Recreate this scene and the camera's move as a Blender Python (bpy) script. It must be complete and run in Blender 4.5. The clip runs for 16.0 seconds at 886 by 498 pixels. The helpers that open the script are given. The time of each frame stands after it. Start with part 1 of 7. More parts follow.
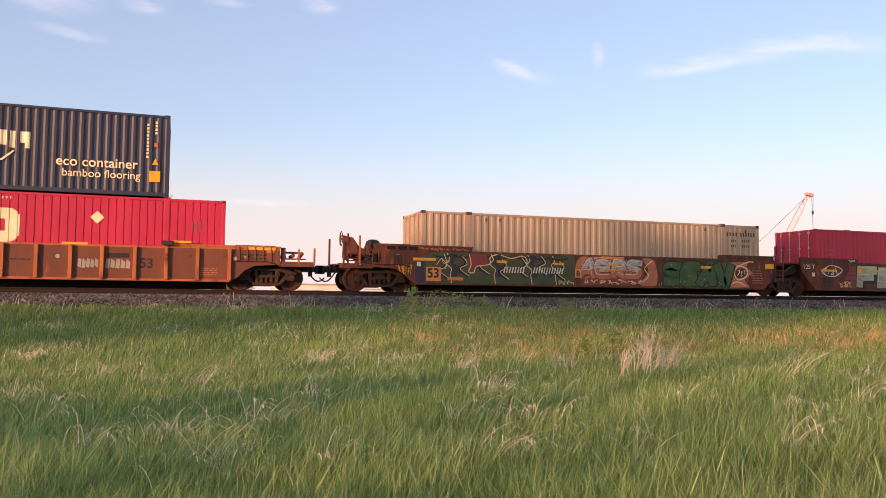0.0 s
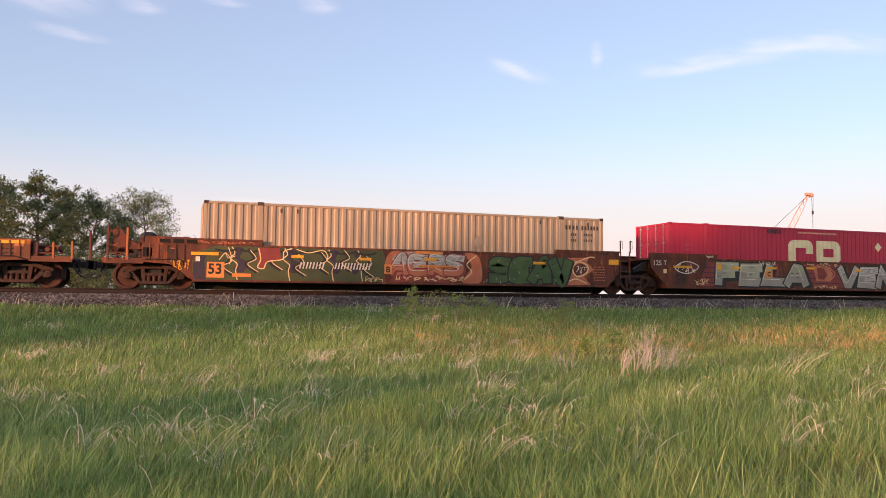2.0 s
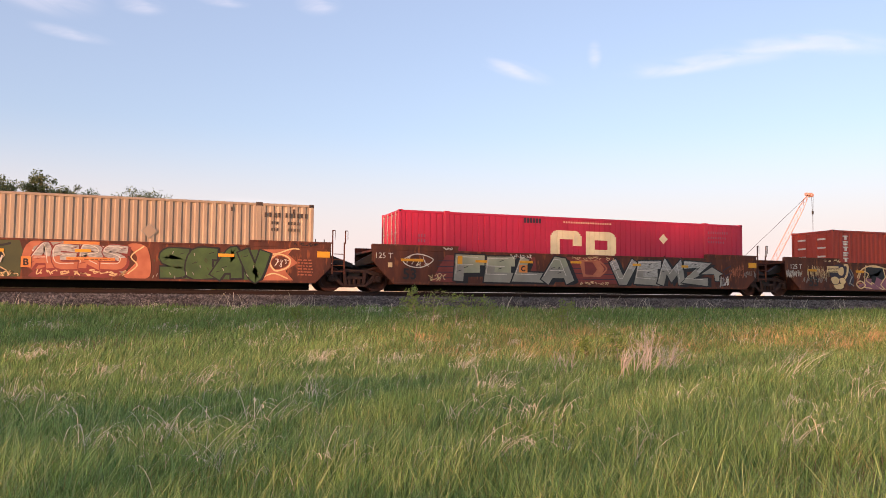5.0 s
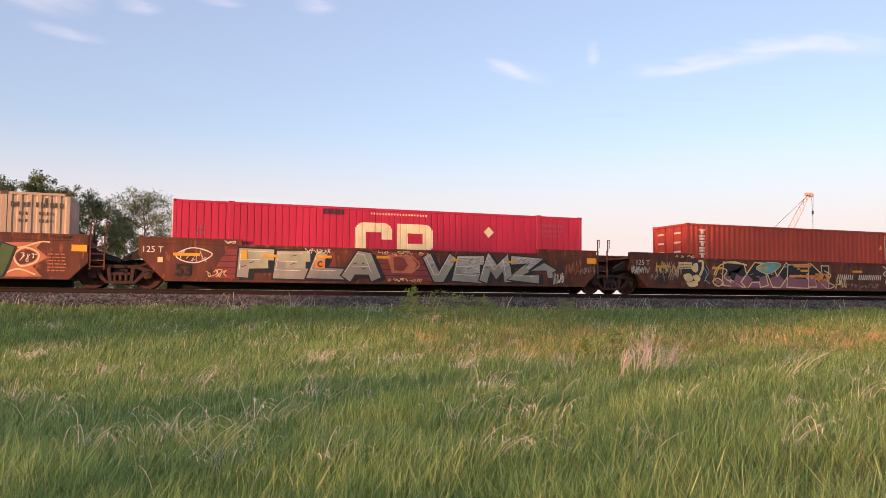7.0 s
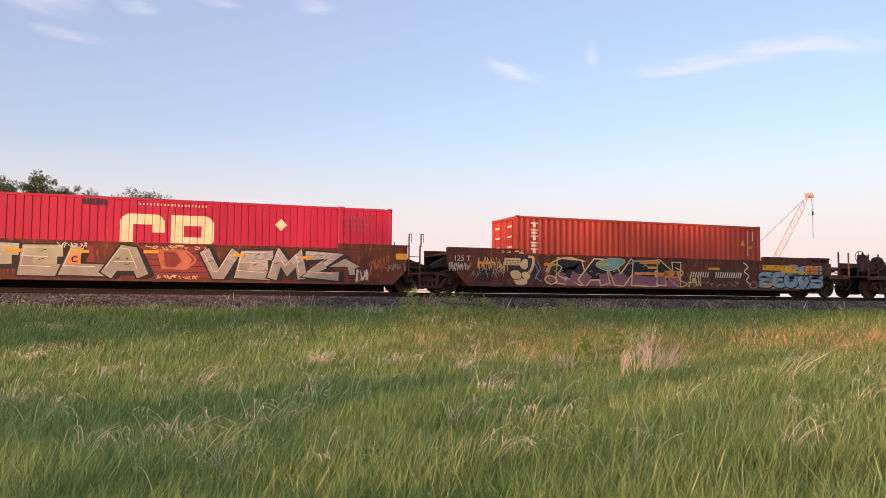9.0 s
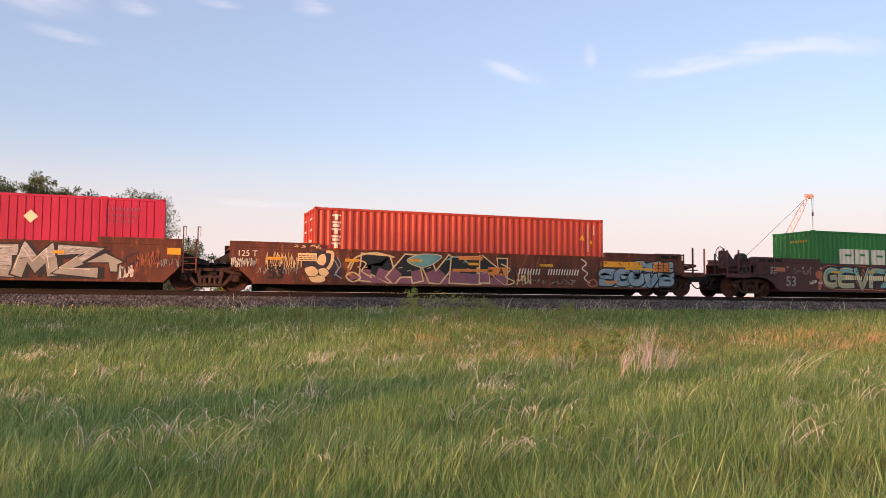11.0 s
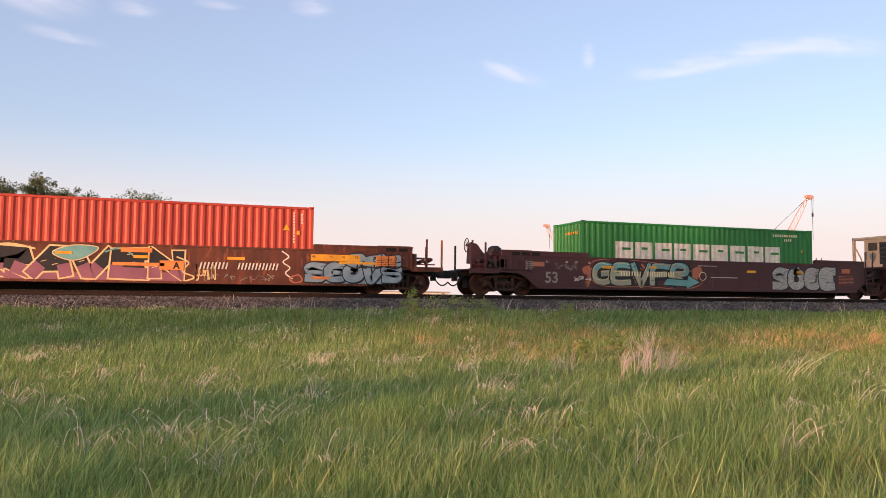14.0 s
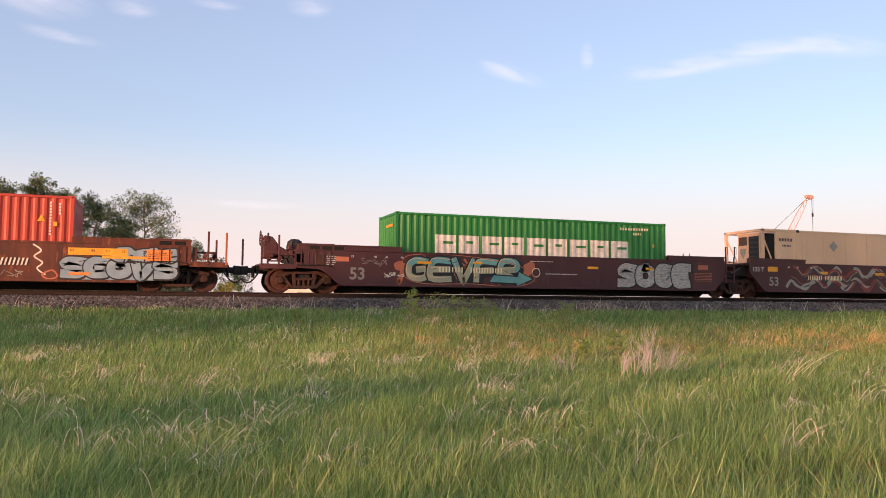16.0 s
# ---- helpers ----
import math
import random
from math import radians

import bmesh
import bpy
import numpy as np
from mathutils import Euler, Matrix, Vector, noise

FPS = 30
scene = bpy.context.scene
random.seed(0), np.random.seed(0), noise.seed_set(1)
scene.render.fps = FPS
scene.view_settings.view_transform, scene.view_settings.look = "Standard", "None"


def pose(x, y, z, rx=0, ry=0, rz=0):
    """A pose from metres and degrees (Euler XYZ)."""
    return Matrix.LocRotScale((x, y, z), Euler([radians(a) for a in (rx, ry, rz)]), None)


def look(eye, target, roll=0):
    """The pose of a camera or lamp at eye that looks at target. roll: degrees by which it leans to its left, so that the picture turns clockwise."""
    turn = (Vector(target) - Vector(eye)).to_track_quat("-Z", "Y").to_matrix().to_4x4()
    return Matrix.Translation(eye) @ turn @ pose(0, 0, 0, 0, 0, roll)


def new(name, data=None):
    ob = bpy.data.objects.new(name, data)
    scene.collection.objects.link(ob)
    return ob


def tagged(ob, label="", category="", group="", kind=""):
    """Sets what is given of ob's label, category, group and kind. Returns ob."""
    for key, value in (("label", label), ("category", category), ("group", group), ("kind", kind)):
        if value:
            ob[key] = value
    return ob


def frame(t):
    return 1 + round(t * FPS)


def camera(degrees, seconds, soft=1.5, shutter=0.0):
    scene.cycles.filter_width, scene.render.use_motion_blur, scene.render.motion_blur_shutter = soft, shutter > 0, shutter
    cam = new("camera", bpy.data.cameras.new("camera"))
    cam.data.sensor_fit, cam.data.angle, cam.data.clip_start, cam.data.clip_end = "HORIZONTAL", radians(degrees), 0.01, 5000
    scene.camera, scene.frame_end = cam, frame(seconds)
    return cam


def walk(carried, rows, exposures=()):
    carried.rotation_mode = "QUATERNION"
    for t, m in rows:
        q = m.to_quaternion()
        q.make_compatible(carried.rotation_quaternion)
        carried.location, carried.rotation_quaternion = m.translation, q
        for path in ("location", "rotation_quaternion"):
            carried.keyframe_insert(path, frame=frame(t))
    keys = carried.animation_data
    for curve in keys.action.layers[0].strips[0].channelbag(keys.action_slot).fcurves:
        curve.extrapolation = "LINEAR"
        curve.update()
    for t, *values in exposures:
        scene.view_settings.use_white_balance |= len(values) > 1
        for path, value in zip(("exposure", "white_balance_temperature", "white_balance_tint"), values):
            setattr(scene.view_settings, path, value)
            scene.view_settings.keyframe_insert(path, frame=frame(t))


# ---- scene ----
cam = camera(59.46, 16.0, soft=0.7)
EYE = (0.0, 0.0, 1.55)


def aim(up):
    """The camera's pose on its stand, tilted by a small angle in degrees."""
    a, p = radians(19.04), radians(3.558 + up)
    d = Vector((math.sin(a) * math.cos(p), math.cos(a) * math.cos(p), math.sin(p)))
    return look(EYE, Vector(EYE) + d * 10, 0.52)


walk(cam, [(0.0, aim(0)), (7.3, aim(0)), (8.5, aim(0.042)), (9.2, aim(0.05)), (11.5, aim(0.125)), (13.0, aim(0.167)), (16.0, aim(0.167))],
     exposures=[(0.0, 1.14, 6500, 22), (7.0, 1.12, 6500, 22), (9.0, 1.09, 6500, 22), (12.5, 1.10, 6500, 22), (16.0, 1.12, 6500, 22)])

# ---- light ----
SUN_ELEV, SUN_AZ = 7.0, 236.0          # degrees; azimuth clockwise from +y
world = bpy.data.worlds.new("sky")
scene.world = world
world.use_nodes = True
wn = world.node_tree
wn.nodes.clear()
sky = wn.nodes.new("ShaderNodeTexSky")
sky.sky_type = "NISHITA"
sky.sun_disc = False
sky.sun_elevation, sky.sun_rotation = radians(SUN_ELEV), radians(SUN_AZ)
sky.air_density, sky.dust_density, sky.ozone_density = 1.0, 1.3, 1.6
veil = wn.nodes.new("ShaderNodeMix")          # thin high haze over the whole sky
veil.data_type = "RGBA"
veil.inputs[0].default_value = 0.36
veil.inputs[7].default_value = (1.95, 2.15, 2.8, 1.0)
bg = wn.nodes.new("ShaderNodeBackground")
bg.inputs["Strength"].default_value = 0.145
wo = wn.nodes.new("ShaderNodeOutputWorld")
wn.links.new(sky.outputs[0], veil.inputs[6])
wn.links.new(veil.outputs[2], bg.inputs[0])
wn.links.new(bg.outputs[0], wo.inputs[0])
sun_data = bpy.data.lights.new("sun", "SUN")
sun_data.energy, sun_data.angle, sun_data.color = 2.9, radians(1.1), (1.0, 0.52, 0.27)
sun = new("sun", sun_data)
sa, se = radians(SUN_AZ), radians(SUN_ELEV)
toward = Vector((math.sin(sa) * math.cos(se), math.cos(sa) * math.cos(se), math.sin(se)))
sun.matrix_world = look(toward * 50, (0, 0, 0))

CLOUD_GLOW = 0.55
SHADE_HEIGHTS = [12.5, 14.0, 15.0, 15.6, 16.0, 16.2, 16.4, 16.6, 16.8, 17.0]   # heights of the unseen trees added behind the stand for shade

# ---- materials ----


def lin(r, g, b):
    return tuple((c / 255 / 12.92) if c < 10.3 else ((c / 255 + 0.055) / 1.055) ** 2.4 for c in (r, g, b)) + (1.0,)


def mat(name, c1, c2=None, scale=3.0, rough=0.75, metal=0.0, bump=0.0, fine=40.0, stretch=(1, 1, 1), island=0.0, rand=0.0, c3=None, c3at=0.62, trans=0.0):
    """A surface of two colours mixed by coarse and fine noise, a third one in stains, with fine relief."""
    m = bpy.data.materials.new(name)
    m.use_nodes = True
    nt = m.node_tree
    b = nt.nodes["Principled BSDF"]
    b.inputs["Roughness"].default_value, b.inputs["Metallic"].default_value = rough, metal
    c2 = c2 or tuple(v * 0.75 for v in c1[:3]) + (1.0,)
    tc = nt.nodes.new("ShaderNodeTexCoord")
    mp = nt.nodes.new("ShaderNodeMapping")
    mp.inputs["Scale"].default_value = stretch
    nt.links.new(tc.outputs["Object"], mp.inputs[0])

    def noise_node(s, detail=4.0):
        n = nt.nodes.new("ShaderNodeTexNoise")
        n.inputs["Scale"].default_value, n.inputs["Detail"].default_value = s, detail
        nt.links.new(mp.outputs[0], n.inputs["Vector"])
        return n.outputs["Fac"]

    def mixed(fac, a, bcol):
        x = nt.nodes.new("ShaderNodeMix")
        x.data_type = "RGBA"
        for sock, v in ((x.inputs[0], fac), (x.inputs[6], a), (x.inputs[7], bcol)):
            if hasattr(v, "is_linked"):
                nt.links.new(v, sock)
            else:
                sock.default_value = v
        return x.outputs[2]

    def ramp(fac, lo, hi):
        r = nt.nodes.new("ShaderNodeMapRange")
        r.inputs[1].default_value, r.inputs[2].default_value = lo, hi
        nt.links.new(fac, r.inputs[0])
        return r.outputs[0]

    coarse, grain = noise_node(scale), noise_node(fine)
    col = mixed(ramp(coarse, 0.35, 0.65), c1, c2)
    half = tuple(v * 0.8 for v in c1[:3]) + (1.0,)
    g = nt.nodes.new("ShaderNodeMath")
    g.operation = "MULTIPLY"
    g.inputs[1].default_value = 0.45
    nt.links.new(ramp(grain, 0.45, 0.75), g.inputs[0])
    col = mixed(g.outputs[0], col, half)
    if c3:
        col = mixed(ramp(noise_node(scale * 2.3, 6.0), c3at, c3at + 0.1), col, c3)
    if island or rand:
        src = nt.nodes.new("ShaderNodeNewGeometry" if island else "ShaderNodeObjectInfo")
        hs = nt.nodes.new("ShaderNodeHueSaturation")
        r = nt.nodes.new("ShaderNodeMapRange")
        k = island or rand
        r.inputs[3].default_value, r.inputs[4].default_value = 1 - k, 1 + k
        nt.links.new(src.outputs["Random Per Island" if island else "Random"], r.inputs[0])
        nt.links.new(r.outputs[0], hs.inputs["Value"])
        nt.links.new(col, hs.inputs["Color"])
        col = hs.outputs[0]
    nt.links.new(col, b.inputs["Base Color"])
    rr = nt.nodes.new("ShaderNodeMapRange")
    rr.inputs[3].default_value, rr.inputs[4].default_value = max(rough - 0.1, 0.05), min(rough + 0.12, 1.0)
    nt.links.new(grain, rr.inputs[0])
    nt.links.new(rr.outputs[0], b.inputs["Roughness"])
    if bump:
        bp = nt.nodes.new("ShaderNodeBump")
        bp.inputs["Strength"].default_value, bp.inputs["Distance"].default_value = bump, 0.01
        nt.links.new(grain, bp.inputs["Height"])
        nt.links.new(bp.outputs[0], b.inputs["Normal"])
    if trans:
        tl = nt.nodes.new("ShaderNodeBsdfTranslucent")
        nt.links.new(col, tl.inputs["Color"])
        mx = nt.nodes.new("ShaderNodeMixShader")
        mx.inputs[0].default_value = trans
        nt.links.new(b.outputs[0], mx.inputs[1])
        nt.links.new(tl.outputs[0], mx.inputs[2])
        nt.links.new(mx.outputs[0], nt.nodes["Material Output"].inputs["Surface"])
    return m


VERT = (1, 1, 0.25)
M_GROUND = mat("meadow_soil", lin(104, 116, 60), lin(120, 116, 74), 0.6, 0.95, bump=0.6, fine=18, c3=lin(110, 100, 74))
M_GRASS = mat("green_grass", lin(146, 174, 100), lin(120, 155, 88), 0.35, 0.6, fine=3.0, island=0.52, trans=0.45)
M_STRAW = mat("dry_grass", lin(226, 220, 200), lin(206, 194, 166), 0.8, 0.8, fine=6.0, island=0.25, trans=0.25)
M_BALLAST = mat("ballast_bed", lin(72, 66, 62), lin(54, 49, 47), 6, 0.95, bump=1.0, fine=26)
M_STONE = mat("ballast_stone", lin(122, 116, 112), lin(84, 77, 74), 2, 0.9, fine=30, island=0.65, bump=0.3)
M_RAIL = mat("rusty_rail", lin(46, 30, 28), lin(36, 25, 24), 3, 0.75, 0.2, 0.3)
M_RAILTOP = mat("worn_rail_head", lin(150, 146, 142), lin(120, 112, 106), 3, 0.35, 0.9)
M_TIE = mat("tie_timber", lin(74, 62, 54), lin(54, 46, 42), 5, 0.9, bump=0.6, stretch=(6, 1, 6), rand=0.2)
M_WOOD = mat("bark", lin(104, 92, 78), lin(70, 60, 50), 4, 0.9, bump=0.8, fine=14)
M_LEAF = mat("tree_leaves", lin(118, 122, 74), lin(96, 106, 64), 0.5, 0.6, island=0.4, fine=2, trans=0.3)
M_STEM = mat("pale_stem", lin(150, 140, 118), lin(126, 116, 98), 6, 0.8)
M_LEAF2 = mat("sapling_leaves", lin(136, 156, 66), lin(112, 136, 58), 0.8, 0.55, island=0.3, fine=3, trans=0.3)
M_YELLOW_BUSH = mat("yellow_bush_leaves", lin(176, 160, 60), lin(120, 130, 56), 0.8, 0.6, island=0.3, fine=3, trans=0.3)
M_DARK = mat("greasy_black_steel", lin(48, 40, 38), lin(34, 30, 30), 5, 0.7, 0.1, 0.4)
M_BROWN = mat("rusty_brown_steel", lin(108, 59, 42), lin(76, 45, 37), 3, 0.8, 0.05, 0.3, stretch=VERT, c3=lin(138, 78, 48), c3at=0.58)
# wagon brown made darker: shade under the decks put into the colour
M_TRUCK = mat("shaded_truck_steel", lin(72, 45, 36), lin(50, 36, 32), 4, 0.8, 0.05, 0.3)
# near-black for undersides, openings and recesses: shade put into the colour
M_VOID = mat("shade_black", lin(24, 21, 20), lin(18, 16, 16), 4, 0.9)
M_WHEEL = mat("wheel_rust", lin(82, 48, 38), lin(58, 38, 33), 6, 0.75, 0.2, 0.2)
M_TREAD = mat("wheel_tread_steel", lin(150, 140, 132), lin(118, 104, 94), 6, 0.35, 0.9)
M_ORANGE = mat("faded_orange_wagon_paint", lin(180, 104, 52), lin(152, 86, 46), 1.2, 0.65, 0, 0.15, stretch=VERT, c3=lin(112, 62, 40), c3at=0.58)
M_ORANGE_DUSTY = mat("dusty_orange_panel", lin(116, 68, 48), lin(96, 58, 44), 1.0, 0.8, 0, 0.2, stretch=VERT, c3=lin(134, 82, 54))
M_MAROON = mat("maroon_wagon_paint", lin(80, 42, 42), lin(68, 36, 38), 1.0, 0.6, 0, 0.15, stretch=VERT, c3=lin(92, 54, 48), c3at=0.64)
M_YELLOWP = mat("yellow_marker_paint", lin(236, 170, 40), lin(214, 148, 36), 4, 0.55)
M_WHITEP = mat("white_paint", lin(226, 220, 208), lin(200, 192, 180), 6, 0.6)
M_PLATE = mat("orange_plate_paint", lin(228, 144, 70), lin(206, 124, 60), 5, 0.55)
M_BLACKP = mat("black_paint", lin(26, 25, 28), lin(36, 34, 36), 6, 0.55)
M_OLIVE = mat("graffiti_olive", lin(76, 80, 46), lin(62, 68, 42), 1.5, 0.6, c3=lin(96, 70, 56), c3at=0.7)
M_DGREEN = mat("graffiti_green", lin(70, 96, 50), lin(56, 80, 46), 2.0, 0.6)
M_GREYG = mat("graffiti_grey", lin(158, 154, 142), lin(134, 130, 122), 1.5, 0.55)
M_SAGE = mat("graffiti_sage", lin(176, 176, 150), lin(148, 150, 128), 1.2, 0.55)
M_PINK = mat("graffiti_mauve", lin(150, 96, 112), lin(128, 80, 100), 1.5, 0.55)
M_TEAL = mat("graffiti_teal", lin(112, 170, 168), lin(92, 148, 150), 2, 0.55)
M_BLUEG = mat("graffiti_blue_grey", lin(142, 164, 176), lin(116, 140, 156), 2, 0.55)
M_CREAMG = mat("graffiti_cream", lin(230, 202, 150), lin(212, 180, 130), 3, 0.6)
M_SALMON = mat("graffiti_salmon", lin(190, 116, 84), lin(168, 94, 66), 2, 0.6)
M_BRICKG = mat("graffiti_brick_red", lin(138, 58, 52), lin(116, 50, 46), 2, 0.6)
M_SILVER = mat("graffiti_silver", lin(188, 184, 178), lin(140, 134, 130), 7, 0.45, 0.2, stretch=(1, 1, 3))
M_PLUM = mat("graffiti_plum", lin(58, 46, 62), lin(48, 40, 52), 2, 0.6)
M_C_GREY = mat("container_beige_paint", lin(172, 152, 130), lin(158, 138, 118), 0.8, 0.55, 0, 0.05, stretch=VERT, c3=lin(138, 108, 84), c3at=0.7)
M_C_RED = mat("container_red_paint", lin(188, 38, 70), lin(172, 32, 62), 0.8, 0.45, 0, 0.03, stretch=VERT)
M_C_ORANGE = mat("container_orange_red_paint", lin(182, 66, 46), lin(166, 58, 42), 0.9, 0.55, 0, 0.05, stretch=VERT, c3=lin(150, 60, 44), c3at=0.68)
M_C_GREEN = mat("container_green_paint", lin(30, 124, 52), lin(26, 110, 48), 0.9, 0.5, 0, 0.05, stretch=VERT)
M_C_NAVY = mat("container_navy_paint", lin(42, 50, 74), lin(36, 42, 62), 0.9, 0.55, 0, 0.05, stretch=VERT)
M_C_CREAM = mat("container_cream_paint", lin(230, 190, 156), lin(212, 176, 144), 0.9, 0.55, 0, 0.05, stretch=VERT)
M_CASTING = mat("worn_casting", lin(92, 76, 66), lin(70, 58, 52), 8, 0.7, 0.2, 0.2)
M_LOGO = mat("logo_cream_paint", lin(236, 224, 186), lin(222, 208, 168), 2, 0.55)
# crane red made paler: the haze of distance is mixed into the paint
M_CRANE = mat("hazed_crane_red", lin(206, 160, 148), lin(194, 148, 136), 1, 0.6)
M_CABLE = mat("steel_cable", lin(90, 84, 84), None, 3, 0.6, 0.4)
M_WALLB = mat("far_building_cladding", lin(210, 206, 200), lin(190, 186, 182), 0.3, 0.8)
M_ROOFB = mat("far_building_roof", lin(150, 148, 146), None, 0.3, 0.8)


# ---- mesh helpers ----


class Shape:
    """A growing list of vertices and faces."""

    def __init__(self):
        self.v, self.f = [], []

    def face(self, pts):
        n = len(self.v)
        self.v += [tuple(p) for p in pts]
        self.f.append(tuple(range(n, n + len(pts))))

    def box(self, x0, x1, y0, y1, z0, z1):
        n = len(self.v)
        self.v += [(x, y, z) for z in (z0, z1) for y in (y0, y1) for x in (x0, x1)]
        self.f += [tuple(n + i for i in q) for q in ((0, 2, 3, 1), (4, 5, 7, 6), (0, 1, 5, 4), (2, 6, 7, 3), (0, 4, 6, 2), (1, 3, 7, 5))]
        return self

    def prism(self, poly, y0, y1):
        """A polygon in x, z (anticlockwise seen from -y) drawn out from y0 to y1."""
        n, k = len(self.v), len(poly)
        self.v += [(x, y0, z) for x, z in poly] + [(x, y1, z) for x, z in poly]
        self.f.append(tuple(n + i for i in range(k)))
        self.f.append(tuple(n + k + i for i in reversed(range(k))))
        self.f += [(n + (i + 1) % k, n + i, n + k + i, n + k + (i + 1) % k) for i in range(k)]
        return self

    def tube(self, a, b, r, r2=None, seg=8):
        a, b = Vector(a), Vector(b)
        r2 = r if r2 is None else r2
        d = (b - a).normalized()
        u = d.orthogonal().normalized()
        w = d.cross(u)
        n = len(self.v)
        for c, rad in ((a, r), (b, r2)):
            self.v += [tuple(c + (u * math.cos(i * math.tau / seg) + w * math.sin(i * math.tau / seg)) * rad) for i in range(seg)]
        self.f += [(n + i, n + (i + 1) % seg, n + seg + (i + 1) % seg, n + seg + i) for i in range(seg)]
        self.f.append(tuple(n + i for i in reversed(range(seg))))
        self.f.append(tuple(n + seg + i for i in range(seg)))
        return self

    def path(self, pts, r, seg=6):
        for a, b in zip(pts, pts[1:]):
            self.tube(a, b, r, r, seg)
        return self

    def lathe(self, prof, seg=28, cx=0.0, cz=0.0):
        """A profile of (radius, y) turned round the y axis at cx, cz."""
        n, k = len(self.v), len(prof)
        for i in range(seg):
            c, s_ = math.cos(i * math.tau / seg), math.sin(i * math.tau / seg)
            self.v += [(cx + r * c, y, cz + r * s_) for r, y in prof]
        for i in range(seg):
            j = (i + 1) % seg
            self.f += [(n + i * k + q, n + i * k + q + 1, n + j * k + q + 1, n + j * k + q) for q in range(k - 1)]
        return self

    def mesh(self, name):
        me = bpy.data.meshes.new(name)
        me.from_pydata(self.v, [], self.f)
        bm = bmesh.new()
        bm.from_mesh(me)
        bmesh.ops.recalc_face_normals(bm, faces=bm.faces)
        bm.to_mesh(me)
        bm.free()
        return me


def part(name, shape, material, parent=None, label="", bevel=0.0, smooth=False):
    me = shape.mesh(name) if isinstance(shape, Shape) else shape
    if not me.materials:
        me.materials.append(material)
    if smooth:
        me.shade_smooth()
    ob = new(name, me)
    ob.parent = parent
    if bevel:
        b = ob.modifiers.new("bevel", "BEVEL")
        b.width, b.segments, b.limit_method = bevel, 1, "ANGLE"
    if label:
        tagged(ob, label)
    return ob


def grid_mesh(name, verts, faces, material):
    me = bpy.data.meshes.new(name)
    me.vertices.add(len(verts))
    me.vertices.foreach_set("co", np.asarray(verts, np.float32).ravel())
    faces = np.asarray(faces, np.int32)
    k = faces.shape[1]
    me.loops.add(faces.size)
    me.loops.foreach_set("vertex_index", faces.ravel())
    me.polygons.add(len(faces))
    me.polygons.foreach_set("loop_start", np.arange(0, faces.size, k, dtype=np.int32))
    me.update(calc_edges=True)
    me.validate()
    me.materials.append(material)
    return me


# ---- ground and track ----
TRACK_Y, RAIL_Z = 29.97, 1.75


def ground_height(x, y):
    """Flat meadow, a bank up to the track bed, and the plain behind it."""
    pts_y = [-4000, 14, 17, 20, 23.5, 26.2, 28.0, 32.0, 36.5, 42, 60, 4000]
    pts_z = [0, 0.0, 0.06, 0.30, 0.74, 1.10, 1.12, 1.12, 0.9, 0.2, 0.0, 0.0]
    z = np.interp(y, pts_y, pts_z)
    near = np.clip(1 - np.abs(y - 12) / 14, 0, 1)
    return z + near * (0.03 * np.sin(x * 0.9 + y * 0.5) + 0.02 * np.sin(x * 0.37 - y * 0.8 + 1.0) + 0.02 * np.sin(2.1 * x + 1.7 * y))


def make_ground():
    xs = np.unique(np.concatenate([np.linspace(-3500, -60, 24), np.linspace(-60, 110, 171), np.linspace(110, 3500, 24)]))
    ys = np.unique(np.concatenate([np.linspace(-3500, -10, 20), np.linspace(-10, 60, 141), np.linspace(60, 3500, 24)]))
    gx, gy = np.meshgrid(xs, ys)
    v = np.stack([gx, gy, ground_height(gx, gy)], -1).reshape(-1, 3)
    nx, ny = len(xs), len(ys)
    i = (np.arange(ny - 1)[:, None] * nx + np.arange(nx - 1)).ravel()
    f = np.stack([i, i + 1, i + nx + 1, i + nx], -1)
    me = grid_mesh("ground", v, f, M_GROUND)
    me.shade_smooth()
    return tagged(new("ground", me), "grassy meadow with a bank rising to the railway", "ground", kind="structure")


make_ground()


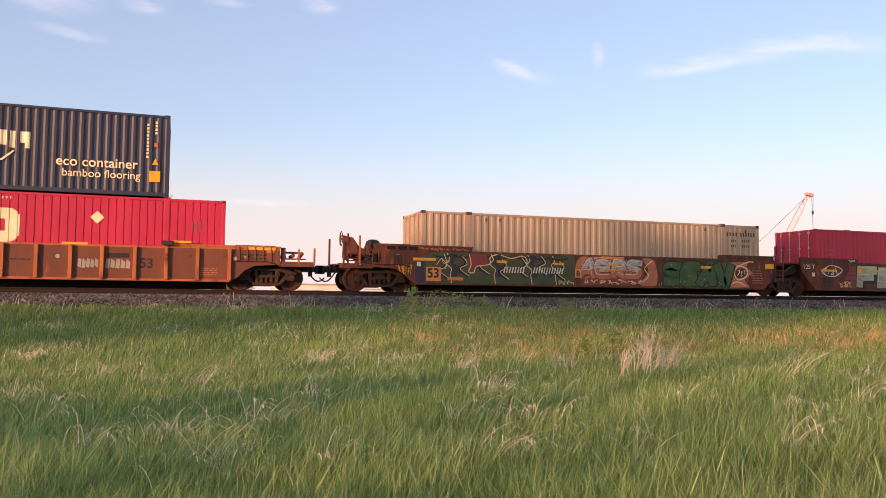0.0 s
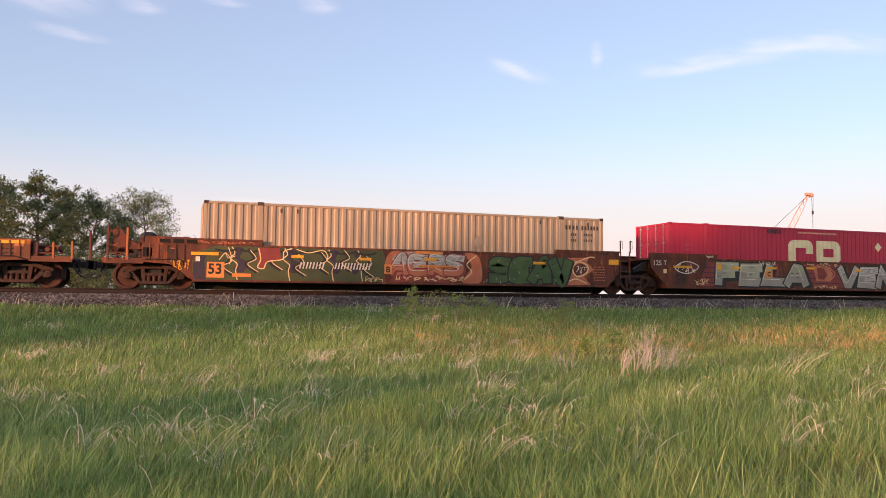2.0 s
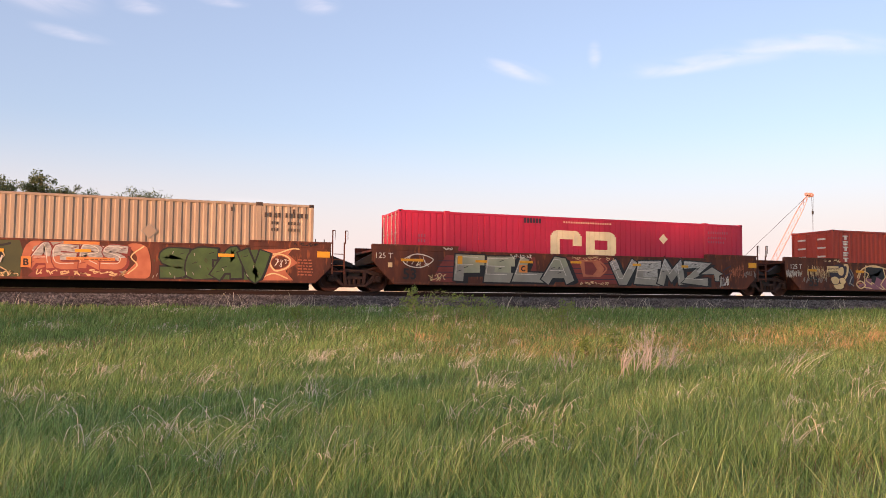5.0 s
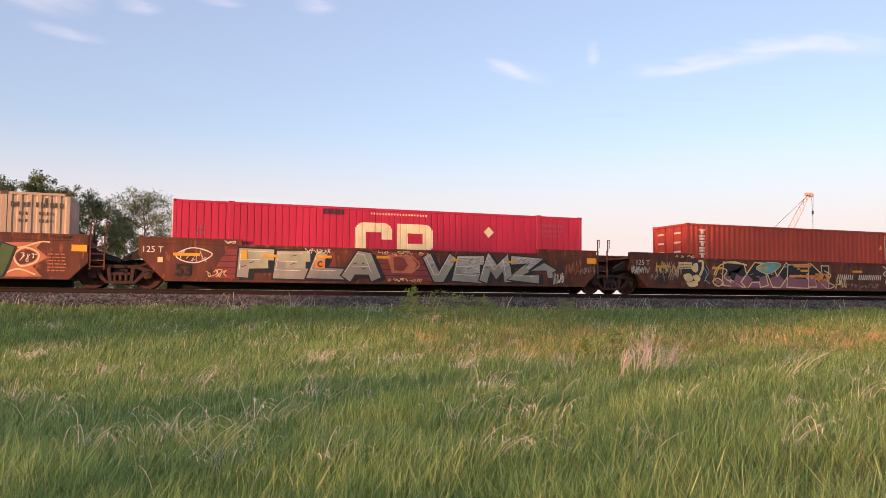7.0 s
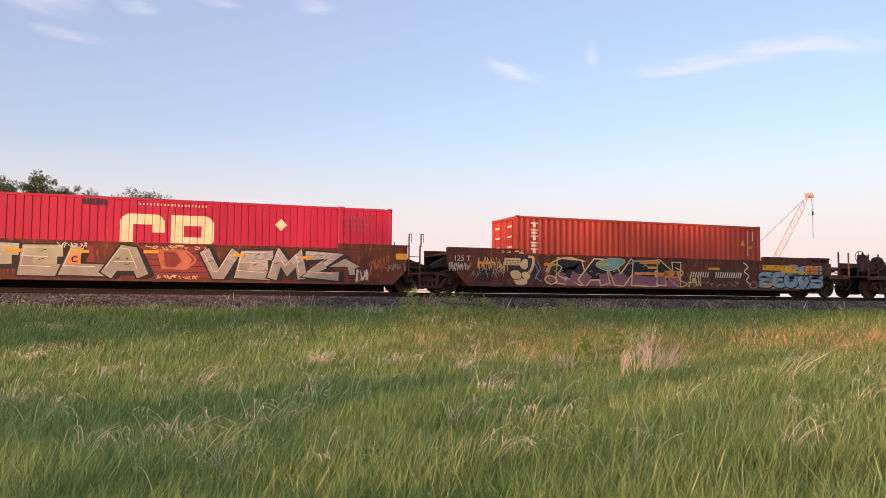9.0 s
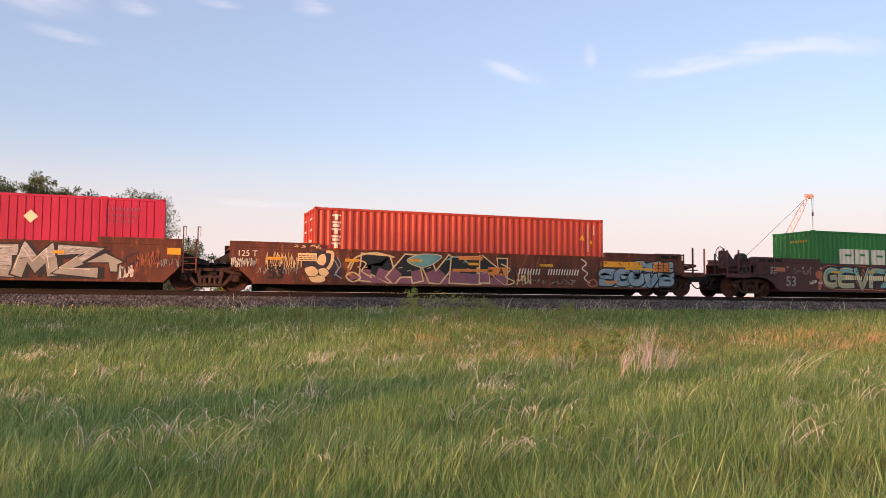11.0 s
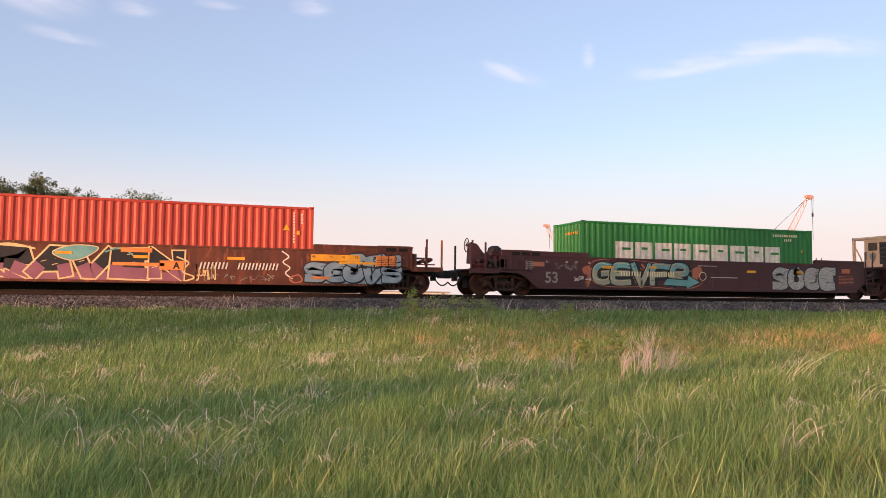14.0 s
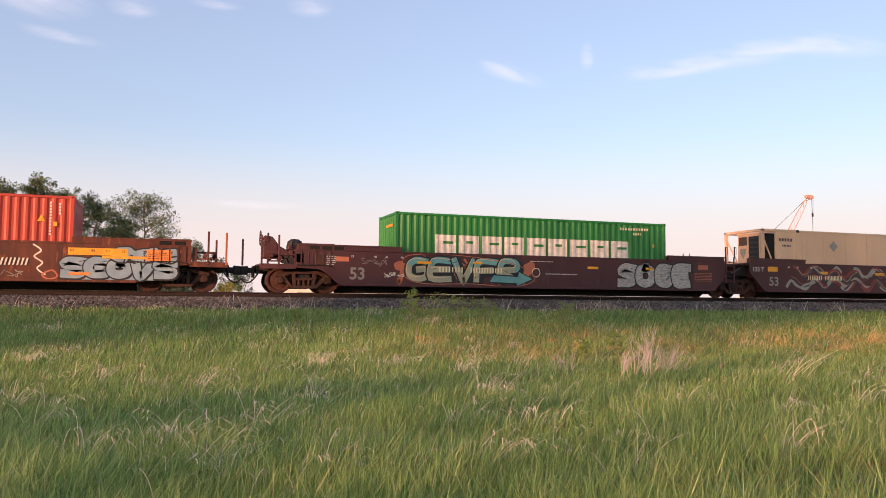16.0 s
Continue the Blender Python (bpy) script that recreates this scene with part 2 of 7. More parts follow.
def make_track():
    s = Shape()
    c = TRACK_Y
    prof = [(c - 3.6, 1.03), (c - 1.75, 1.51), (c - 1.3, 1.53), (c + 1.3, 1.53), (c + 1.75, 1.51), (c + 3.6, 1.03)]
    xs = [-260 + 2 * i for i in range(311)]
    for a, b in zip(xs, xs[1:]):
        for (y0, z0), (y1, z1) in zip(prof, prof[1:]):
            s.face([(a, y0, z0), (b, y0, z0), (b, y1, z1), (a, y1, z1)])
    bed = tagged(new("ballast_bed", s.mesh("ballast_bed")), "grey crushed stone ballast under the railway track", "ballast", kind="structure")
    bed.data.materials.append(M_BALLAST)
    for side in (-1, 1):
        y = c + side * 0.755
        r = Shape()
        sec = [(-0.075, 0), (0.075, 0), (0.075, 0.012), (0.012, 0.035), (0.010, 0.125), (0.036, 0.14), (0.037, 0.165), (0.028, 0.172), (-0.028, 0.172), (-0.037, 0.165), (-0.036, 0.14), (-0.010, 0.125), (-0.012, 0.035), (-0.075, 0.012)]
        n, k = 0, len(sec)
        r.v = [(x, y + a, RAIL_Z - 0.172 + b) for x in (-260, 360) for a, b in sec]
        r.f = [(i, (i + 1) % k, k + (i + 1) % k, k + i) for i in range(k)] + [tuple(range(k)), tuple(range(2 * k - 1, k - 1, -1))]
        rail = tagged(new("rail", r.mesh("rail")), "rust-brown steel rail with a worn bright head", "rail", "rails of the track")
        rail.data.materials.append(M_RAIL)
        t = Shape().box(-260, 360, y - 0.026, y + 0.026, RAIL_Z - 0.001, RAIL_Z + 0.001)
        part("running_band", t, M_RAILTOP, rail, "polished running band of the rail")
    tie = Shape().box(-0.115, 0.115, -1.3, 1.3, -0.16, 0)
    me = tie.mesh("tie")
    me.materials.append(M_TIE)
    for i in range(170):
        o = new("tie", me)
        o.parent = bed
        o.matrix_basis = pose(-12 + i * 0.5 + random.uniform(-0.03, 0.03), c + random.uniform(-0.04, 0.04), RAIL_Z - 0.168, 0, 0, random.uniform(-1, 1))


make_track()

# ---- train: shared parts ----
NEAR = -1.515                       # outer face of a wagon's near side, from the track's middle
MOVERS, WHEELSETS = [], []
WHEEL_R = 0.46


def travel(t):
    """How far the train has gone along the track after t seconds."""
    u = t - 8
    return -(4.10455 * t - 0.000343 * u * u - 0.000413 * u ** 3)


def mover(name, x, label, category, group, z=0.0):
    e = new(name)
    e.empty_display_size = 0.3
    tagged(e, label, category, group)
    MOVERS.append((e, x, z))
    return e


def text_mesh(body, size, x, y, z, bold=0.0, align="LEFT", space=1.0):
    """Upright lettering that faces -y, its foot at z."""
    cu = bpy.data.curves.new("lettering", "FONT")
    cu.body, cu.size, cu.offset, cu.align_x, cu.space_character = body, size, bold, align, space
    cu.extrude = 0.001
    tmp = bpy.data.objects.new("lettering", cu)
    me = bpy.data.meshes.new_from_object(tmp)
    bpy.data.objects.remove(tmp)
    me.transform(pose(x, y, z, 90, 0, 0))
    me.materials.clear()
    return me


def bars(x, z, w, h, n, y, gap=0.3, slant=0.0):
    """A row of n plain upright bars in place of characters."""
    s = Shape()
    step = w / n
    for i in range(n):
        a = x + i * step
        b = a + step * (1 - gap)
        s.prism([(a, z), (b, z), (b + slant, z + h), (a + slant, z + h)], y - 0.002, y + 0.002)
    return s


def plate(x0, x1, z0, z1, y=NEAR - 0.028):
    return Shape().box(x0, x1, y - 0.003, y + 0.003, z0, z1)


def smooth_line(pts, closed=False, n=6):
    """A rounded line through the points."""
    out, k = [], len(pts)
    for i in range(k if closed else k - 1):
        p0, p1, p2, p3 = (pts[(i + j) % k] if closed else pts[min(max(i + j, 0), k - 1)] for j in (-1, 0, 1, 2))
        for q in range(n):
            t = q / n
            out.append(tuple(0.5 * (2 * b + (c - a) * t + (2 * a - 5 * b + 4 * c - d) * t * t + (3 * b - a - 3 * c + d) * t ** 3) for a, b, c, d in zip(p0, p1, p2, p3)))
    if not closed:
        out.append(pts[-1])
    return out


def ribbon(s, pts, w, y, closed=False):
    """A painted line of width w in the upright plane y."""
    k = len(pts)
    L, R = [], []
    for i in range(k):
        a, b = (pts[i - 1], pts[(i + 1) % k]) if closed else (pts[max(i - 1, 0)], pts[min(i + 1, k - 1)])
        dx, dz = b[0] - a[0], b[1] - a[1]
        l = math.hypot(dx, dz) or 1
        ox, oz = -dz / l * w / 2, dx / l * w / 2
        L.append((pts[i][0] + ox, y, pts[i][1] + oz))
        R.append((pts[i][0] - ox, y, pts[i][1] - oz))
    for i in range(k if closed else k - 1):
        j = (i + 1) % k
        s.face([R[i], R[j], L[j], L[i]])


def mitred(s, pts, w, y):
    """A fat sprayed stroke with square ends and pointed corners."""
    k = len(pts)
    L, R = [], []
    for i in range(k):
        d = [Vector((b[0] - a[0], b[1] - a[1])).normalized() for a, b in zip(pts[max(i - 1, 0):i + 2], pts[max(i - 1, 0) + 1:i + 2])]
        m = Vector((-(d[0] + d[-1]).y, (d[0] + d[-1]).x)).normalized()
        reach = w / 2 / max(abs(m.dot(Vector((-d[0].y, d[0].x)))), 0.55)
        c = Vector(pts[i])
        c -= d[0] * w * 0.42 if i == 0 else d[0] * 0
        c += d[-1] * w * 0.42 if i == k - 1 else d[0] * 0
        L.append((c.x + m.x * reach, y, c.y + m.y * reach))
        R.append((c.x - m.x * reach, y, c.y - m.y * reach))
    n = len(s.v)
    s.v += L + R
    s.f += [(n + k + i, n + k + i + 1, n + i + 1, n + i) for i in range(k - 1)]


def blob(s, pts, y):
    s.face([(x, y, z) for x, z in pts])


def graffiti(parent, shapes, y=NEAR - 0.003):
    """shapes: (kind, material, width, points), each a part; layers lie a little above one another."""
    for i, (kind, material, w, pts) in enumerate(shapes):
        layer = y - 0.00016 * (i + 1)
        if kind == "strokes":
            for q, line in enumerate(pts):
                s = Shape()
                mitred(s, line, w, layer - 0.00004 * q)
                part("graffiti_stroke", s, material, parent, "sprayed " + material.name.replace("_", " ").replace("graffiti ", "") + " graffiti")
            continue
        s = Shape()
        if kind == "fill":
            blob(s, pts, layer)
        elif kind == "round":
            blob(s, smooth_line(pts, True), layer)
        elif kind == "ring":
            ribbon(s, smooth_line(pts, True), w, layer, True)
        elif kind == "loop":
            ribbon(s, pts, w, layer, True)
        else:
            ribbon(s, smooth_line(pts), w, layer)
        part("graffiti_stroke" if w else "graffiti_field", s, material, parent, "sprayed " + material.name.replace("_", " ").replace("graffiti ", "") + " graffiti")


FORMS = {
    "hook": [[(0.1, 0), (0.1, 1), (0.95, 1)], [(0.1, 0.52), (0.75, 0.55)]],
    "comb": [[(0.95, 1), (0.08, 0.97), (0.1, 0.03), (1.0, 0.0)], [(0.1, 0.5), (0.8, 0.52)]],
    "boot": [[(0.25, 1), (0.1, 0.05), (1.0, 0.02)]],
    "tent": [[(0.0, 0), (0.5, 1), (0.72, 0.98), (1.0, 0)], [(0.28, 0.32), (0.85, 0.34)]],
    "wedge": [[(0.0, 1), (0.42, 0.02), (0.6, 0.02), (1.0, 1)]],
    "peaks": [[(0.0, 0), (0.12, 1), (0.5, 0.35), (0.85, 1), (1.0, 0)]],
    "bolt": [[(0.0, 0.98), (1.0, 1.0), (0.05, 0.05), (1.0, 0.0)]],
    "flag": [[(0.12, 0), (0.12, 1), (0.85, 0.95), (0.92, 0.62), (0.2, 0.48), (1.0, 0)]],
    "snake": [[(0.95, 0.95), (0.25, 1.0), (0.08, 0.72), (0.85, 0.4), (0.8, 0.05), (0.05, 0.03)]],
    "loop": [[(0.5, 1), (0.1, 0.8), (0.1, 0.2), (0.5, 0), (0.9, 0.2), (0.9, 0.8), (0.45, 1)]],
    "curl": [[(0.95, 0.9), (0.4, 1), (0.1, 0.7), (0.12, 0.15), (0.6, 0), (0.95, 0.15), (0.95, 0.5), (0.55, 0.48)]],
    "gate": [[(0.08, 0), (0.1, 1), (0.88, 0.05), (0.92, 1)]],
}


def cut_low(line, top):
    """The pieces of a line that lie below a height."""
    out, run = [], []
    for (x0, z0), (x1, z1) in zip(line, line[1:]):
        if z0 <= top and not run:
            run = [(x0, z0)]
        if (z0 <= top) != (z1 <= top):
            t = (top - z0) / (z1 - z0)
            q = (x0 + t * (x1 - x0), top)
            run.append(q)
            if z1 > top:
                out.append(run)
                run = []
                continue
        if z1 <= top:
            run.append((x1, z1))
    if len(run) > 1:
        out.append(run)
    return out


def forms(seed, x0, x1, z0, z1, names, fill, edge, shine=None, low=None, w=0.27, rim=0.07, drop=0.10, split=0.45, tight=1.06, soft=False):
    """A row of fat sprayed forms on bent strokes: a dark drop edge, an outline, the fill, a second tone below and a thin shine."""
    r = random.Random(seed)
    out, step = [], (x1 - x0) / len(names)
    lo, hi = z0 + w / 2 + rim / 2, z1 - w / 2 - rim / 2
    tops, rows = [], []
    for i, name in enumerate(names):
        a, b = x0 + i * step + w * 0.45, x0 + i * step + step * tight - w * 0.35
        lean, dz = r.uniform(-0.05, 0.14), r.uniform(0, 0.07)
        rows.append([[(a + (b - a) * u + lean * (v - 0.5) + r.uniform(-0.03, 0.03), lo + (hi - lo) * v * (1 - dz) + r.uniform(-0.02, 0.02)) for u, v in line] for line in FORMS[name]])
        if soft:
            rows[-1] = [smooth_line(q, False, 4) for q in rows[-1]]
    if drop:
        for lines in rows:
            out.append(("strokes", edge, w + rim, [[(x + drop, max(z - drop * 0.7, z0 + w / 2)) for x, z in q] for q in lines]))
    for lines in rows:
        out.append(("strokes", edge, w + rim, lines))
        out.append(("strokes", fill, w - rim * 0.3, lines))
        if low:
            pieces = [q for line in lines for q in cut_low(line, lo + (hi - lo) * split)]
            if pieces:
                out.append(("strokes", low, w - rim * 0.3, pieces))
        if shine:
            tops.append(("strokes", shine, 0.022, [[(x - w * 0.3, z + w * 0.27) for x, z in q] for q in lines]))
        for q in lines:
            (ax, az), (bx_, bz) = q[0], q[1]
            t = r.uniform(0.3, 0.7)
            tops.append(("line", edge, 0.022, [(ax + (bx_ - ax) * t - 0.08, az + (bz - az) * t), (ax + (bx_ - ax) * t + 0.09, az + (bz - az) * t + 0.05)]))
    return out + tops


def scrawl(seed, x0, x1, z0, z1, n, material, w=0.025):
    """Loose sprayed loops and strokes inside a field."""
    r = random.Random(seed)
    out = []
    for i in range(n):
        cx = x0 + (x1 - x0) * (i + 0.5) / n
        sw = (x1 - x0) / n
        pts = [(cx + r.uniform(-0.6, 0.6) * sw, r.uniform(z0, z1)) for _ in range(r.randint(4, 7))]
        out.append(("line", material, w, pts))
    return out


def bubbles(seed, x0, x1, z0, z1, n, fill, edge, w=0.035):
    """A run of n swollen forms grown into one mass, with a dark outline, inner strokes and drips."""
    r = random.Random(seed)
    rings, fills, inner, step = [], [], [], (x1 - x0) / n
    for i in range(n):
        cx, cz = x0 + (i + 0.5) * step + r.uniform(-0.12, 0.12) * step, (z0 + z1) / 2
        k = 11
        ph, lean = r.uniform(0, 6), r.uniform(-0.25, 0.3)
        p = []
        for j in range(k):
            a = j * math.tau / k
            q = 1 + 0.2 * math.sin(3 * a + ph) + 0.12 * math.sin(5 * a - ph) + r.uniform(-0.1, 0.1)
            zz = min(max(cz + math.sin(a) * (z1 - z0) * 0.52 * q, z0 + r.uniform(0, 0.05)), z1 - r.uniform(0, 0.08))
            p.append((cx + math.cos(a) * step * 0.68 * q + lean * (zz - cz), zz))
        rings.append(("ring", edge, w * 2.2, p))
        fills.append(("round", fill, 0, p))
        h = z1 - z0
        for q in range(5):
            u, v = cx + r.uniform(-0.4, 0.4) * step, cz + r.uniform(-0.25, 0.3) * h
            inner.append(("line", edge, w * r.uniform(0.6, 1.2), [(u, v), (u + r.uniform(0.05, 0.25) * step, v - r.uniform(0.05, 0.2) * h), (u + r.uniform(-0.1, 0.3) * step, v - r.uniform(0.15, 0.4) * h), (u + r.uniform(0.1, 0.5) * step, max(v - r.uniform(0.2, 0.5) * h, z0))]))
    return rings + fills + inner


def make_truck(parent, x, steel):
    """A two-axle bogie under x, on the rails."""
    t = part("truck", Shape().box(x - 0.22, x + 0.22, -0.95, 0.95, 0.42, 0.70), M_DARK, parent, "cast steel two-axle bogie")
    # plain blocks added behind the bogie, black in place of shade
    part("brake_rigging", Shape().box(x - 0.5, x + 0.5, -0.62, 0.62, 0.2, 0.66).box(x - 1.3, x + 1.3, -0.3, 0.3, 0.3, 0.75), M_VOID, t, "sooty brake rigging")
    for sgn in (-1, 1):
        y0, y1 = (sgn * 1.08, sgn * 0.96) if sgn < 0 else (0.96, 1.08)
        s = Shape()
        s.prism([(x - 1.08, 0.56), (x - 0.72, 0.60), (x - 0.45, 0.70), (x + 0.45, 0.70), (x + 0.72, 0.60), (x + 1.08, 0.56), (x + 1.06, 0.66), (x + 0.5, 0.82), (x - 0.5, 0.82), (x - 1.06, 0.66)], y0, y1)
        s.prism([(x - 0.42, 0.16), (x + 0.42, 0.16), (x + 0.42, 0.27), (x - 0.42, 0.27)], y0, y1)
        for d in (-1, 1):
            q = [(x + d * 0.36, 0.18), (x + d * 0.46, 0.16), (x + d * 0.84, 0.50), (x + d * 0.80, 0.60), (x + d * 0.70, 0.60)]
            s.prism(q if d > 0 else q[::-1], y0, y1)
            c = [(x + d * 0.28, 0.26), (x + d * 0.40, 0.26), (x + d * 0.46, 0.72), (x + d * 0.32, 0.72)]
            s.prism(c if d > 0 else c[::-1], y0, y1)
            s.box(x + d * 0.89 - 0.14, x + d * 0.89 + 0.14, y0, y1, 0.34, 0.62)
        f = part("side_frame", s, steel, t, "rusty cast side frame", 0.012)
        for k in (-0.18, 0.0, 0.18):
            sp = Shape()
            for lv in range(5):
                sp.tube((x + k, sgn * 1.03, 0.28 + lv * 0.036), (x + k, sgn * 1.03, 0.30 + lv * 0.036), 0.075, 0.075, 10)
            sp.tube((x + k, sgn * 1.03, 0.27), (x + k, sgn * 1.03, 0.46), 0.05, 0.05, 8)
            part("coil_spring", sp, steel, t, "rusty coil spring")
        part("bolster_end", Shape().box(x - 0.3, x + 0.3, sgn * 1.03 - 0.06, sgn * 1.03 + 0.06, 0.462, 0.56), steel, t)
        for d in (-1, 1):
            cap = Shape().tube((x + d * 0.89, sgn * 1.05, WHEEL_R), (x + d * 0.89, sgn * 1.15, WHEEL_R), 0.13, 0.11, 14)
            cap.tube((x + d * 0.89, sgn * 1.15, WHEEL_R), (x + d * 0.89, sgn * 1.165, WHEEL_R), 0.06, 0.05, 8)
            part("bearing_cap", cap, steel, t)
    for d in (-1, 1):
        w = Shape()
        for sgn in (-1, 1):
            prof = [(0.10, 0.84), (0.11, 0.83), (0.14, 0.795), (0.34, 0.775), (0.385, 0.83), (0.455, 0.83), (0.46, 0.75), (0.487, 0.725), (0.487, 0.70), (0.40, 0.70), (0.36, 0.735), (0.14, 0.74), (0.10, 0.69)]
            w.lathe([(r, sgn * y) for r, y in prof], 32)
        w.tube((0, -0.86, 0), (0, 0.86, 0), 0.085, 0.085, 12)
        for k in range(3):
            a = k * math.tau / 3
            w.tube((0.24 * math.cos(a), -0.80, 0.24 * math.sin(a)), (0.24 * math.cos(a), -0.78, 0.24 * math.sin(a)), 0.03, 0.03, 8)
        ws = part("wheelset", w, M_WHEEL, t, "rust-brown steel wheels on an axle")
        WHEELSETS.append((ws, x + d * 0.89))
    return t


def ladder(parent, x0, x1, z0, z1, material, y=NEAR - 0.01, rungs=4, name="ladder"):
    s = Shape()
    for x in (x0, x1):
        s.box(x - 0.022, x + 0.022, y - 0.03, y + 0.02, z0, z1)
    for i in range(rungs):
        z = z0 + (z1 - z0) * (i + 0.5) / rungs * 0.72
        s.box(x0, x1, y - 0.02, y + 0.01, z - 0.014, z + 0.014)
    return part(name, s, material, parent)


def make_wagon(x0, x1, left, right, paint, inset, label, ribs=(), steel=M_BROWN, chord=None, zt=1.56, raised_l=2.3, raised_r=2.4, zr=1.78):
    """A well wagon body from x0 to x1 along the train; each end is 'end' (coupler), 'joint' (shared bogie on this one) or 'rest' (rests on the neighbour's)."""
    xm = (x0 + x1) / 2
    e = mover("well_wagon", xm, label, "rail wagon", "wagons of the freight train")
    a, b = x0 - xm, x1 - xm
    chord = chord or paint
    zb = 0.29
    ext = {"end": 1.75, "joint": 0.55, "rest": 0.9}
    la, rb = a - ext[left], b + ext[right]

    def lower(x, d, kind):
        if kind == "end":
            return [(x, zb), (x + d * 0.25, 0.42), (x + d * 0.5, 0.68), (x + d * 0.85, 0.86), (x + d * 1.75, 0.92)]
        if kind == "joint":
            return [(x, zb), (x + d * 0.55, 0.86)]
        return [(x, zb), (x + d * 0.12, 0.36), (x + d * 0.9, 1.16)]

    low = lower(a, -1, left)[::-1] + lower(b, 1, right)
    for sgn in (-1, 1):
        ya, yb = (NEAR, NEAR + 0.06) if sgn < 0 else (-NEAR - 0.06, -NEAR)
        side = part("side_sill", Shape().prism(low + [(rb, zt), (la, zt)], ya, yb), inset, e, "weathered steel side of the well", 0.006)
        pa, pb = (NEAR - 0.02, NEAR + 0.09) if sgn < 0 else (-NEAR - 0.09, -NEAR + 0.02)
        part("top_chord", Shape().box(a + raised_l + 0.02, b - raised_r - 0.02, pa, pb, zt - 0.02, zt + 0.05), chord, side, bevel=0.01)
        part("bottom_chord", Shape().box(a, b, pa, pb, zb - 0.02, zb + 0.06), chord, side, bevel=0.01)
        for u0, u1 in ((la, a + raised_l), (b - raised_r, rb)):
            if u0 == la and left == "end":
                u0 += 0.1
            c = Shape().box(u0, u1, pa + 0.02, pb + 0.1 if sgn < 0 else pb, zt, zr)
            part("end_chord", c, chord, e, "raised end of the side, rust-stained", 0.015)
            part("chord_lip", Shape().box(u0 + 0.01, u1 + 0.02, pa, pb + 0.02, zr - 0.04, zr + 0.012), chord, e)
        for x in ribs:
            part("rib", Shape().box(x - xm - 0.06, x - xm + 0.06, ya - 0.11 if sgn < 0 else yb, ya if sgn < 0 else yb + 0.11, zb + 0.03, zt + 0.02), chord, side, bevel=0.008)
    # narrow black block added to darken the gap over the rail; plate black as shade
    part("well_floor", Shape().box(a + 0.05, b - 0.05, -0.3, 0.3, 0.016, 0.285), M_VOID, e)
    part("floor_plate", Shape().box(a, b, -1.45, 1.45, 0.27, 0.30), M_VOID, e, "floor plate of the well, shade put in as black")
    for u, d in ((a, 1), (b, -1)):
        part("bulkhead", Shape().box(u - 0.06, u + 0.03, -1.44, 1.44, 0.28, 1.5), inset, e)
    for u, d, kind in ((a, -1, left), (b, 1, right)):
        lo, hi = sorted((u + d * 0.1, u + d * ext[kind]))
        part("end_deck", Shape().box(lo, hi, -1.44, 1.44, 1.5, 1.58), steel, e)
        if kind == "end":
            tx = u + d * 1.33
            # sloping end floor, platform over the bogie, draft gear and coupler
            lo, hi = sorted((u + d * 0.3, u + d * 3.0))
            part("centre_beam", Shape().box(lo, hi, -0.35, 0.35, 0.72, 1.05), M_DARK, e, "greasy black centre beam", 0.02)
            lo, hi = sorted((u + d * 1.7, u + d * 3.0))
            part("end_platform", Shape().box(lo, hi, -1.42, 1.42, 0.97, 1.03), steel, e, "rusty end platform", 0.01)
            part("platform_edge", Shape().box(lo, hi, NEAR + 0.02, NEAR + 0.08, 0.86, 1.04), steel, e)
            c = Shape().box(*sorted((u + d * 2.95, u + d * 3.32)), -0.11, 0.11, 0.72, 0.93)
            c.box(*sorted((u + d * 3.28, u + d * 3.55)), -0.17, 0.13, 0.66, 0.98)
            c.box(*sorted((u + d * 3.05, u + d * 3.12)), -0.3, 0.3, 0.55, 1.0)
            part("coupler", c, M_DARK, e, "black cast knuckle coupler", 0.02)
            h = Shape()
            pts = [(u + d * (2.9 + 0.65 * i / 10), -0.45 - 0.05 * i / 10, 0.78 - 0.42 * math.sin(math.pi * i / 13)) for i in range(11)]
            h.path(pts, 0.028, 8)
            part("air_hose", h, M_BLACKP, e, "black rubber air hose")
            make_truck(e, tx, M_TRUCK)
            m = Shape()
            for i in range(3):
                xx = u + d * (1.9 + i * 0.33)
                m.tube((xx, -1.35, 1.2 + 0.07 * i), (xx, -0.6, 1.25), 0.09 - 0.012 * i, 0.07, 10)
            m.box(*sorted((u + d * 1.85, u + d * 2.6)), -1.2, -0.9, 1.36, 1.42)
            m.box(*sorted((u + d * 1.8, u + d * 2.7)), -1.38, -1.30, 1.12, 1.17)
            m.box(*sorted((u + d * 1.8, u + d * 1.95)), -1.42, -1.2, 1.03, 1.55)
            part("brake_gear", m, steel, e, "rusty brake valves and pipes", 0.01)
        elif kind == "joint":
            part("joint_beam", Shape().box(*sorted((u + d * 0.2, u + d * 1.55)), -0.4, 0.4, 0.62, 1.05), M_DARK, e, "black articulation beam", 0.03)
            part("joint_arm", Shape().prism([(u + d * 0.5, 1.1), (u + d * 1.5, 0.9), (u + d * 1.5, 1.05), (u + d * 0.5, 1.4)][::(1 if d > 0 else -1)], -0.9, -0.7), M_DARK, e)
            make_truck(e, u + d * 1.55, M_TRUCK)
            # block added over the bogie, its black standing in for the joint's shade
            part("bogie_bolster", Shape().box(*sorted((u + d * 0.55, u + d * 2.5)), -0.66, 0.66, 0.60, 1.02), M_VOID, e, "black beam added over the bogie in place of shade", 0.03)
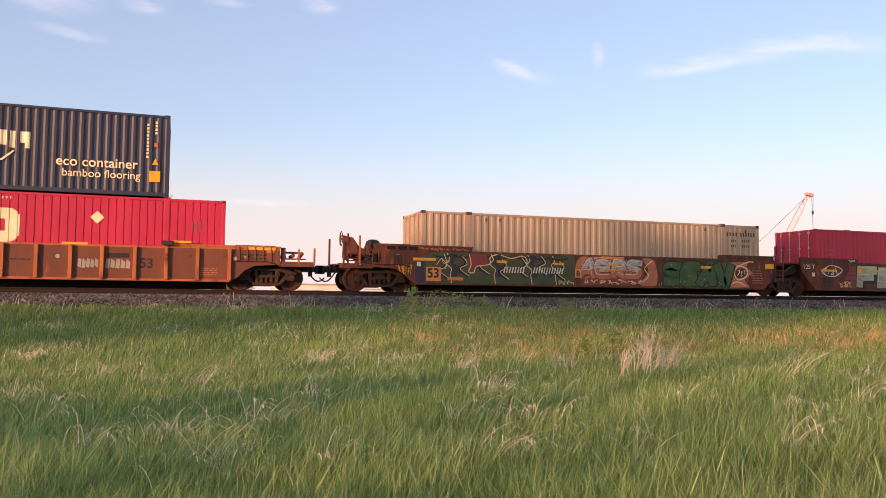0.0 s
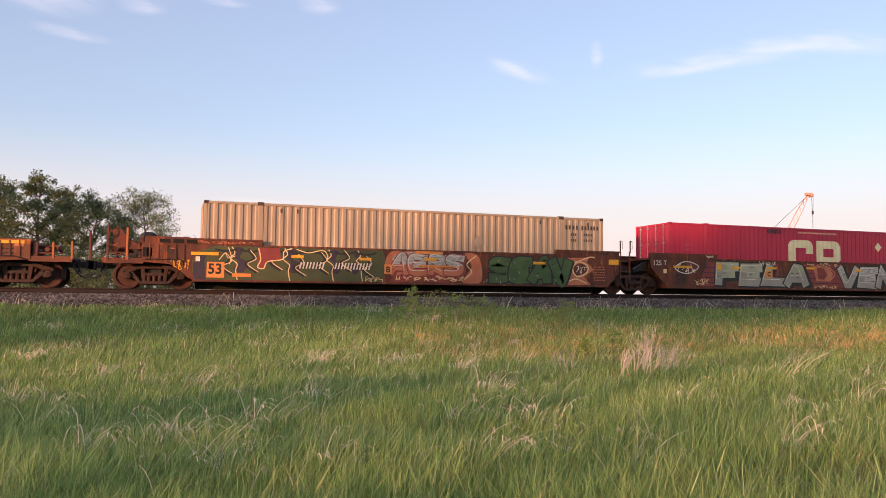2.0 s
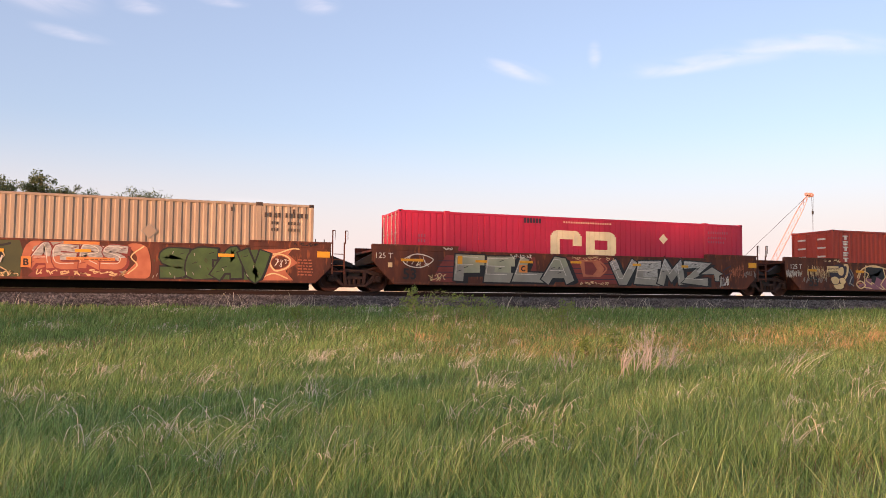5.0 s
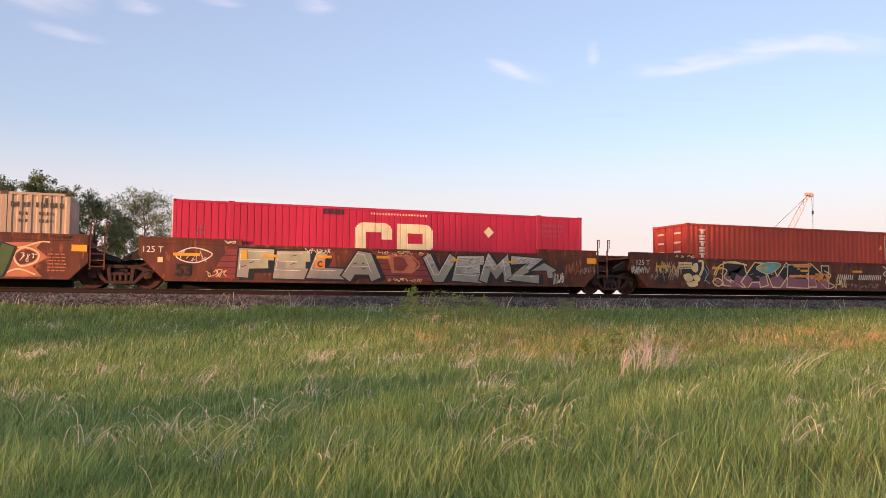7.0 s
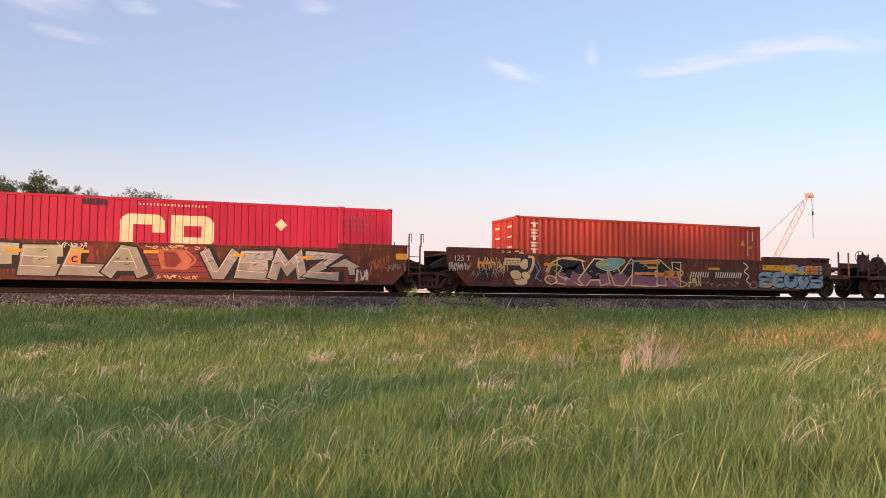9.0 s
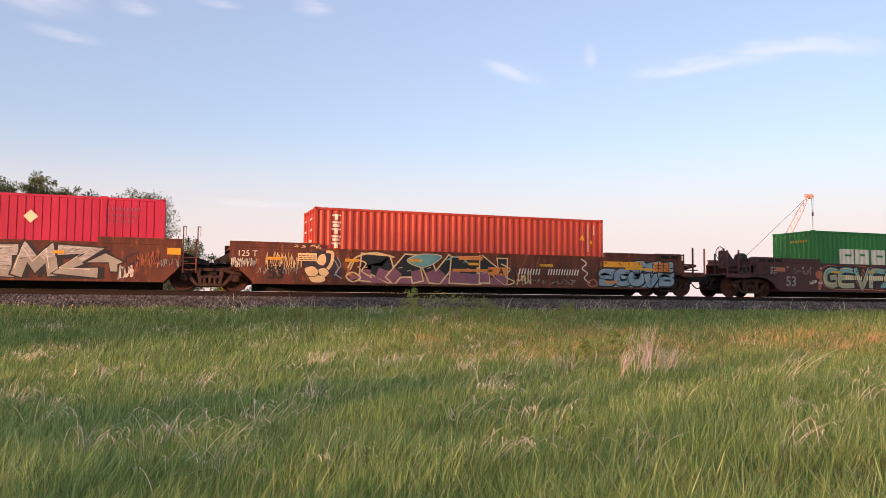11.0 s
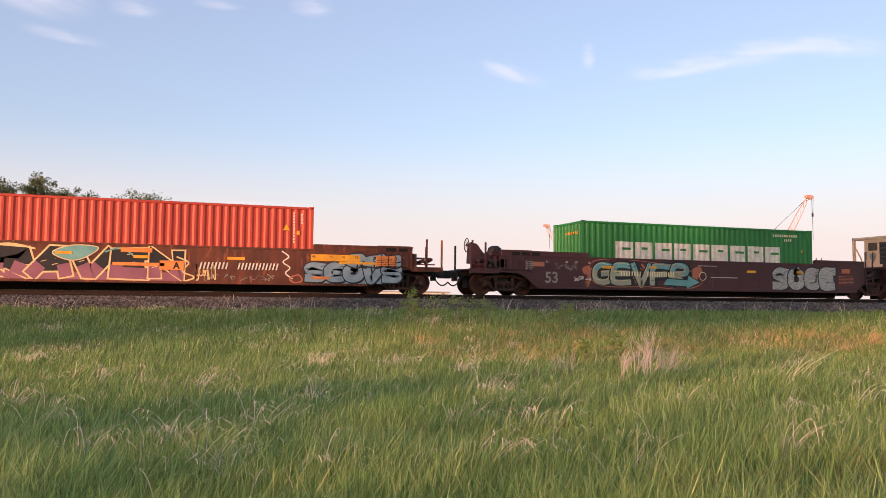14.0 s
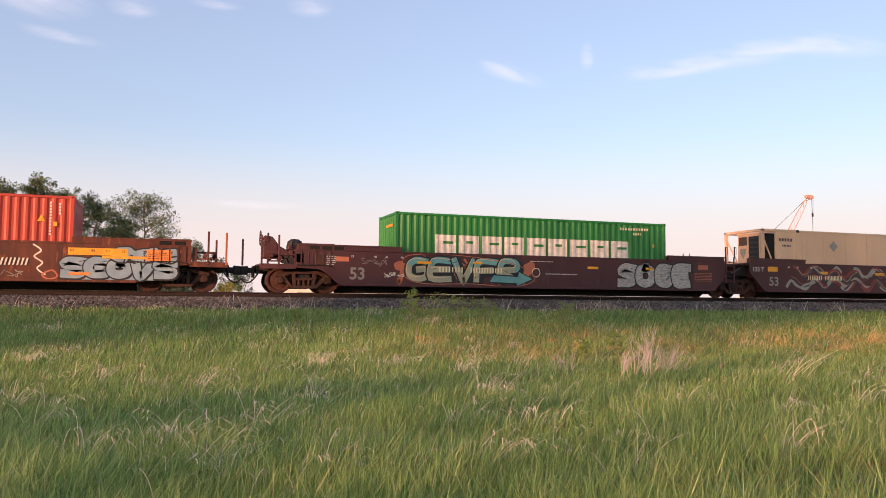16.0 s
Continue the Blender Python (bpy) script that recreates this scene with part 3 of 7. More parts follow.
            ladder(e, u + d * 0.60, u + d * 1.04, 0.62, 1.80, steel)
        else:
            part("joint_beam", Shape().box(*sorted((u + d * 0.2, u + d * 1.55)), -0.38, 0.38, 0.80, 1.02), M_DARK, e, "black articulation beam", 0.03)
            part("joint_arm", Shape().prism([(u + d * 0.7, 1.1), (u + d * 1.4, 0.95), (u + d * 1.4, 1.1), (u + d * 0.7, 1.5)][::(1 if d > 0 else -1)], -1.0, -0.8), M_DARK, e)
    return e, xm


# ---- train: containers ----


class Wave:
    """The profile of a pressed steel side: outer flat, slope, inner flat, slope."""

    def __init__(self, start, outer, slope, inner, depth):
        self.start, self.outer, self.slope, self.inner, self.depth = start, outer, slope, inner, depth
        self.pitch = outer + 2 * slope + inner

    def knots(self, x0, x1):
        ks = {x0, x1}
        n = int((x0 - self.start) / self.pitch) - 1
        while self.start + n * self.pitch < x1:
            for d in (0, self.outer, self.outer + self.slope, self.outer + self.slope + self.inner):
                q = self.start + n * self.pitch + d
                if x0 < q < x1:
                    ks.add(q)
            n += 1
        return sorted(ks)

    def deep(self, x):
        u = (x - self.start) % self.pitch
        if u < self.outer:
            return 0.0
        u -= self.outer
        if u < self.slope:
            return self.depth * u / self.slope
        u -= self.slope
        if u < self.inner:
            return self.depth
        return self.depth * (1 - (u - self.inner) / self.slope)

    def sheet(self, s, x0, x1, z0, z1, y, sign=1):
        ks = self.knots(x0, x1)
        for a, b in zip(ks, ks[1:]):
            ya, yb = y + sign * self.deep(a), y + sign * self.deep(b)
            s.face([(a, ya, z0), (b, yb, z0), (b, yb, z1), (a, ya, z1)])
        return s


HW = 1.295


def make_container(x0, length, height, z, paint, wave, label, long=False, doors="left", smooth_side=False, castings=M_CASTING):
    """A shipping container whose left end stands at x0 along the train, its floor at z over the rails."""
    xm = x0 + length / 2
    e = mover("shipping_container", xm, label, "shipping container", "containers on the freight train", z)
    a, b = -length / 2, length / 2
    yn = -HW + 0.012
    for sgn in (-1, 1):
        s = Shape()
        wave.sheet(s, a + 0.1, b - 0.1, 0.15, height - 0.1, sgn * -yn if sgn > 0 else yn, -1 if sgn > 0 else 1)
        part("side_wall", s, paint, e, "pressed steel side wall")
        lo, hi = (-HW, -HW + 0.06) if sgn < 0 else (HW - 0.06, HW)
        part("bottom_rail", Shape().box(a + 0.16, b - 0.16, lo, hi, 0.02, 0.16), paint, e, bevel=0.008)
        part("top_rail", Shape().box(a + 0.16, b - 0.16, lo, hi, height - 0.11, height - 0.02), paint, e, bevel=0.012)
    part("roof", Wave(a, 0.1, 0.03, 0.1, 0.02).sheet(Shape(), a + 0.06, b - 0.06, -HW + 0.05, HW - 0.05, 0).mesh("roof"), paint, e).matrix_basis = pose(0, 0, height - 0.03, 90, 0, 0) @ Matrix.Scale(1, 4)
    part("floor", Shape().box(a + 0.05, b - 0.05, -HW + 0.05, HW - 0.05, 0.06, 0.14), M_DARK, e)
    for u in (a, b):
        for sgn in (-1, 1):
            x0_, x1_ = (u, u + 0.12) if u < 0 else (u - 0.12, u)
            y0_, y1_ = (-HW, -HW + 0.1) if sgn < 0 else (HW - 0.1, HW)
            part("corner_post", Shape().box(x0_, x1_, y0_, y1_, 0.1, height - 0.1), paint, e, bevel=0.01)
            for z0_, z1_ in ((0, 0.118), (height - 0.118, height)):
                c = Shape().box(x0_ - (0.004 if u < 0 else 0.05), x1_ + (0.05 if u < 0 else 0.004), y0_ - (0.004 if sgn < 0 else 0.04), y1_ + (0.04 if sgn < 0 else 0.004), z0_, z1_)
                xc = (x0_ + x1_) / 2
                yc = -HW - 0.0055 if sgn < 0 else HW + 0.0055
                cc = part("corner_casting", c, castings, e, "worn steel corner casting", 0.008)
                part("casting_slot", Shape().box(xc - 0.035, xc + 0.035, yc - 0.001, yc + 0.001, z0_ + 0.035, z0_ + 0.085), M_BLACKP, cc)
    for u, d, is_door in ((a, 1, doors == "left"), (b, -1, doors == "right")):
        for z0_, z1_ in ((0.03, 0.16), (height - 0.12, height - 0.02)):
            part("end_rail", Shape().box(*sorted((u + d * 0.002, u + d * 0.07)), -HW + 0.1, HW - 0.1, z0_, z1_), paint, e, bevel=0.008)
        if is_door:
            for k in (-1, 1):
                y0_, y1_ = sorted((k * 0.012, k * (HW - 0.11)))
                dr = part("door", Shape().box(*sorted((u + d * 0.025, u + d * 0.08)), y0_, y1_, 0.17, height - 0.13), paint, e, "steel door leaf", 0.01)
                for q in range(4):
                    zz = 0.3 + q * (height - 0.5) / 4
                    part("panel", Shape().box(*sorted((u + d * 0.012, u + d * 0.03)), y0_ + 0.1, y1_ - 0.1, zz, zz + (height - 0.5) / 4 - 0.12), paint, dr, bevel=0.01)
                for yy in (k * 0.32, k * 0.88):
                    r = Shape().tube((u - d * 0.012, yy, 0.1), (u - d * 0.012, yy, height - 0.06), 0.019, 0.019, 8)
                    for zz in (0.2, 0.8, 1.35, 2.0, height - 0.18):
                        r.box(u - 0.03, u + 0.03, yy - 0.045, yy + 0.045, zz - 0.035, zz + 0.035)
                    r.box(u - d * 0.02 - 0.012, u - d * 0.02 + 0.012, yy - 0.02, yy + 0.42, 1.0, 1.035)
                    part("lock_rod", r, M_SILVER if paint is M_C_RED else paint, dr, "upright lock rod of the door")
        else:
            s = Shape()
            Wave(-HW, 0.11, 0.05, 0.09, 0.04).sheet(s, -HW + 0.08, HW - 0.08, 0.15, height - 0.1, 0)
            me = s.mesh("end_wall")
            me.transform(Matrix(((0, d, 0, u + d * 0.012), (1, 0, 0, 0), (0, 0, 1, 0), (0, 0, 0, 1))))
            part("end_wall", me, paint, e)
    if long:
        for u in (a + 1.98, b - 1.98):
            s = Shape().box(u - 0.09, u + 0.09, -HW - 0.002, -HW + 0.05, 0.02, height - 0.02)
            part("frame_post", s, paint, e, bevel=0.01)
            c = Shape().box(u - 0.12, u + 0.12, -HW - 0.006, -HW + 0.2, height - 0.12, height + 0.012)
            part("corner_casting", c, castings, e, "worn steel lifting casting", 0.01)
    return e, xm


def painted(parent, wave, rects, material, name="emblem", label="", lift=0.012 - 0.004):
    """Rectangles (x0, x1, z0, z1) of paint that follow the pressed side."""
    s = Shape()
    for x0, x1, z0, z1 in rects:
        wave.sheet(s, x0, x1, z0, z1, -HW + lift)
    tagged(part(name, s, material, parent, label), kind="stuff" if len(rects) > 3 else "")


def diamond(parent, x, z, r, wave, material=M_LOGO):
    s = Shape().prism([(x - r, z), (x, z - r), (x + r, z), (x, z + r)], -HW - 0.006, -HW + 0.004)
    part("placard", s, material, parent, "cream diamond-shaped placard")

# ---- the train, from its leading end ----
W_PLAIN = Wave(-8.0, 0.11, 0.045, 0.09, 0.036)
W_ISO = Wave(-6.1, 0.075, 0.065, 0.07, 0.036)
W_GROOVE = Wave(-8.0, 0.20, 0.012, 0.026, 0.022)

# orange ribbed wagon with a red and a navy container
RIBS = [-13.2, -12.2, -11.2, -10.2, -9.2, -8.2, -7.16, -6.14, -5.14, -4.14, -3.12, -2.15, -1.12, -0.11, 0.92, 2.0]
wa, xa = make_wagon(-14.6, 2.03, "end", "end", M_ORANGE, M_ORANGE_DUSTY, "faded orange ribbed well wagon, dusty and scratched", RIBS, M_ORANGE_DUSTY, M_ORANGE, zt=1.42, raised_l=2.2, raised_r=2.2, zr=1.56)
# beige container wagon with olive graffiti
wb, xb = make_wagon(8.94, 25.42, "end", "joint", M_BROWN, M_BROWN, "rust-brown well wagon covered in olive and green graffiti")
wc, xc = make_wagon(28.43, 44.78, "rest", "joint", M_BROWN, M_BROWN, "rust-brown well wagon with large grey graffiti blocks", raised_l=2.55, raised_r=2.15)
wd, xd = make_wagon(47.85, 64.2, "rest", "end", M_BROWN, M_BROWN, "rust-brown well wagon with black, mauve and blue graffiti", raised_l=2.3, raised_r=2.05)
we, xe = make_wagon(71.3, 87.95, "end", "joint", M_MAROON, M_MAROON, "dark maroon well wagon with teal and silver graffiti", steel=M_MAROON)
wf, xf = make_wagon(90.75, 107.1, "rest", "end", M_MAROON, M_MAROON, "dark maroon well wagon with swirling pale graffiti", steel=M_MAROON)

FLOOR = 0.28
c_red0, x_red0 = make_container(-14.31, 16.15, 2.9, FLOOR, M_C_RED, W_GROOVE, "bright red long steel container under a navy one", True, castings=M_C_RED)
c_navy, x_navy = make_container(-12.31, 12.19, 2.9, 3.20, M_C_NAVY, W_ISO, "navy blue steel container stacked on a red one", castings=M_C_NAVY)
c_grey, x_grey = make_container(9.19, 16.15, 2.9, FLOOR, M_C_GREY, W_PLAIN, "beige-grey long steel container in a well wagon", True)
c_red, x_red = make_container(28.61, 16.15, 2.9, FLOOR, M_C_RED, W_GROOVE, "bright red long steel container with cream emblem", True, castings=M_C_RED)
c_tri, x_tri = make_container(49.98, 12.19, 2.9, FLOOR, M_C_ORANGE, W_ISO, "orange-red steel container with white upright lettering bars", castings=M_C_ORANGE)
c_evg, x_evg = make_container(73.40, 12.19, 2.9, FLOOR, M_C_GREEN, W_ISO, "bright green steel container with a row of white blocks", doors="right", castings=M_C_GREEN)
c_crm, x_crm = make_container(92.75, 14.1, 2.9, FLOOR, M_C_CREAM, Wave(-8.0, 1.24, 0.02, 0.03, 0.025), "cream smooth-sided container with a machinery frame")

# ---- lettering, markers and graffiti on the wagons ----
FACE = NEAR - 0.024


def sign(parent, xm, x0, x1, z0, z1, material=M_YELLOWP, y=FACE - 0.004, name="marker_plate", label="yellow marker plate"):
    return part(name, Shape().box(x0 - xm, x1 - xm, y - 0.002, y + 0.002, z0, z1), material, parent, label)


def words(parent, xm, body, size, x, z, material, y=FACE - 0.008, bold=0.0, name="lettering", label="", space=1.0):
    return part(name, text_mesh(body, size, x - xm, y, z, bold, space=space), material, parent, label or "painted lettering " + body)


def small_print(parent, xm, x0, x1, z0, z1, rows, material, seed, y=FACE - 0.004):
    """Unreadable small print as broken bars."""
    r = random.Random(seed)
    s = Shape()
    h = (z1 - z0) / rows
    for i in range(rows):
        x = x0 - xm
        while x < x1 - xm - 0.03:
            w = r.uniform(0.05, 0.16)
            s.box(x, min(x + w, x1 - xm), y - 0.001, y + 0.001, z0 + i * h, z0 + i * h + h * 0.34)
            x += w + r.uniform(0.02, 0.05)
    tagged(part("small_print", s, material, parent, "illegible small print as bars"), kind="stuff")


def at(xm, shapes):
    return [(k, m, w, [[(x - xm, z) for x, z in q] for q in pts] if k == "strokes" else [(x - xm, z) for x, z in pts]) for k, m, w, pts in shapes]


# orange wagon
words(wa, xa, "53", 0.46, -0.98, 0.72, M_BLACKP, NEAR - 0.006, 0.012)
words(wa, xa, "20", 0.14, -0.20, 1.12, M_BLACKP, NEAR - 0.116)
words(wa, xa, "40", 0.14, -0.20, 0.98, M_BLACKP, NEAR - 0.116)
words(wa, xa, "45", 0.13, 0.62, 1.12, M_BLACKP, NEAR - 0.006)
words(wa, xa, "53", 0.13, 1.78, 1.14, M_BLACKP, NEAR - 0.006)
for i, (u0, u1, v0, v1) in enumerate(((-2.9, -2.25, 0.68, 1.0), (-2.05, -1.25, 0.68, 1.0))):
    s = Shape()
    r = random.Random(30 + i)
    n = 5
    for k in range(n):
        w = (u1 - u0) / n
        x = u0 - xa + k * w
        s.prism([(x, v0 + r.uniform(0, 0.1)), (x + w * 0.8, v0), (x + w * 0.95, v1 - r.uniform(0, 0.14)), (x + w * 0.2, v1)], NEAR - 0.006, NEAR - 0.003)
    part("faded_mark", s, M_GREYG, wa, "faded pale flag-like mark")
sign(wa, xa, -2.0, -1.3, 1.04, 1.2, M_DARK, NEAR - 0.004, "patch", "darker repaint patch")
small_print(wa, xa, 1.02, 1.6, 0.5, 0.8, 4, M_SALMON, 3, NEAR - 0.004)
small_print(wa, xa, -4.9, -4.3, 0.9, 1.02, 1, M_BLACKP, 4, NEAR - 0.004)
sign(wa, xa, -3.4, -2.6, 1.455, 1.53, y=NEAR - 0.024)
sign(wa, xa, 0.1, 0.7, 1.60, 1.68, y=NEAR - 0.026)
small_print(wa, xa, 2.4, 3.3, 1.1, 1.36, 2, M_BLACKP, 5, NEAR - 0.004)
sign(wa, xa, 2.6, 3.6, 1.43, 1.53, M_YELLOWP, NEAR - 0.024, "patch", "bright orange-yellow patch")
part("tie_down_block", Shape().box(-0.28 - xa, 0.12 - xa, NEAR - 0.16, NEAR - 0.02, 1.5, 1.66), M_DARK, wa, "dark lashing block", 0.02)
part("side_bolt", Shape().tube((-3.5 - xa, NEAR - 0.03, 1.05), (-3.5 - xa, NEAR, 1.05), 0.07, 0.07, 12), M_GREYG, wa)
part("side_bolt", Shape().tube((2.2 - xa, NEAR - 0.03, 1.1), (2.2 - xa, NEAR, 1.1), 0.07, 0.07, 12), M_GREYG, wa)

# first brown wagon: olive field with plum shadows and white lines, figures, green bubbles
sh = [("fill", M_OLIVE, 0, [(9.05, 0.32), (15.75, 0.32), (15.8, 1.2), (15.7, 1.54), (9.6, 1.54), (9.1, 1.35), (8.85, 1.0), (8.85, 0.6)])]
sh.append(("fill", M_PLUM, 0, [(8.9, 0.36), (9.3, 0.33), (9.25, 1.0), (9.35, 1.3), (9.05, 1.2), (8.87, 0.9)]))
for cx, k in ((10.3, 1.0), (12.15, 1.1), (13.75, 0.9), (14.85, -1.0)):
    sh.append(("round", M_PLUM, 0, [(cx, 1.5), (cx + 0.3 * k, 1.45), (cx + 0.16 * k, 1.15), (cx + 0.46 * k, 0.95), (cx + 0.25 * k, 0.62), (cx - 0.06, 0.75), (cx + 0.1 * k, 1.0), (cx - 0.1, 1.2)]))
    sh.append(("line", M_CREAMG, 0.035, [(cx - 0.12, 1.52), (cx - 0.02, 1.3), (cx - 0.16, 1.12), (cx + 0.06, 0.92), (cx + 0.02, 0.7), (cx + 0.08, 0.34)]))
for k in range(7):
    x, z = 9.9 + k * 0.85, 0.42 + 0.1 * (k % 3)
    sh.append(("line", M_BLACKP, 0.10, [(x, z + 0.95), (x + 0.2, z + 0.6), (x - 0.1, z + 0.4), (x + 0.3, z + 0.1)]))
    sh.append(("line", M_BLACKP, 0.07, [(x - 0.3, 1.42), (x + 0.1, 1.36), (x + 0.45, 1.44)]))
    sh.append(("line", M_CREAMG, 0.03, [(x + 0.06, z + 0.9), (x + 0.27, z + 0.6), (x - 0.02, z + 0.4), (x + 0.36, z + 0.12)]))
sh.append(("fill", M_BRICKG, 0, [(11.05, 0.8), (11.3, 0.78), (11.4, 1.0), (11.9, 1.1), (11.85, 1.52), (11.1, 1.52)]))
sh.append(("line", M_CREAMG, 0.04, [(11.1, 1.5), (11.18, 1.1), (11.08, 0.82), (11.3, 0.78), (11.42, 1.02), (11.95, 1.12), (12.0, 1.4), (12.3, 1.52)]))
sh.append(("line", M_CREAMG, 0.035, [(12.45, 1.5), (12.9, 1.38), (13.4, 1.48), (13.6, 1.3), (13.55, 1.1)]))
sh.append(("line", M_CREAMG, 0.03, [(9.75, 1.05), (9.95, 1.3), (10.05, 1.12), (10.3, 1.2)]))
sh.append(("line", M_CREAMG, 0.03, [(10.05, 1.5), (10.15, 1.2), (10.1, 0.9)]))
sh.append(("fill", M_BROWN, 0, [(15.8, 0.34), (19.5, 0.34), (19.5, 1.54), (15.85, 1.54), (15.95, 1.2)]))
sh += [("round", M_SALMON, 0, [(15.9, 0.7), (17.2, 0.62), (18.6, 0.7), (18.3, 1.0), (17.2, 1.5), (16.0, 1.5)]), ("round", M_GREYG, 0, [(16.8, 1.2), (17.5, 1.1), (17.4, 1.5), (16.9, 1.52)])]
sh += [("round", M_BRICKG, 0, [(16.0, 0.36), (17.2, 0.4), (18.4, 0.36), (18.9, 0.55), (17.9, 0.8), (16.6, 0.72)]),
       ("round", M_GREYG, 0, [(16.2, 1.0), (16.7, 1.15), (16.9, 1.5), (16.4, 1.45), (16.1, 1.3)]),
       ("round", M_GREYG, 0, [(17.3, 0.9), (18.3, 0.8), (18.9, 0.5), (18.7, 1.0), (18.1, 1.45), (17.6, 1.5), (17.3, 1.3), (17.7, 1.15)]),
       ("line", M_WHITEP, 0.05, [(17.4, 1.4), (17.9, 1.25), (18.2, 1.4), (18.5, 1.1), (18.2, 0.9), (18.6, 0.7)]),
       ("line", M_PLUM, 0.05, [(17.6, 1.1), (18.0, 1.02), (18.4, 1.1), (18.5, 0.9)])]
sh += scrawl(11, 16.1, 19.3, 0.42, 0.62, 11, M_CREAMG, 0.03)
sh += scrawl(12, 16.1, 17.6, 0.8, 1.5, 7, M_WHITEP, 0.025)
sh += [("round", M_SALMON, 0, [(18.9, 0.4), (19.7, 0.42), (19.6, 1.4), (19.0, 1.5), (19.3, 1.0)]), ("line", M_CREAMG, 0.04, [(19.0, 0.5), (19.3, 0.8), (19.1, 1.1), (19.5, 1.45)]),
       ("fill", M_SALMON, 0, [(23.3, 0.34), (24.6, 0.36), (24.3, 0.7), (24.75, 1.0), (24.4, 1.3), (24.55, 1.5), (23.4, 1.45)]),
       ("ring", M_CREAMG, 0.05, [(23.95, 0.7), (24.4, 0.85), (24.45, 1.15), (24.05, 1.3), (23.75, 1.05)]),
       ("round", M_BROWN, 0, [(23.95, 0.76), (24.35, 0.88), (24.4, 1.12), (24.05, 1.24), (23.8, 1.03)])]
sh += scrawl(13, 23.9, 24.4, 0.85, 1.15, 3, M_WHITEP, 0.022)
sh += [("line", M_CREAMG, 0.05, [(23.5, 0.45), (23.9, 0.6), (24.4, 0.42)]), ("line", M_CREAMG, 0.05, [(23.5, 1.4), (23.9, 1.3), (24.5, 1.5), (24.8, 1.5)])]
sh += forms(19, 15.95, 18.9, 0.6, 1.5, ("tent", "comb", "flag", "snake"), M_SILVER, M_BRICKG, M_WHITEP, M_SALMON, 0.26, 0.05, 0.06, 0.3, 1.1, True)
sh += [("fill", M_DGREEN, 0, [(20.2, 0.5), (20.6, 0.36), (23.3, 0.36), (23.55, 0.9), (23.3, 1.45), (22.0, 1.3), (20.5, 1.45)])]
sh += forms(14, 20.0, 23.6, 0.33, 1.5, ("snake", "comb", "tent", "wedge"), M_DGREEN, M_BLACKP, None, None, 0.40, 0.08, 0.03, 0.4, 1.1, True)
rr = random.Random(8)
for k in range(34):
    x, z = rr.uniform(19.6, 23.4), rr.uniform(0.45, 1.35)
    sh.append(("line", M_OLIVE if k % 3 else M_GREYG, 0.025, [(x, z), (x + rr.uniform(-0.05, 0.1), z - 0.1)]))
sh += scrawl(15, 8.15, 8.75, 0.68, 1.05, 7, M_YELLOWP, 0.02)
sh += scrawl(16, 15.0, 15.7, 0.36, 0.55, 4, M_CREAMG, 0.022)
graffiti(wb, at(xb, sh))
graffiti(wb, at(xb, scrawl(17, 8.9, 11.1, 1.62, 1.72, 12, M_SALMON, 0.025) + scrawl(18, 24.6, 25.5, 1.6, 1.74, 5, M_BLACKP, 0.025)), NEAR - 0.003)
FACE = NEAR - 0.024
sign(wb, xb, 9.33, 9.93, 0.42, 0.97, M_PLATE, label="orange plate with the number 53")
words(wb, xb, "53", 0.5, 9.36, 0.56, M_BLACKP, bold=0.012)
sign(wb, xb, 8.8, 9.72, 1.20, 1.31)
sign(wb, xb, 12.27, 12.72, 1.18, 1.28)
sign(wb, xb, 14.8, 15.25, 1.15, 1.25)
sign(wb, xb, 10.2, 10.85, 0.46, 0.58, M_PLATE, label="orange marker plate")
sign(wb, xb, 15.76, 16.06, 0.66, 1.02, M_PLATE, label="orange plate with the letter B")
words(wb, xb, "B", 0.3, 15.82, 0.73, M_BLACKP, bold=0.01)
sign(wb, xb, 17.0, 18.1, 1.46, 1.56, M_PLATE, label="orange marker plate")
sign(wb, xb, 17.1, 18.6, 0.93, 1.03, M_PLATE, label="orange marker plate")
small_print(wb, xb, 17.15, 18.5, 0.95, 1.01, 1, M_BLACKP, 20, FACE - 0.008)
sign(wb, xb, 17.35, 17.85, 1.2, 1.3)
sign(wb, xb, 21.95, 22.5, 1.16, 1.27)
sign(wb, xb, 25.45, 25.92, 1.22, 1.44)
sign(wb, xb, 8.95, 9.1, 0.98, 1.15, M_WHITEP, label="white tag plate")
tagged(part("wagon_mark", bars(12.55 - xb, 0.80, 0.95, 0.24, 8, FACE - 0.004, 0.56, 0.06), M_WHITEP, wb, "white slanted bars of the wagon mark"), kind="stuff")
tagged(part("wagon_mark", bars(13.85 - xb, 0.80, 1.4, 0.24, 12, FACE - 0.004, 0.56, 0.06), M_WHITEP, wb, "white slanted bars of the wagon mark"), kind="stuff")
small_print(wb, xb, 24.75, 25.3, 0.55, 1.2, 6, M_SALMON, 21, NEAR - 0.01)

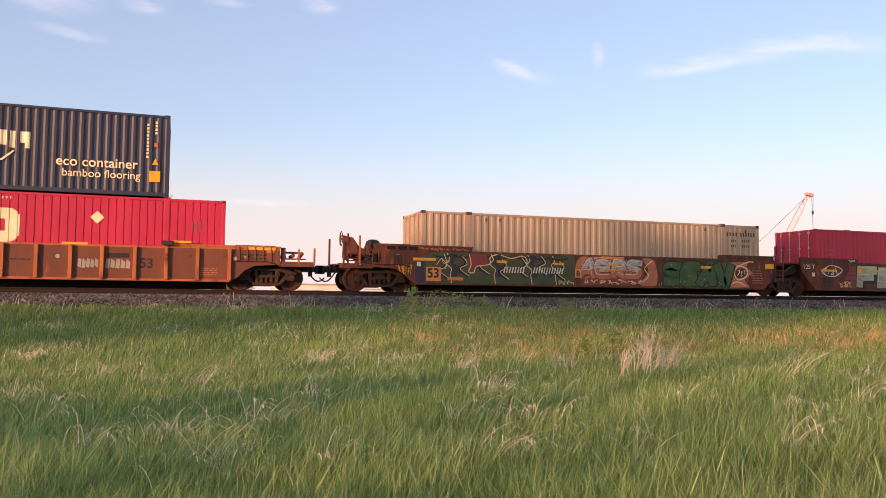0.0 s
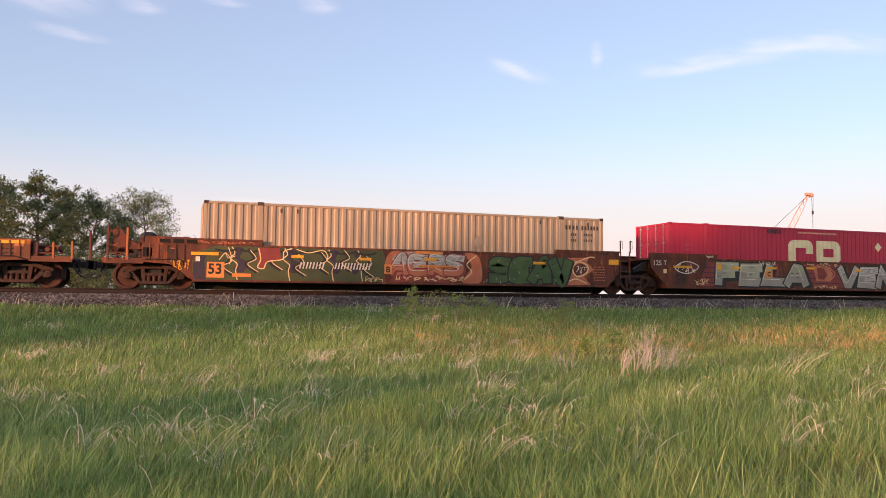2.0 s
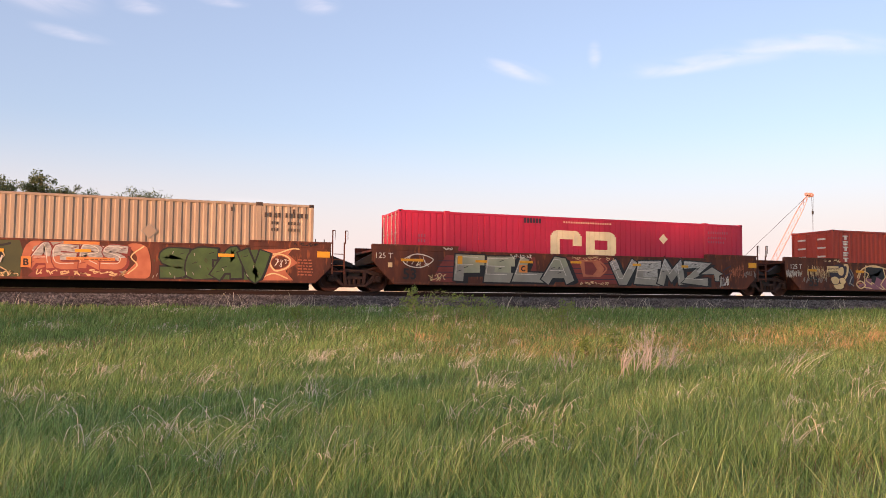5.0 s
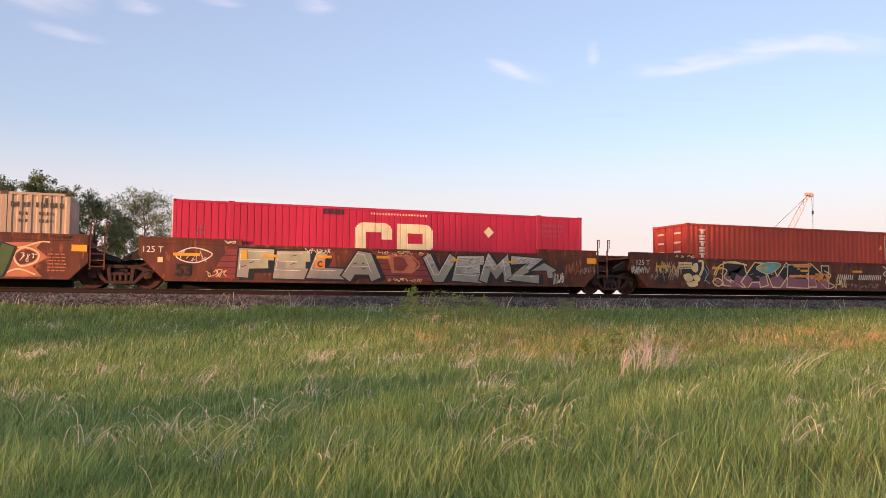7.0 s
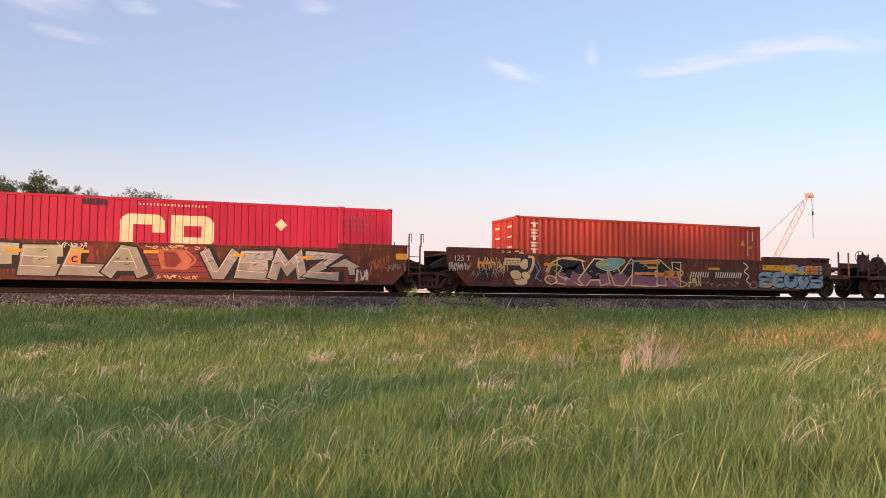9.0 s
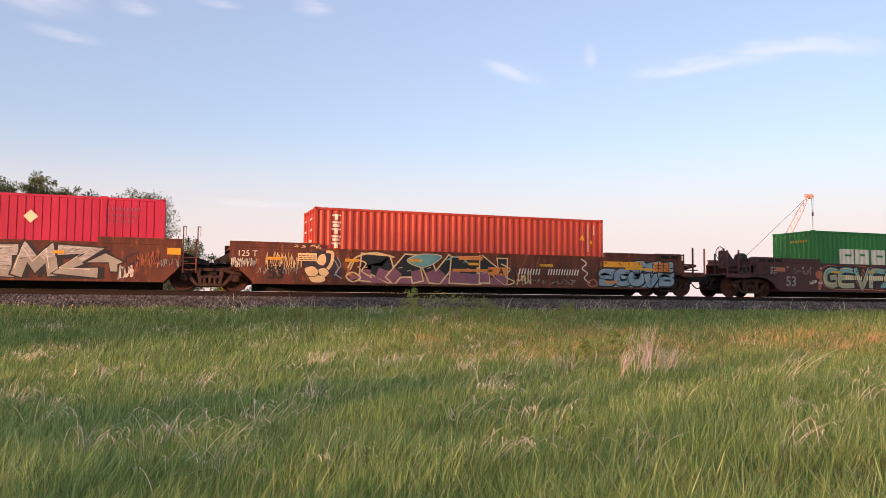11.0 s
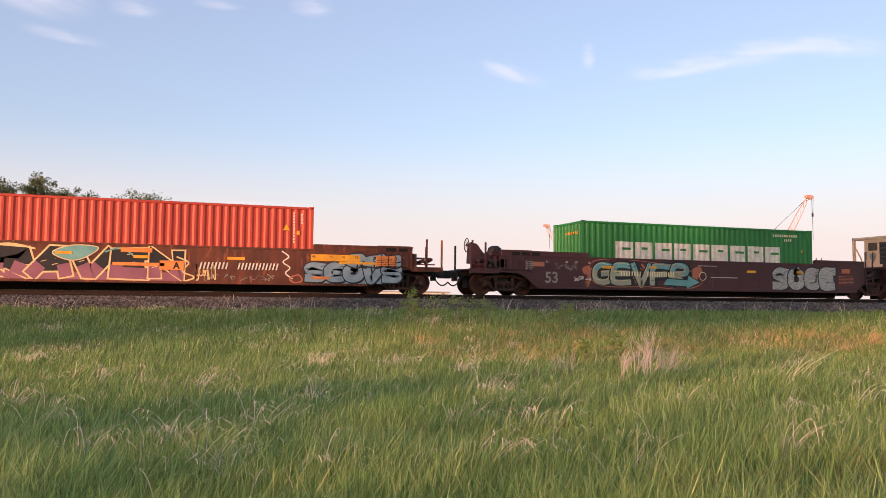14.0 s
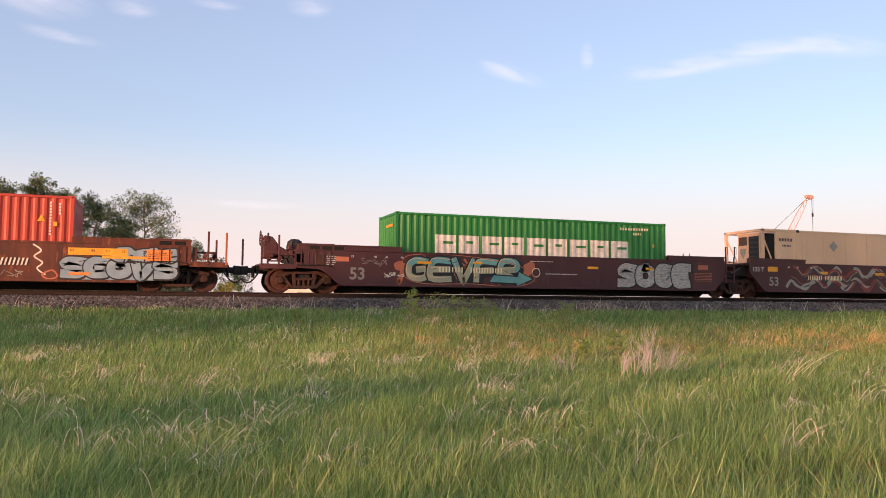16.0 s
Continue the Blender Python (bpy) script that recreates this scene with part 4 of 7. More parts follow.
# second brown wagon: sage and grey blocks with a brick patch
FACE = NEAR - 0.024
sh = [("fill", M_BRICKG, 0, [(29.9, 0.4), (31.2, 0.4), (31.2, 1.4), (30.5, 1.45), (30.2, 1.0)]), ("fill", M_BRICKG, 0, [(35.6, 0.42), (38.2, 0.42), (38.1, 1.5), (35.7, 1.5)]), ("fill", M_BRICKG, 0, [(32.9, 0.6), (34.4, 0.6), (34.3, 1.45), (33.0, 1.4)])]
for k in range(4):
    sh.append(("line", M_PLUM, 0.03, [(30.0 + 0.05 * k, 0.55 + k * 0.22), (31.1, 0.56 + k * 0.22)]))
    sh.append(("line", M_PLUM, 0.03, [(35.7, 0.6 + k * 0.22), (38.1, 0.6 + k * 0.22)]))
sh += [("fill", M_SALMON, 0, [(36.5, 0.7), (37.3, 0.7), (37.5, 1.05), (37.2, 1.4), (36.3, 1.4)]), ("fill", M_BRICKG, 0, [(36.6, 0.8), (36.95, 0.78), (37.15, 1.0), (36.95, 1.3), (36.55, 1.32)]),
       ("line", M_SALMON, 0.07, [(37.25, 1.38), (37.6, 1.05), (37.3, 0.75)])]
sh += forms(41, 30.75, 35.9, 0.34, 1.54, ("hook", "comb", "boot", "tent"), M_SAGE, M_BLACKP, M_WHITEP, M_GREYG, 0.42, 0.09, 0.14)
sh += forms(44, 37.75, 42.6, 0.34, 1.54, ("wedge", "comb", "peaks", "bolt"), M_SILVER, M_BLACKP, M_WHITEP, M_GREYG, 0.37, 0.09, 0.14)
sh += [("fill", M_GREYG, 0, [(42.3, 0.9), (42.9, 1.25), (43.5, 0.95), (43.3, 0.85), (43.3, 0.6), (43.05, 0.6), (43.0, 0.9)]), ("loop", M_BLACKP, 0.05, [(42.3, 0.9), (42.9, 1.25), (43.5, 0.95), (43.3, 0.85), (43.3, 0.6), (43.05, 0.6), (43.0, 0.9)]),
       ("loop", M_PLUM, 0.06, [(43.5, 1.1), (43.9, 1.3), (43.95, 1.0), (43.6, 0.85)])]
sh += [("ring", M_WHITEP, 0.04, [(28.75, 1.2), (29.3, 1.45), (29.95, 1.25), (29.5, 0.95), (29.0, 0.98)])] + scrawl(42, 28.9, 29.8, 0.95, 1.4, 5, M_WHITEP, 0.025)
sh += scrawl(43, 29.7, 30.5, 0.42, 0.72, 4, M_CREAMG, 0.025) + scrawl(45, 43.3, 43.8, 0.36, 0.85, 6, M_WHITEP, 0.04) + scrawl(46, 43.8, 44.6, 0.75, 1.35, 10, M_SALMON, 0.016) + scrawl(47, 44.6, 45.3, 0.8, 1.1, 9, M_GREYG, 0.016)
sh += scrawl(48, 33.2, 34.2, 1.35, 1.55, 6, M_WHITEP, 0.02) + scrawl(49, 35.9, 38.0, 1.36, 1.54, 8, M_CREAMG, 0.02) + scrawl(50, 36.3, 37.7, 0.36, 0.5, 8, M_CREAMG, 0.022)
graffiti(wc, at(xc, sh))
graffiti(wc, at(xc, scrawl(51, 30.3, 30.7, 1.6, 1.75, 2, M_WHITEP, 0.025)), NEAR - 0.003)
FACE = NEAR - 0.024
words(wc, xc, "125 T", 0.3, 27.62, 1.26, M_WHITEP, NEAR - 0.006)
words(wc, xc, "53", 0.58, 28.72, 0.48, M_BLACKP, NEAR - 0.022, 0.012)
for u0, u1, v0 in ((28.65, 29.55, 1.16), (31.7, 32.2, 1.18), (33.6, 34.2, 1.2), (35.9, 36.4, 1.24), (38.85, 39.25, 1.2), (41.3, 41.65, 1.18)):
    sign(wc, xc, u0, u1, v0, v0 + 0.1)
sign(wc, xc, 33.58, 33.95, 0.82, 1.12, M_PLATE, label="orange plate with the letter C")
words(wc, xc, "C", 0.28, 33.66, 0.88, M_BLACKP, bold=0.01)
sign(wc, xc, 44.86, 45.3, 1.24, 1.47)
sign(wc, xc, 28.15, 28.32, 0.92, 1.1, M_CREAMG, NEAR - 0.004, label="small cream tag plate")
sign(wc, xc, 30.95, 31.15, 1.1, 1.42, M_YELLOWP)

# third brown wagon: cream forms, black and mauve piece, blue-grey piece with yellow plates
FACE = NEAR - 0.024
sh = [("round", M_PLUM, 0, [(49.5, 1.1), (49.8, 1.45), (50.4, 1.5), (50.9, 1.2), (51.0, 0.7), (50.7, 0.5), (50.4, 0.9), (49.9, 0.8)]),
      ("round", M_CREAMG, 0, [(49.6, 0.85), (49.9, 0.95), (50.1, 0.8), (50.05, 0.6), (49.75, 0.58)]), ("round", M_CREAMG, 0, [(50.1, 0.8), (50.35, 0.88), (50.5, 0.7), (50.3, 0.55)]),
      ("round", M_CREAMG, 0, [(49.8, 0.6), (50.3, 0.58), (50.35, 0.42), (50.1, 0.34), (49.85, 0.4)]), ("round", M_CREAMG, 0, [(50.05, 1.1), (50.15, 1.35), (50.35, 1.38), (50.38, 1.1), (50.25, 0.98)]),
      ("line", M_CREAMG, 0.12, [(50.45, 0.85), (50.6, 1.1), (50.62, 1.45), (50.4, 1.5)]),
      ("ring", M_PLUM, 0.025, [(49.6, 0.85), (49.9, 0.95), (50.1, 0.8), (50.05, 0.6), (49.75, 0.58)]), ("line", M_GREYG, 0.04, [(50.8, 1.3), (50.95, 1.0), (50.75, 0.7), (51.0, 0.5)]), ("line", M_GREYG, 0.04, [(50.7, 1.2), (50.85, 0.9), (50.7, 0.6)]),
      ("line", M_SALMON, 0.09, [(51.2, 1.3), (51.35, 1.0), (51.2, 0.7), (51.5, 0.6)])]
sh += [("fill", M_PINK, 0, [(51.7, 0.36), (57.6, 0.36), (57.5, 0.62), (56.0, 0.7), (54.4, 0.6), (52.6, 0.72), (51.8, 0.6)])]
sh += forms(68, 51.6, 57.6, 0.35, 1.53, ("flag", "tent", "wedge", "comb", "gate"), M_BLACKP, M_CREAMG, None, M_PINK, 0.42, 0.09, 0.0, 0.16, 1.1)
sh += [("line", M_CREAMG, 0.05, [(51.3, 0.85), (51.5, 1.2), (51.9, 1.1), (51.75, 0.8), (52.1, 0.6)]), ("line", M_CREAMG, 0.05, [(57.4, 1.2), (57.8, 1.0), (57.6, 0.7), (58.0, 0.5), (57.7, 0.36)])]
sh += [("round", M_TEAL, 0, [(53.5, 1.25), (54.1, 1.5), (54.9, 1.45), (54.5, 1.1), (54.0, 1.0)]), ("ring", M_CREAMG, 0.03, [(53.5, 1.25), (54.1, 1.5), (54.9, 1.45), (54.5, 1.1), (54.0, 1.0)]),
       ("line", M_CREAMG, 0.06, [(51.2, 0.9), (51.5, 1.3), (52.2, 1.5), (53.0, 1.35)]), ("line", M_PINK, 0.12, [(51.2, 0.45), (51.7, 0.6), (52.3, 0.4)]), ("line", M_TEAL, 0.05, [(55.1, 1.3), (55.6, 1.45), (56.0, 1.2)]),
       ("ring", M_CREAMG, 0.06, [(51.15, 0.6), (51.4, 0.75), (51.7, 0.55), (51.4, 0.4)])]
sh += scrawl(61, 58.0, 58.7, 0.4, 1.0, 5, M_CREAMG, 0.04) + [("line", M_WHITEP, 0.05, [(61.0, 1.5), (61.25, 1.3), (61.05, 1.1), (61.3, 0.9), (61.15, 0.7), (61.4, 0.5)]), ("ring", M_SALMON, 0.05, [(61.3, 0.5), (61.6, 0.65), (61.75, 0.45), (61.5, 0.36)])]
sh += scrawl(62, 58.3, 60.8, 0.4, 0.65, 8, M_GREYG, 0.018) + scrawl(63, 47.0, 47.9, 0.85, 1.2, 16, M_WHITEP, 0.022) + scrawl(64, 48.2, 49.5, 0.8, 1.42, 18, M_CREAMG, 0.018) + scrawl(69, 47.9, 49.4, 0.62, 0.95, 14, M_GREYG, 0.016)
sh += [("fill", M_BLUEG, 0, [(61.9, 0.45), (62.3, 0.36), (65.0, 0.36), (65.3, 0.9), (64.8, 1.1), (62.2, 1.1), (61.85, 0.8)])] + forms(65, 61.8, 65.4, 0.35, 1.16, ("snake", "curl", "loop", "wedge", "snake"), M_BLUEG, M_BLACKP, None, None, 0.3, 0.06, 0.03, 0.4, 1.15, True) + bubbles(66, 63.6, 65.4, 0.95, 1.5, 3, M_BLUEG, M_BLACKP, 0.045)
graffiti(wd, at(xd, [(k, m, w, pts if k == "strokes" else [(x, max(z, 0.97) if x > 65.1 else max(z, 0.33)) for x, z in pts]) for k, m, w, pts in sh]))
graffiti(wd, at(xd, scrawl(67, 49.2, 50.2, 1.6, 1.74, 4, M_CREAMG, 0.022)), NEAR - 0.003)
FACE = NEAR - 0.024
words(wd, xd, "125 T", 0.3, 47.2, 1.26, M_WHITEP, NEAR - 0.006)
words(wd, xd, "53", 0.58, 48.28, 0.48, M_BLACKP, NEAR - 0.022, 0.012)
for u0, u1, v0, v1 in ((48.25, 48.75, 1.15, 1.25), (51.1, 51.6, 1.14, 1.25), (53.6, 54.1, 1.2, 1.3), (56.0, 56.5, 1.12, 1.22), (59.1, 59.7, 1.14, 1.24)):
    sign(wd, xd, u0, u1, v0, v1)
sign(wd, xd, 49.35, 50.05, 1.13, 1.42, M_CREAMG, label="cream stencil plate")
small_print(wd, xd, 49.4, 50.0, 1.17, 1.38, 3, M_BROWN, 70, FACE - 0.008)
sign(wd, xd, 55.6, 56.6, 1.32, 1.47, M_PLATE, label="orange marker plate")
sign(wd, xd, 55.35, 57.0, 0.86, 0.97, M_PLATE, label="orange marker plate")
sign(wd, xd, 56.85, 57.65, 0.74, 1.06, M_PLATE, label="orange plate with the letter A")
words(wd, xd, "A", 0.3, 57.3, 0.79, M_BLACKP, bold=0.012)
tagged(part("wagon_mark", bars(58.15 - xd, 0.80, 1.0, 0.24, 8, FACE - 0.004, 0.56, 0.06), M_WHITEP, wd, "white slanted bars of the wagon mark"), kind="stuff")
tagged(part("wagon_mark", bars(59.45 - xd, 0.80, 1.45, 0.24, 12, FACE - 0.004, 0.56, 0.06), M_WHITEP, wd, "white slanted bars of the wagon mark"), kind="stuff")
plate_y = sign(wd, xd, 62.05, 63.9, 1.18, 1.42, M_YELLOWP, label="long yellow stencil plate")
for body, x in (("40", 62.1), ("45", 62.75), ("48", 63.2), ("53", 63.7)):
    words(wd, xd, body, 0.13, x, 1.29, M_BLACKP)
sign(wd, xd, 63.1, 64.5, 1.08, 1.17)
sign(wd, xd, 64.5, 65.3, 1.02, 1.42, M_PLATE, label="orange stencil plate")
small_print(wd, xd, 64.55, 65.2, 1.1, 1.36, 4, M_BROWN, 71, FACE - 0.008)
sign(wd, xd, 62.1, 62.75, 0.5, 0.6, M_PLATE, label="orange marker plate")

# maroon wagons
FACE = NEAR - 0.024
sh = [("round", M_SALMON, 0, [(73.3, 1.15), (73.6, 1.25), (73.7, 0.95), (73.4, 0.9)]), ("round", M_SALMON, 0, [(74.0, 0.45), (74.4, 0.55), (74.3, 0.85), (73.9, 0.75)]), ("round", M_SALMON, 0, [(78.3, 0.9), (79.0, 1.35), (79.2, 1.1), (78.8, 0.7)])]
sh += scrawl(180, 73.5, 78.8, 0.4, 1.5, 9, M_SALMON, 0.09)
sh += forms(81, 73.7, 78.4, 0.42, 1.52, ("curl", "comb", "wedge", "hook", "flag"), M_TEAL, M_BLACKP, M_CREAMG, M_SAGE, 0.27, 0.09, 0.12, 0.55, 1.12, True)
sh += [("fill", M_TEAL, 0, [(77.2, 0.5), (78.4, 0.45), (78.4, 0.3), (79.1, 0.65), (78.5, 0.95), (78.45, 0.75), (77.4, 0.8)]), ("loop", M_BLACKP, 0.05, [(77.2, 0.5), (78.4, 0.45), (78.4, 0.34), (79.1, 0.65), (78.5, 0.95), (78.45, 0.75), (77.4, 0.8)]), ("ring", M_SALMON, 0.03, [(73.8, 0.6), (74.6, 0.4), (76.5, 0.42), (78.3, 0.34), (79.2, 0.66), (78.4, 1.2), (76.0, 1.52), (74.0, 1.5), (73.6, 1.1)])]
sh += scrawl(83, 72.9, 73.7, 0.62, 0.82, 5, M_WHITEP, 0.03) + forms(84, 83.0, 86.6, 0.33, 1.5, ("snake", "loop", "curl", "comb"), M_SILVER, M_BLACKP, None, None, 0.38, 0.08, 0.04, 0.4, 1.1, True) + scrawl(85, 72.0, 73.0, 1.0, 1.35, 4, M_GREYG, 0.015)
graffiti(we, at(xe, sh))
FACE = NEAR - 0.024
words(we, xe, "53", 0.62, 71.57, 0.53, M_GREYG, NEAR - 0.006, 0.012)
for body, x in (("53", 71.62), ("48", 72.5), ("45", 72.95), ("40", 73.55)):
    words(we, xe, body, 0.12, x, 1.34, M_WHITEP, NEAR - 0.006)
small_print(we, xe, 70.3, 71.05, 1.05, 1.42, 5, M_WHITEP, 86, NEAR - 0.006)
sign(we, xe, 71.05, 71.55, 1.18, 1.36, M_SALMON, NEAR - 0.004, label="faded orange plate")
tagged(part("wagon_mark", bars(75.1 - xe, 0.86, 1.05, 0.2, 8, FACE - 0.008, 0.56), M_LOGO, we, "cream bars of the wagon mark"), kind="stuff")
tagged(part("wagon_mark", bars(76.4 - xe, 0.86, 1.4, 0.2, 12, FACE - 0.008, 0.56), M_LOGO, we, "cream bars of the wagon mark"), kind="stuff")
small_print(we, xe, 79.7, 81.1, 0.86, 0.96, 1, M_WHITEP, 87, NEAR - 0.006)
small_print(we, xe, 79.0, 80.0, 1.36, 1.44, 1, M_WHITEP, 88, NEAR - 0.006)
for u0, u1, v0 in ((74.2, 74.8, 1.16), (76.5, 76.9, 1.2), (81.6, 82.1, 1.12), (84.4, 84.8, 1.14)):
    sign(we, xe, u0, u1, v0, v0 + 0.1)
sign(we, xe, 87.1, 87.6, 1.2, 1.4, M_SALMON, NEAR - 0.004, label="faded orange plate")
small_print(we, xe, 86.9, 87.8, 0.7, 1.1, 6, M_SALMON, 89, NEAR - 0.006)
part("side_ring", Shape().lathe([(0.16, NEAR - 0.006), (0.19, NEAR - 0.006)], 24, 79.25 - xe, 0.92), M_LOGO, we)

FACE = NEAR - 0.024
sh = []
rr = random.Random(91)
for k in range(70):
    m = (M_GREYG, M_PLUM, M_BRICKG, M_CASTING)[k % 4]
    x, z = 91.9 + k * 0.2, rr.uniform(0.5, 1.35)
    pts = [(x + 0.28 * j, min(max(z + 0.22 * math.sin(j * 1.3 + k) + rr.uniform(-0.1, 0.1), 0.42), 1.48)) for j in range(7)]
    sh.append(("line", m, rr.uniform(0.06, 0.16), pts))
    if k % 2:
        sh.append(("line", M_SALMON if k % 4 == 1 else M_SAGE, 0.022, [(u + 0.05, min(v + 0.08, 1.5)) for u, v in pts]))
graffiti(wf, at(xf, sh))
FACE = NEAR - 0.024
words(wf, xf, "125 T", 0.28, 90.0, 1.2, M_WHITEP, NEAR - 0.006)
words(wf, xf, "53", 0.56, 90.92, 0.57, M_GREYG, NEAR - 0.006, 0.012)
tagged(part("wagon_mark", bars(93.15 - xf, 0.86, 0.85, 0.2, 8, FACE - 0.008, 0.56), M_LOGO, wf, "cream bars of the wagon mark"), kind="stuff")
tagged(part("wagon_mark", bars(94.15 - xf, 0.86, 1.05, 0.2, 12, FACE - 0.008, 0.56), M_LOGO, wf, "cream bars of the wagon mark"), kind="stuff")
for u0, u1, v0, v1 in ((90.85, 91.4, 1.2, 1.42), (93.9, 94.3, 1.14, 1.26), (97.2, 97.8, 1.14, 1.26)):
    sign(wf, xf, u0, u1, v0, v1)
for body, x in (("48", 92.0), ("45", 92.5), ("40", 93.3)):
    words(wf, xf, body, 0.12, x, 1.38, M_WHITEP, NEAR - 0.006)

# ---- end gear of the wagons ----


def post(parent, xm, x, z0, z1, material, y=NEAR + 0.03, w=0.035):
    part("grab_post", Shape().box(x - xm - w, x - xm + w, y - 0.03, y + 0.03, z0, z1), material, parent, bevel=0.01)


def brake_stand(parent, xm, tx, steel, sun_paint):
    """Hand brake, valves and dome over a coupler end whose bogie stands at tx, on the left of its wagon."""
    s = Shape()
    s.prism([(tx - 1.5 - xm, 1.25), (tx - 0.55 - xm, 1.25), (tx - 0.35 - xm, 1.42), (tx - 0.9 - xm, 1.72), (tx - 1.15 - xm, 2.05), (tx - 1.45 - xm, 2.1)], -1.05, -0.7)
    part("brake_housing", s, steel, parent, "rusty hand brake housing", 0.03)
    w = Shape()
    cx, cz = tx - 1.62 - xm, 1.98
    for i in range(20):
        a0, a1 = i * math.tau / 20, (i + 1) * math.tau / 20
        w.tube((cx + 0.03, -1.0 + 0.27 * math.cos(a0), cz + 0.27 * math.sin(a0)), (cx + 0.03, -1.0 + 0.27 * math.cos(a1), cz + 0.27 * math.sin(a1)), 0.018, 0.018, 6)
    for i in range(5):
        a0 = i * math.tau / 5
        w.tube((cx, -1.0, cz), (cx + 0.03, -1.0 + 0.26 * math.cos(a0), cz + 0.26 * math.sin(a0)), 0.014, 0.014, 6)
    w.tube((cx, -1.0, cz), (cx + 0.25, -1.0, cz), 0.04, 0.04, 8)
    part("brake_wheel", w, steel, parent, "spoked hand brake wheel")
    d = Shape().lathe([(0.0, 0.25), (0.15, 0.24), (0.26, 0.16), (0.3, 0.0), (0.0, 0.0)], 18)
    me = d.mesh("brake_valve")
    me.transform(pose(tx - 0.32 - xm, -0.85, 1.75, 90, 0, 0))
    part("brake_valve", me, M_DARK, parent, "dark domed brake valve")
    part("valve_stand", Shape().box(tx - 0.6 - xm, tx - 0.05 - xm, -1.1, -0.6, 1.58, 1.76), steel, parent, bevel=0.02)
    part("equipment_box", Shape().box(tx - 0.35 - xm, tx + 0.3 - xm, NEAR - 0.012, NEAR + 0.3, 0.98, 1.5), steel, parent, "brown equipment box", 0.02)
    # second post has its own paint; orange there is sunlight put into colour
    for x, z1, m in ((tx - 1.58, 2.07, steel), (tx - 0.97, 2.09, sun_paint), (tx - 1.3, 2.2, steel)):
        post(parent, xm, x, 0.97, z1, m, NEAR + 0.03 if z1 < 2.15 else -0.9)
    r = Shape()
    for z in (1.2, 1.45):
        r.box(tx - 1.6 - xm, tx - 0.95 - xm, NEAR + 0.01, NEAR + 0.05, z, z + 0.04)
    r.box(tx - 0.97 - xm, tx - 0.4 - xm, NEAR + 0.02, NEAR + 0.08, 1.36, 1.42)
    part("side_step", r, steel, parent)
    p = Shape()
    for i, (x, z) in enumerate(((tx - 0.75, 1.15), (tx - 0.55, 1.22), (tx - 0.7, 1.33), (tx - 0.48, 1.08))):
        p.tube((x - xm, NEAR + 0.05, z), (x - xm, -1.0, z), 0.085, 0.085, 12)
    p.path([(tx - 0.9 - xm, NEAR + 0.06, 1.1), (tx - 0.6 - xm, NEAR + 0.06, 1.05), (tx - 0.2 - xm, NEAR + 0.06, 1.08)], 0.025)
    part("air_reservoir", p, M_DARK, parent, "greasy air cylinders and pipes")




def opening(parent, xm, x0, x1, z0, z1):
    # no hole is cut: a black plate holds the opening's shade
    part("opening", Shape().box(x0 - xm, x1 - xm, NEAR - 0.012, NEAR + 0.02, z0, z1), M_VOID, parent, "opening in the end frame, its shade a black plate")


for par, xm, u in ((wb, xb, 7.2), (we, xe, 69.55)):
    for k in range(3):
        opening(par, xm, u + 0.55 + 0.45 * k, u + 0.9 + 0.45 * k, 1.6, 1.73)
    opening(par, xm, u + 0.02, u + 0.32, 1.1, 1.42)
    part("cover_plate", Shape().box(u + 0.75 - xm, u + 1.15 - xm, NEAR - 0.02, NEAR, 1.05, 1.4), M_TRUCK, par, bevel=0.01)
def end_fittings(parent, xm, x0, x1, steel, seed, top=1.80):
    """Stiffeners, pipes, bolts and faded plates on a wagon's end."""
    r = random.Random(seed)
    n = 5
    for k in range(n):
        x = x0 + (x1 - x0) * (k + 0.5) / n - xm
        part("stiffener", Shape().box(x - 0.025, x + 0.025, NEAR - 0.03, NEAR, 1.0, 1.54), steel, parent, bevel=0.005)
        for z in (1.08, 1.28, 1.48):
            part("bolt", Shape().tube((x + 0.09, NEAR - 0.016, z), (x + 0.09, NEAR, z), 0.018, 0.018, 8), M_TRUCK, parent)
    part("brake_pipe", Shape().path([(x0 - xm, NEAR - 0.035, 1.02), (x1 - 0.3 - xm, NEAR - 0.035, 1.02), (x1 - xm, NEAR - 0.035, 0.94)], 0.02), M_DARK, parent, "dark brake pipe")
    part("handrail", Shape().path([(x0 - xm, NEAR, top), (x1 - xm, NEAR, top)], 0.016), steel, parent)
    for k in range(3):
        x = x0 + r.uniform(0.1, 0.85) * (x1 - x0) - xm
        z = r.uniform(1.1, 1.4)
        part("tag_plate", Shape().box(x, x + r.uniform(0.16, 0.3), NEAR - 0.01, NEAR - 0.003, z, z + 0.09), M_SALMON if k else M_CASTING, parent, "faded tag plate")


end_fittings(wb, xb, 7.3, 8.7, M_BROWN, 1)
end_fittings(we, xe, 69.65, 71.0, M_MAROON, 2)
end_fittings(wd, xd, 64.6, 65.9, M_BROWN, 3)
end_fittings(wa, xa, 2.2, 3.6, M_ORANGE_DUSTY, 4, 1.58)
opening(wd, xd, 64.9, 65.3, 1.6, 1.73)
opening(wd, xd, 65.4, 65.75, 1.6, 1.73)
brake_stand(wb, xb, 7.69, M_BROWN, M_ORANGE)
brake_stand(we, xe, 69.95, M_MAROON, M_MAROON)
for x, z1, m in ((5.02, 1.55, M_ORANGE), (5.57, 1.92, M_BROWN), (4.45, 1.5, M_ORANGE)):
    post(wa, xa, x, 0.95, z1, m)
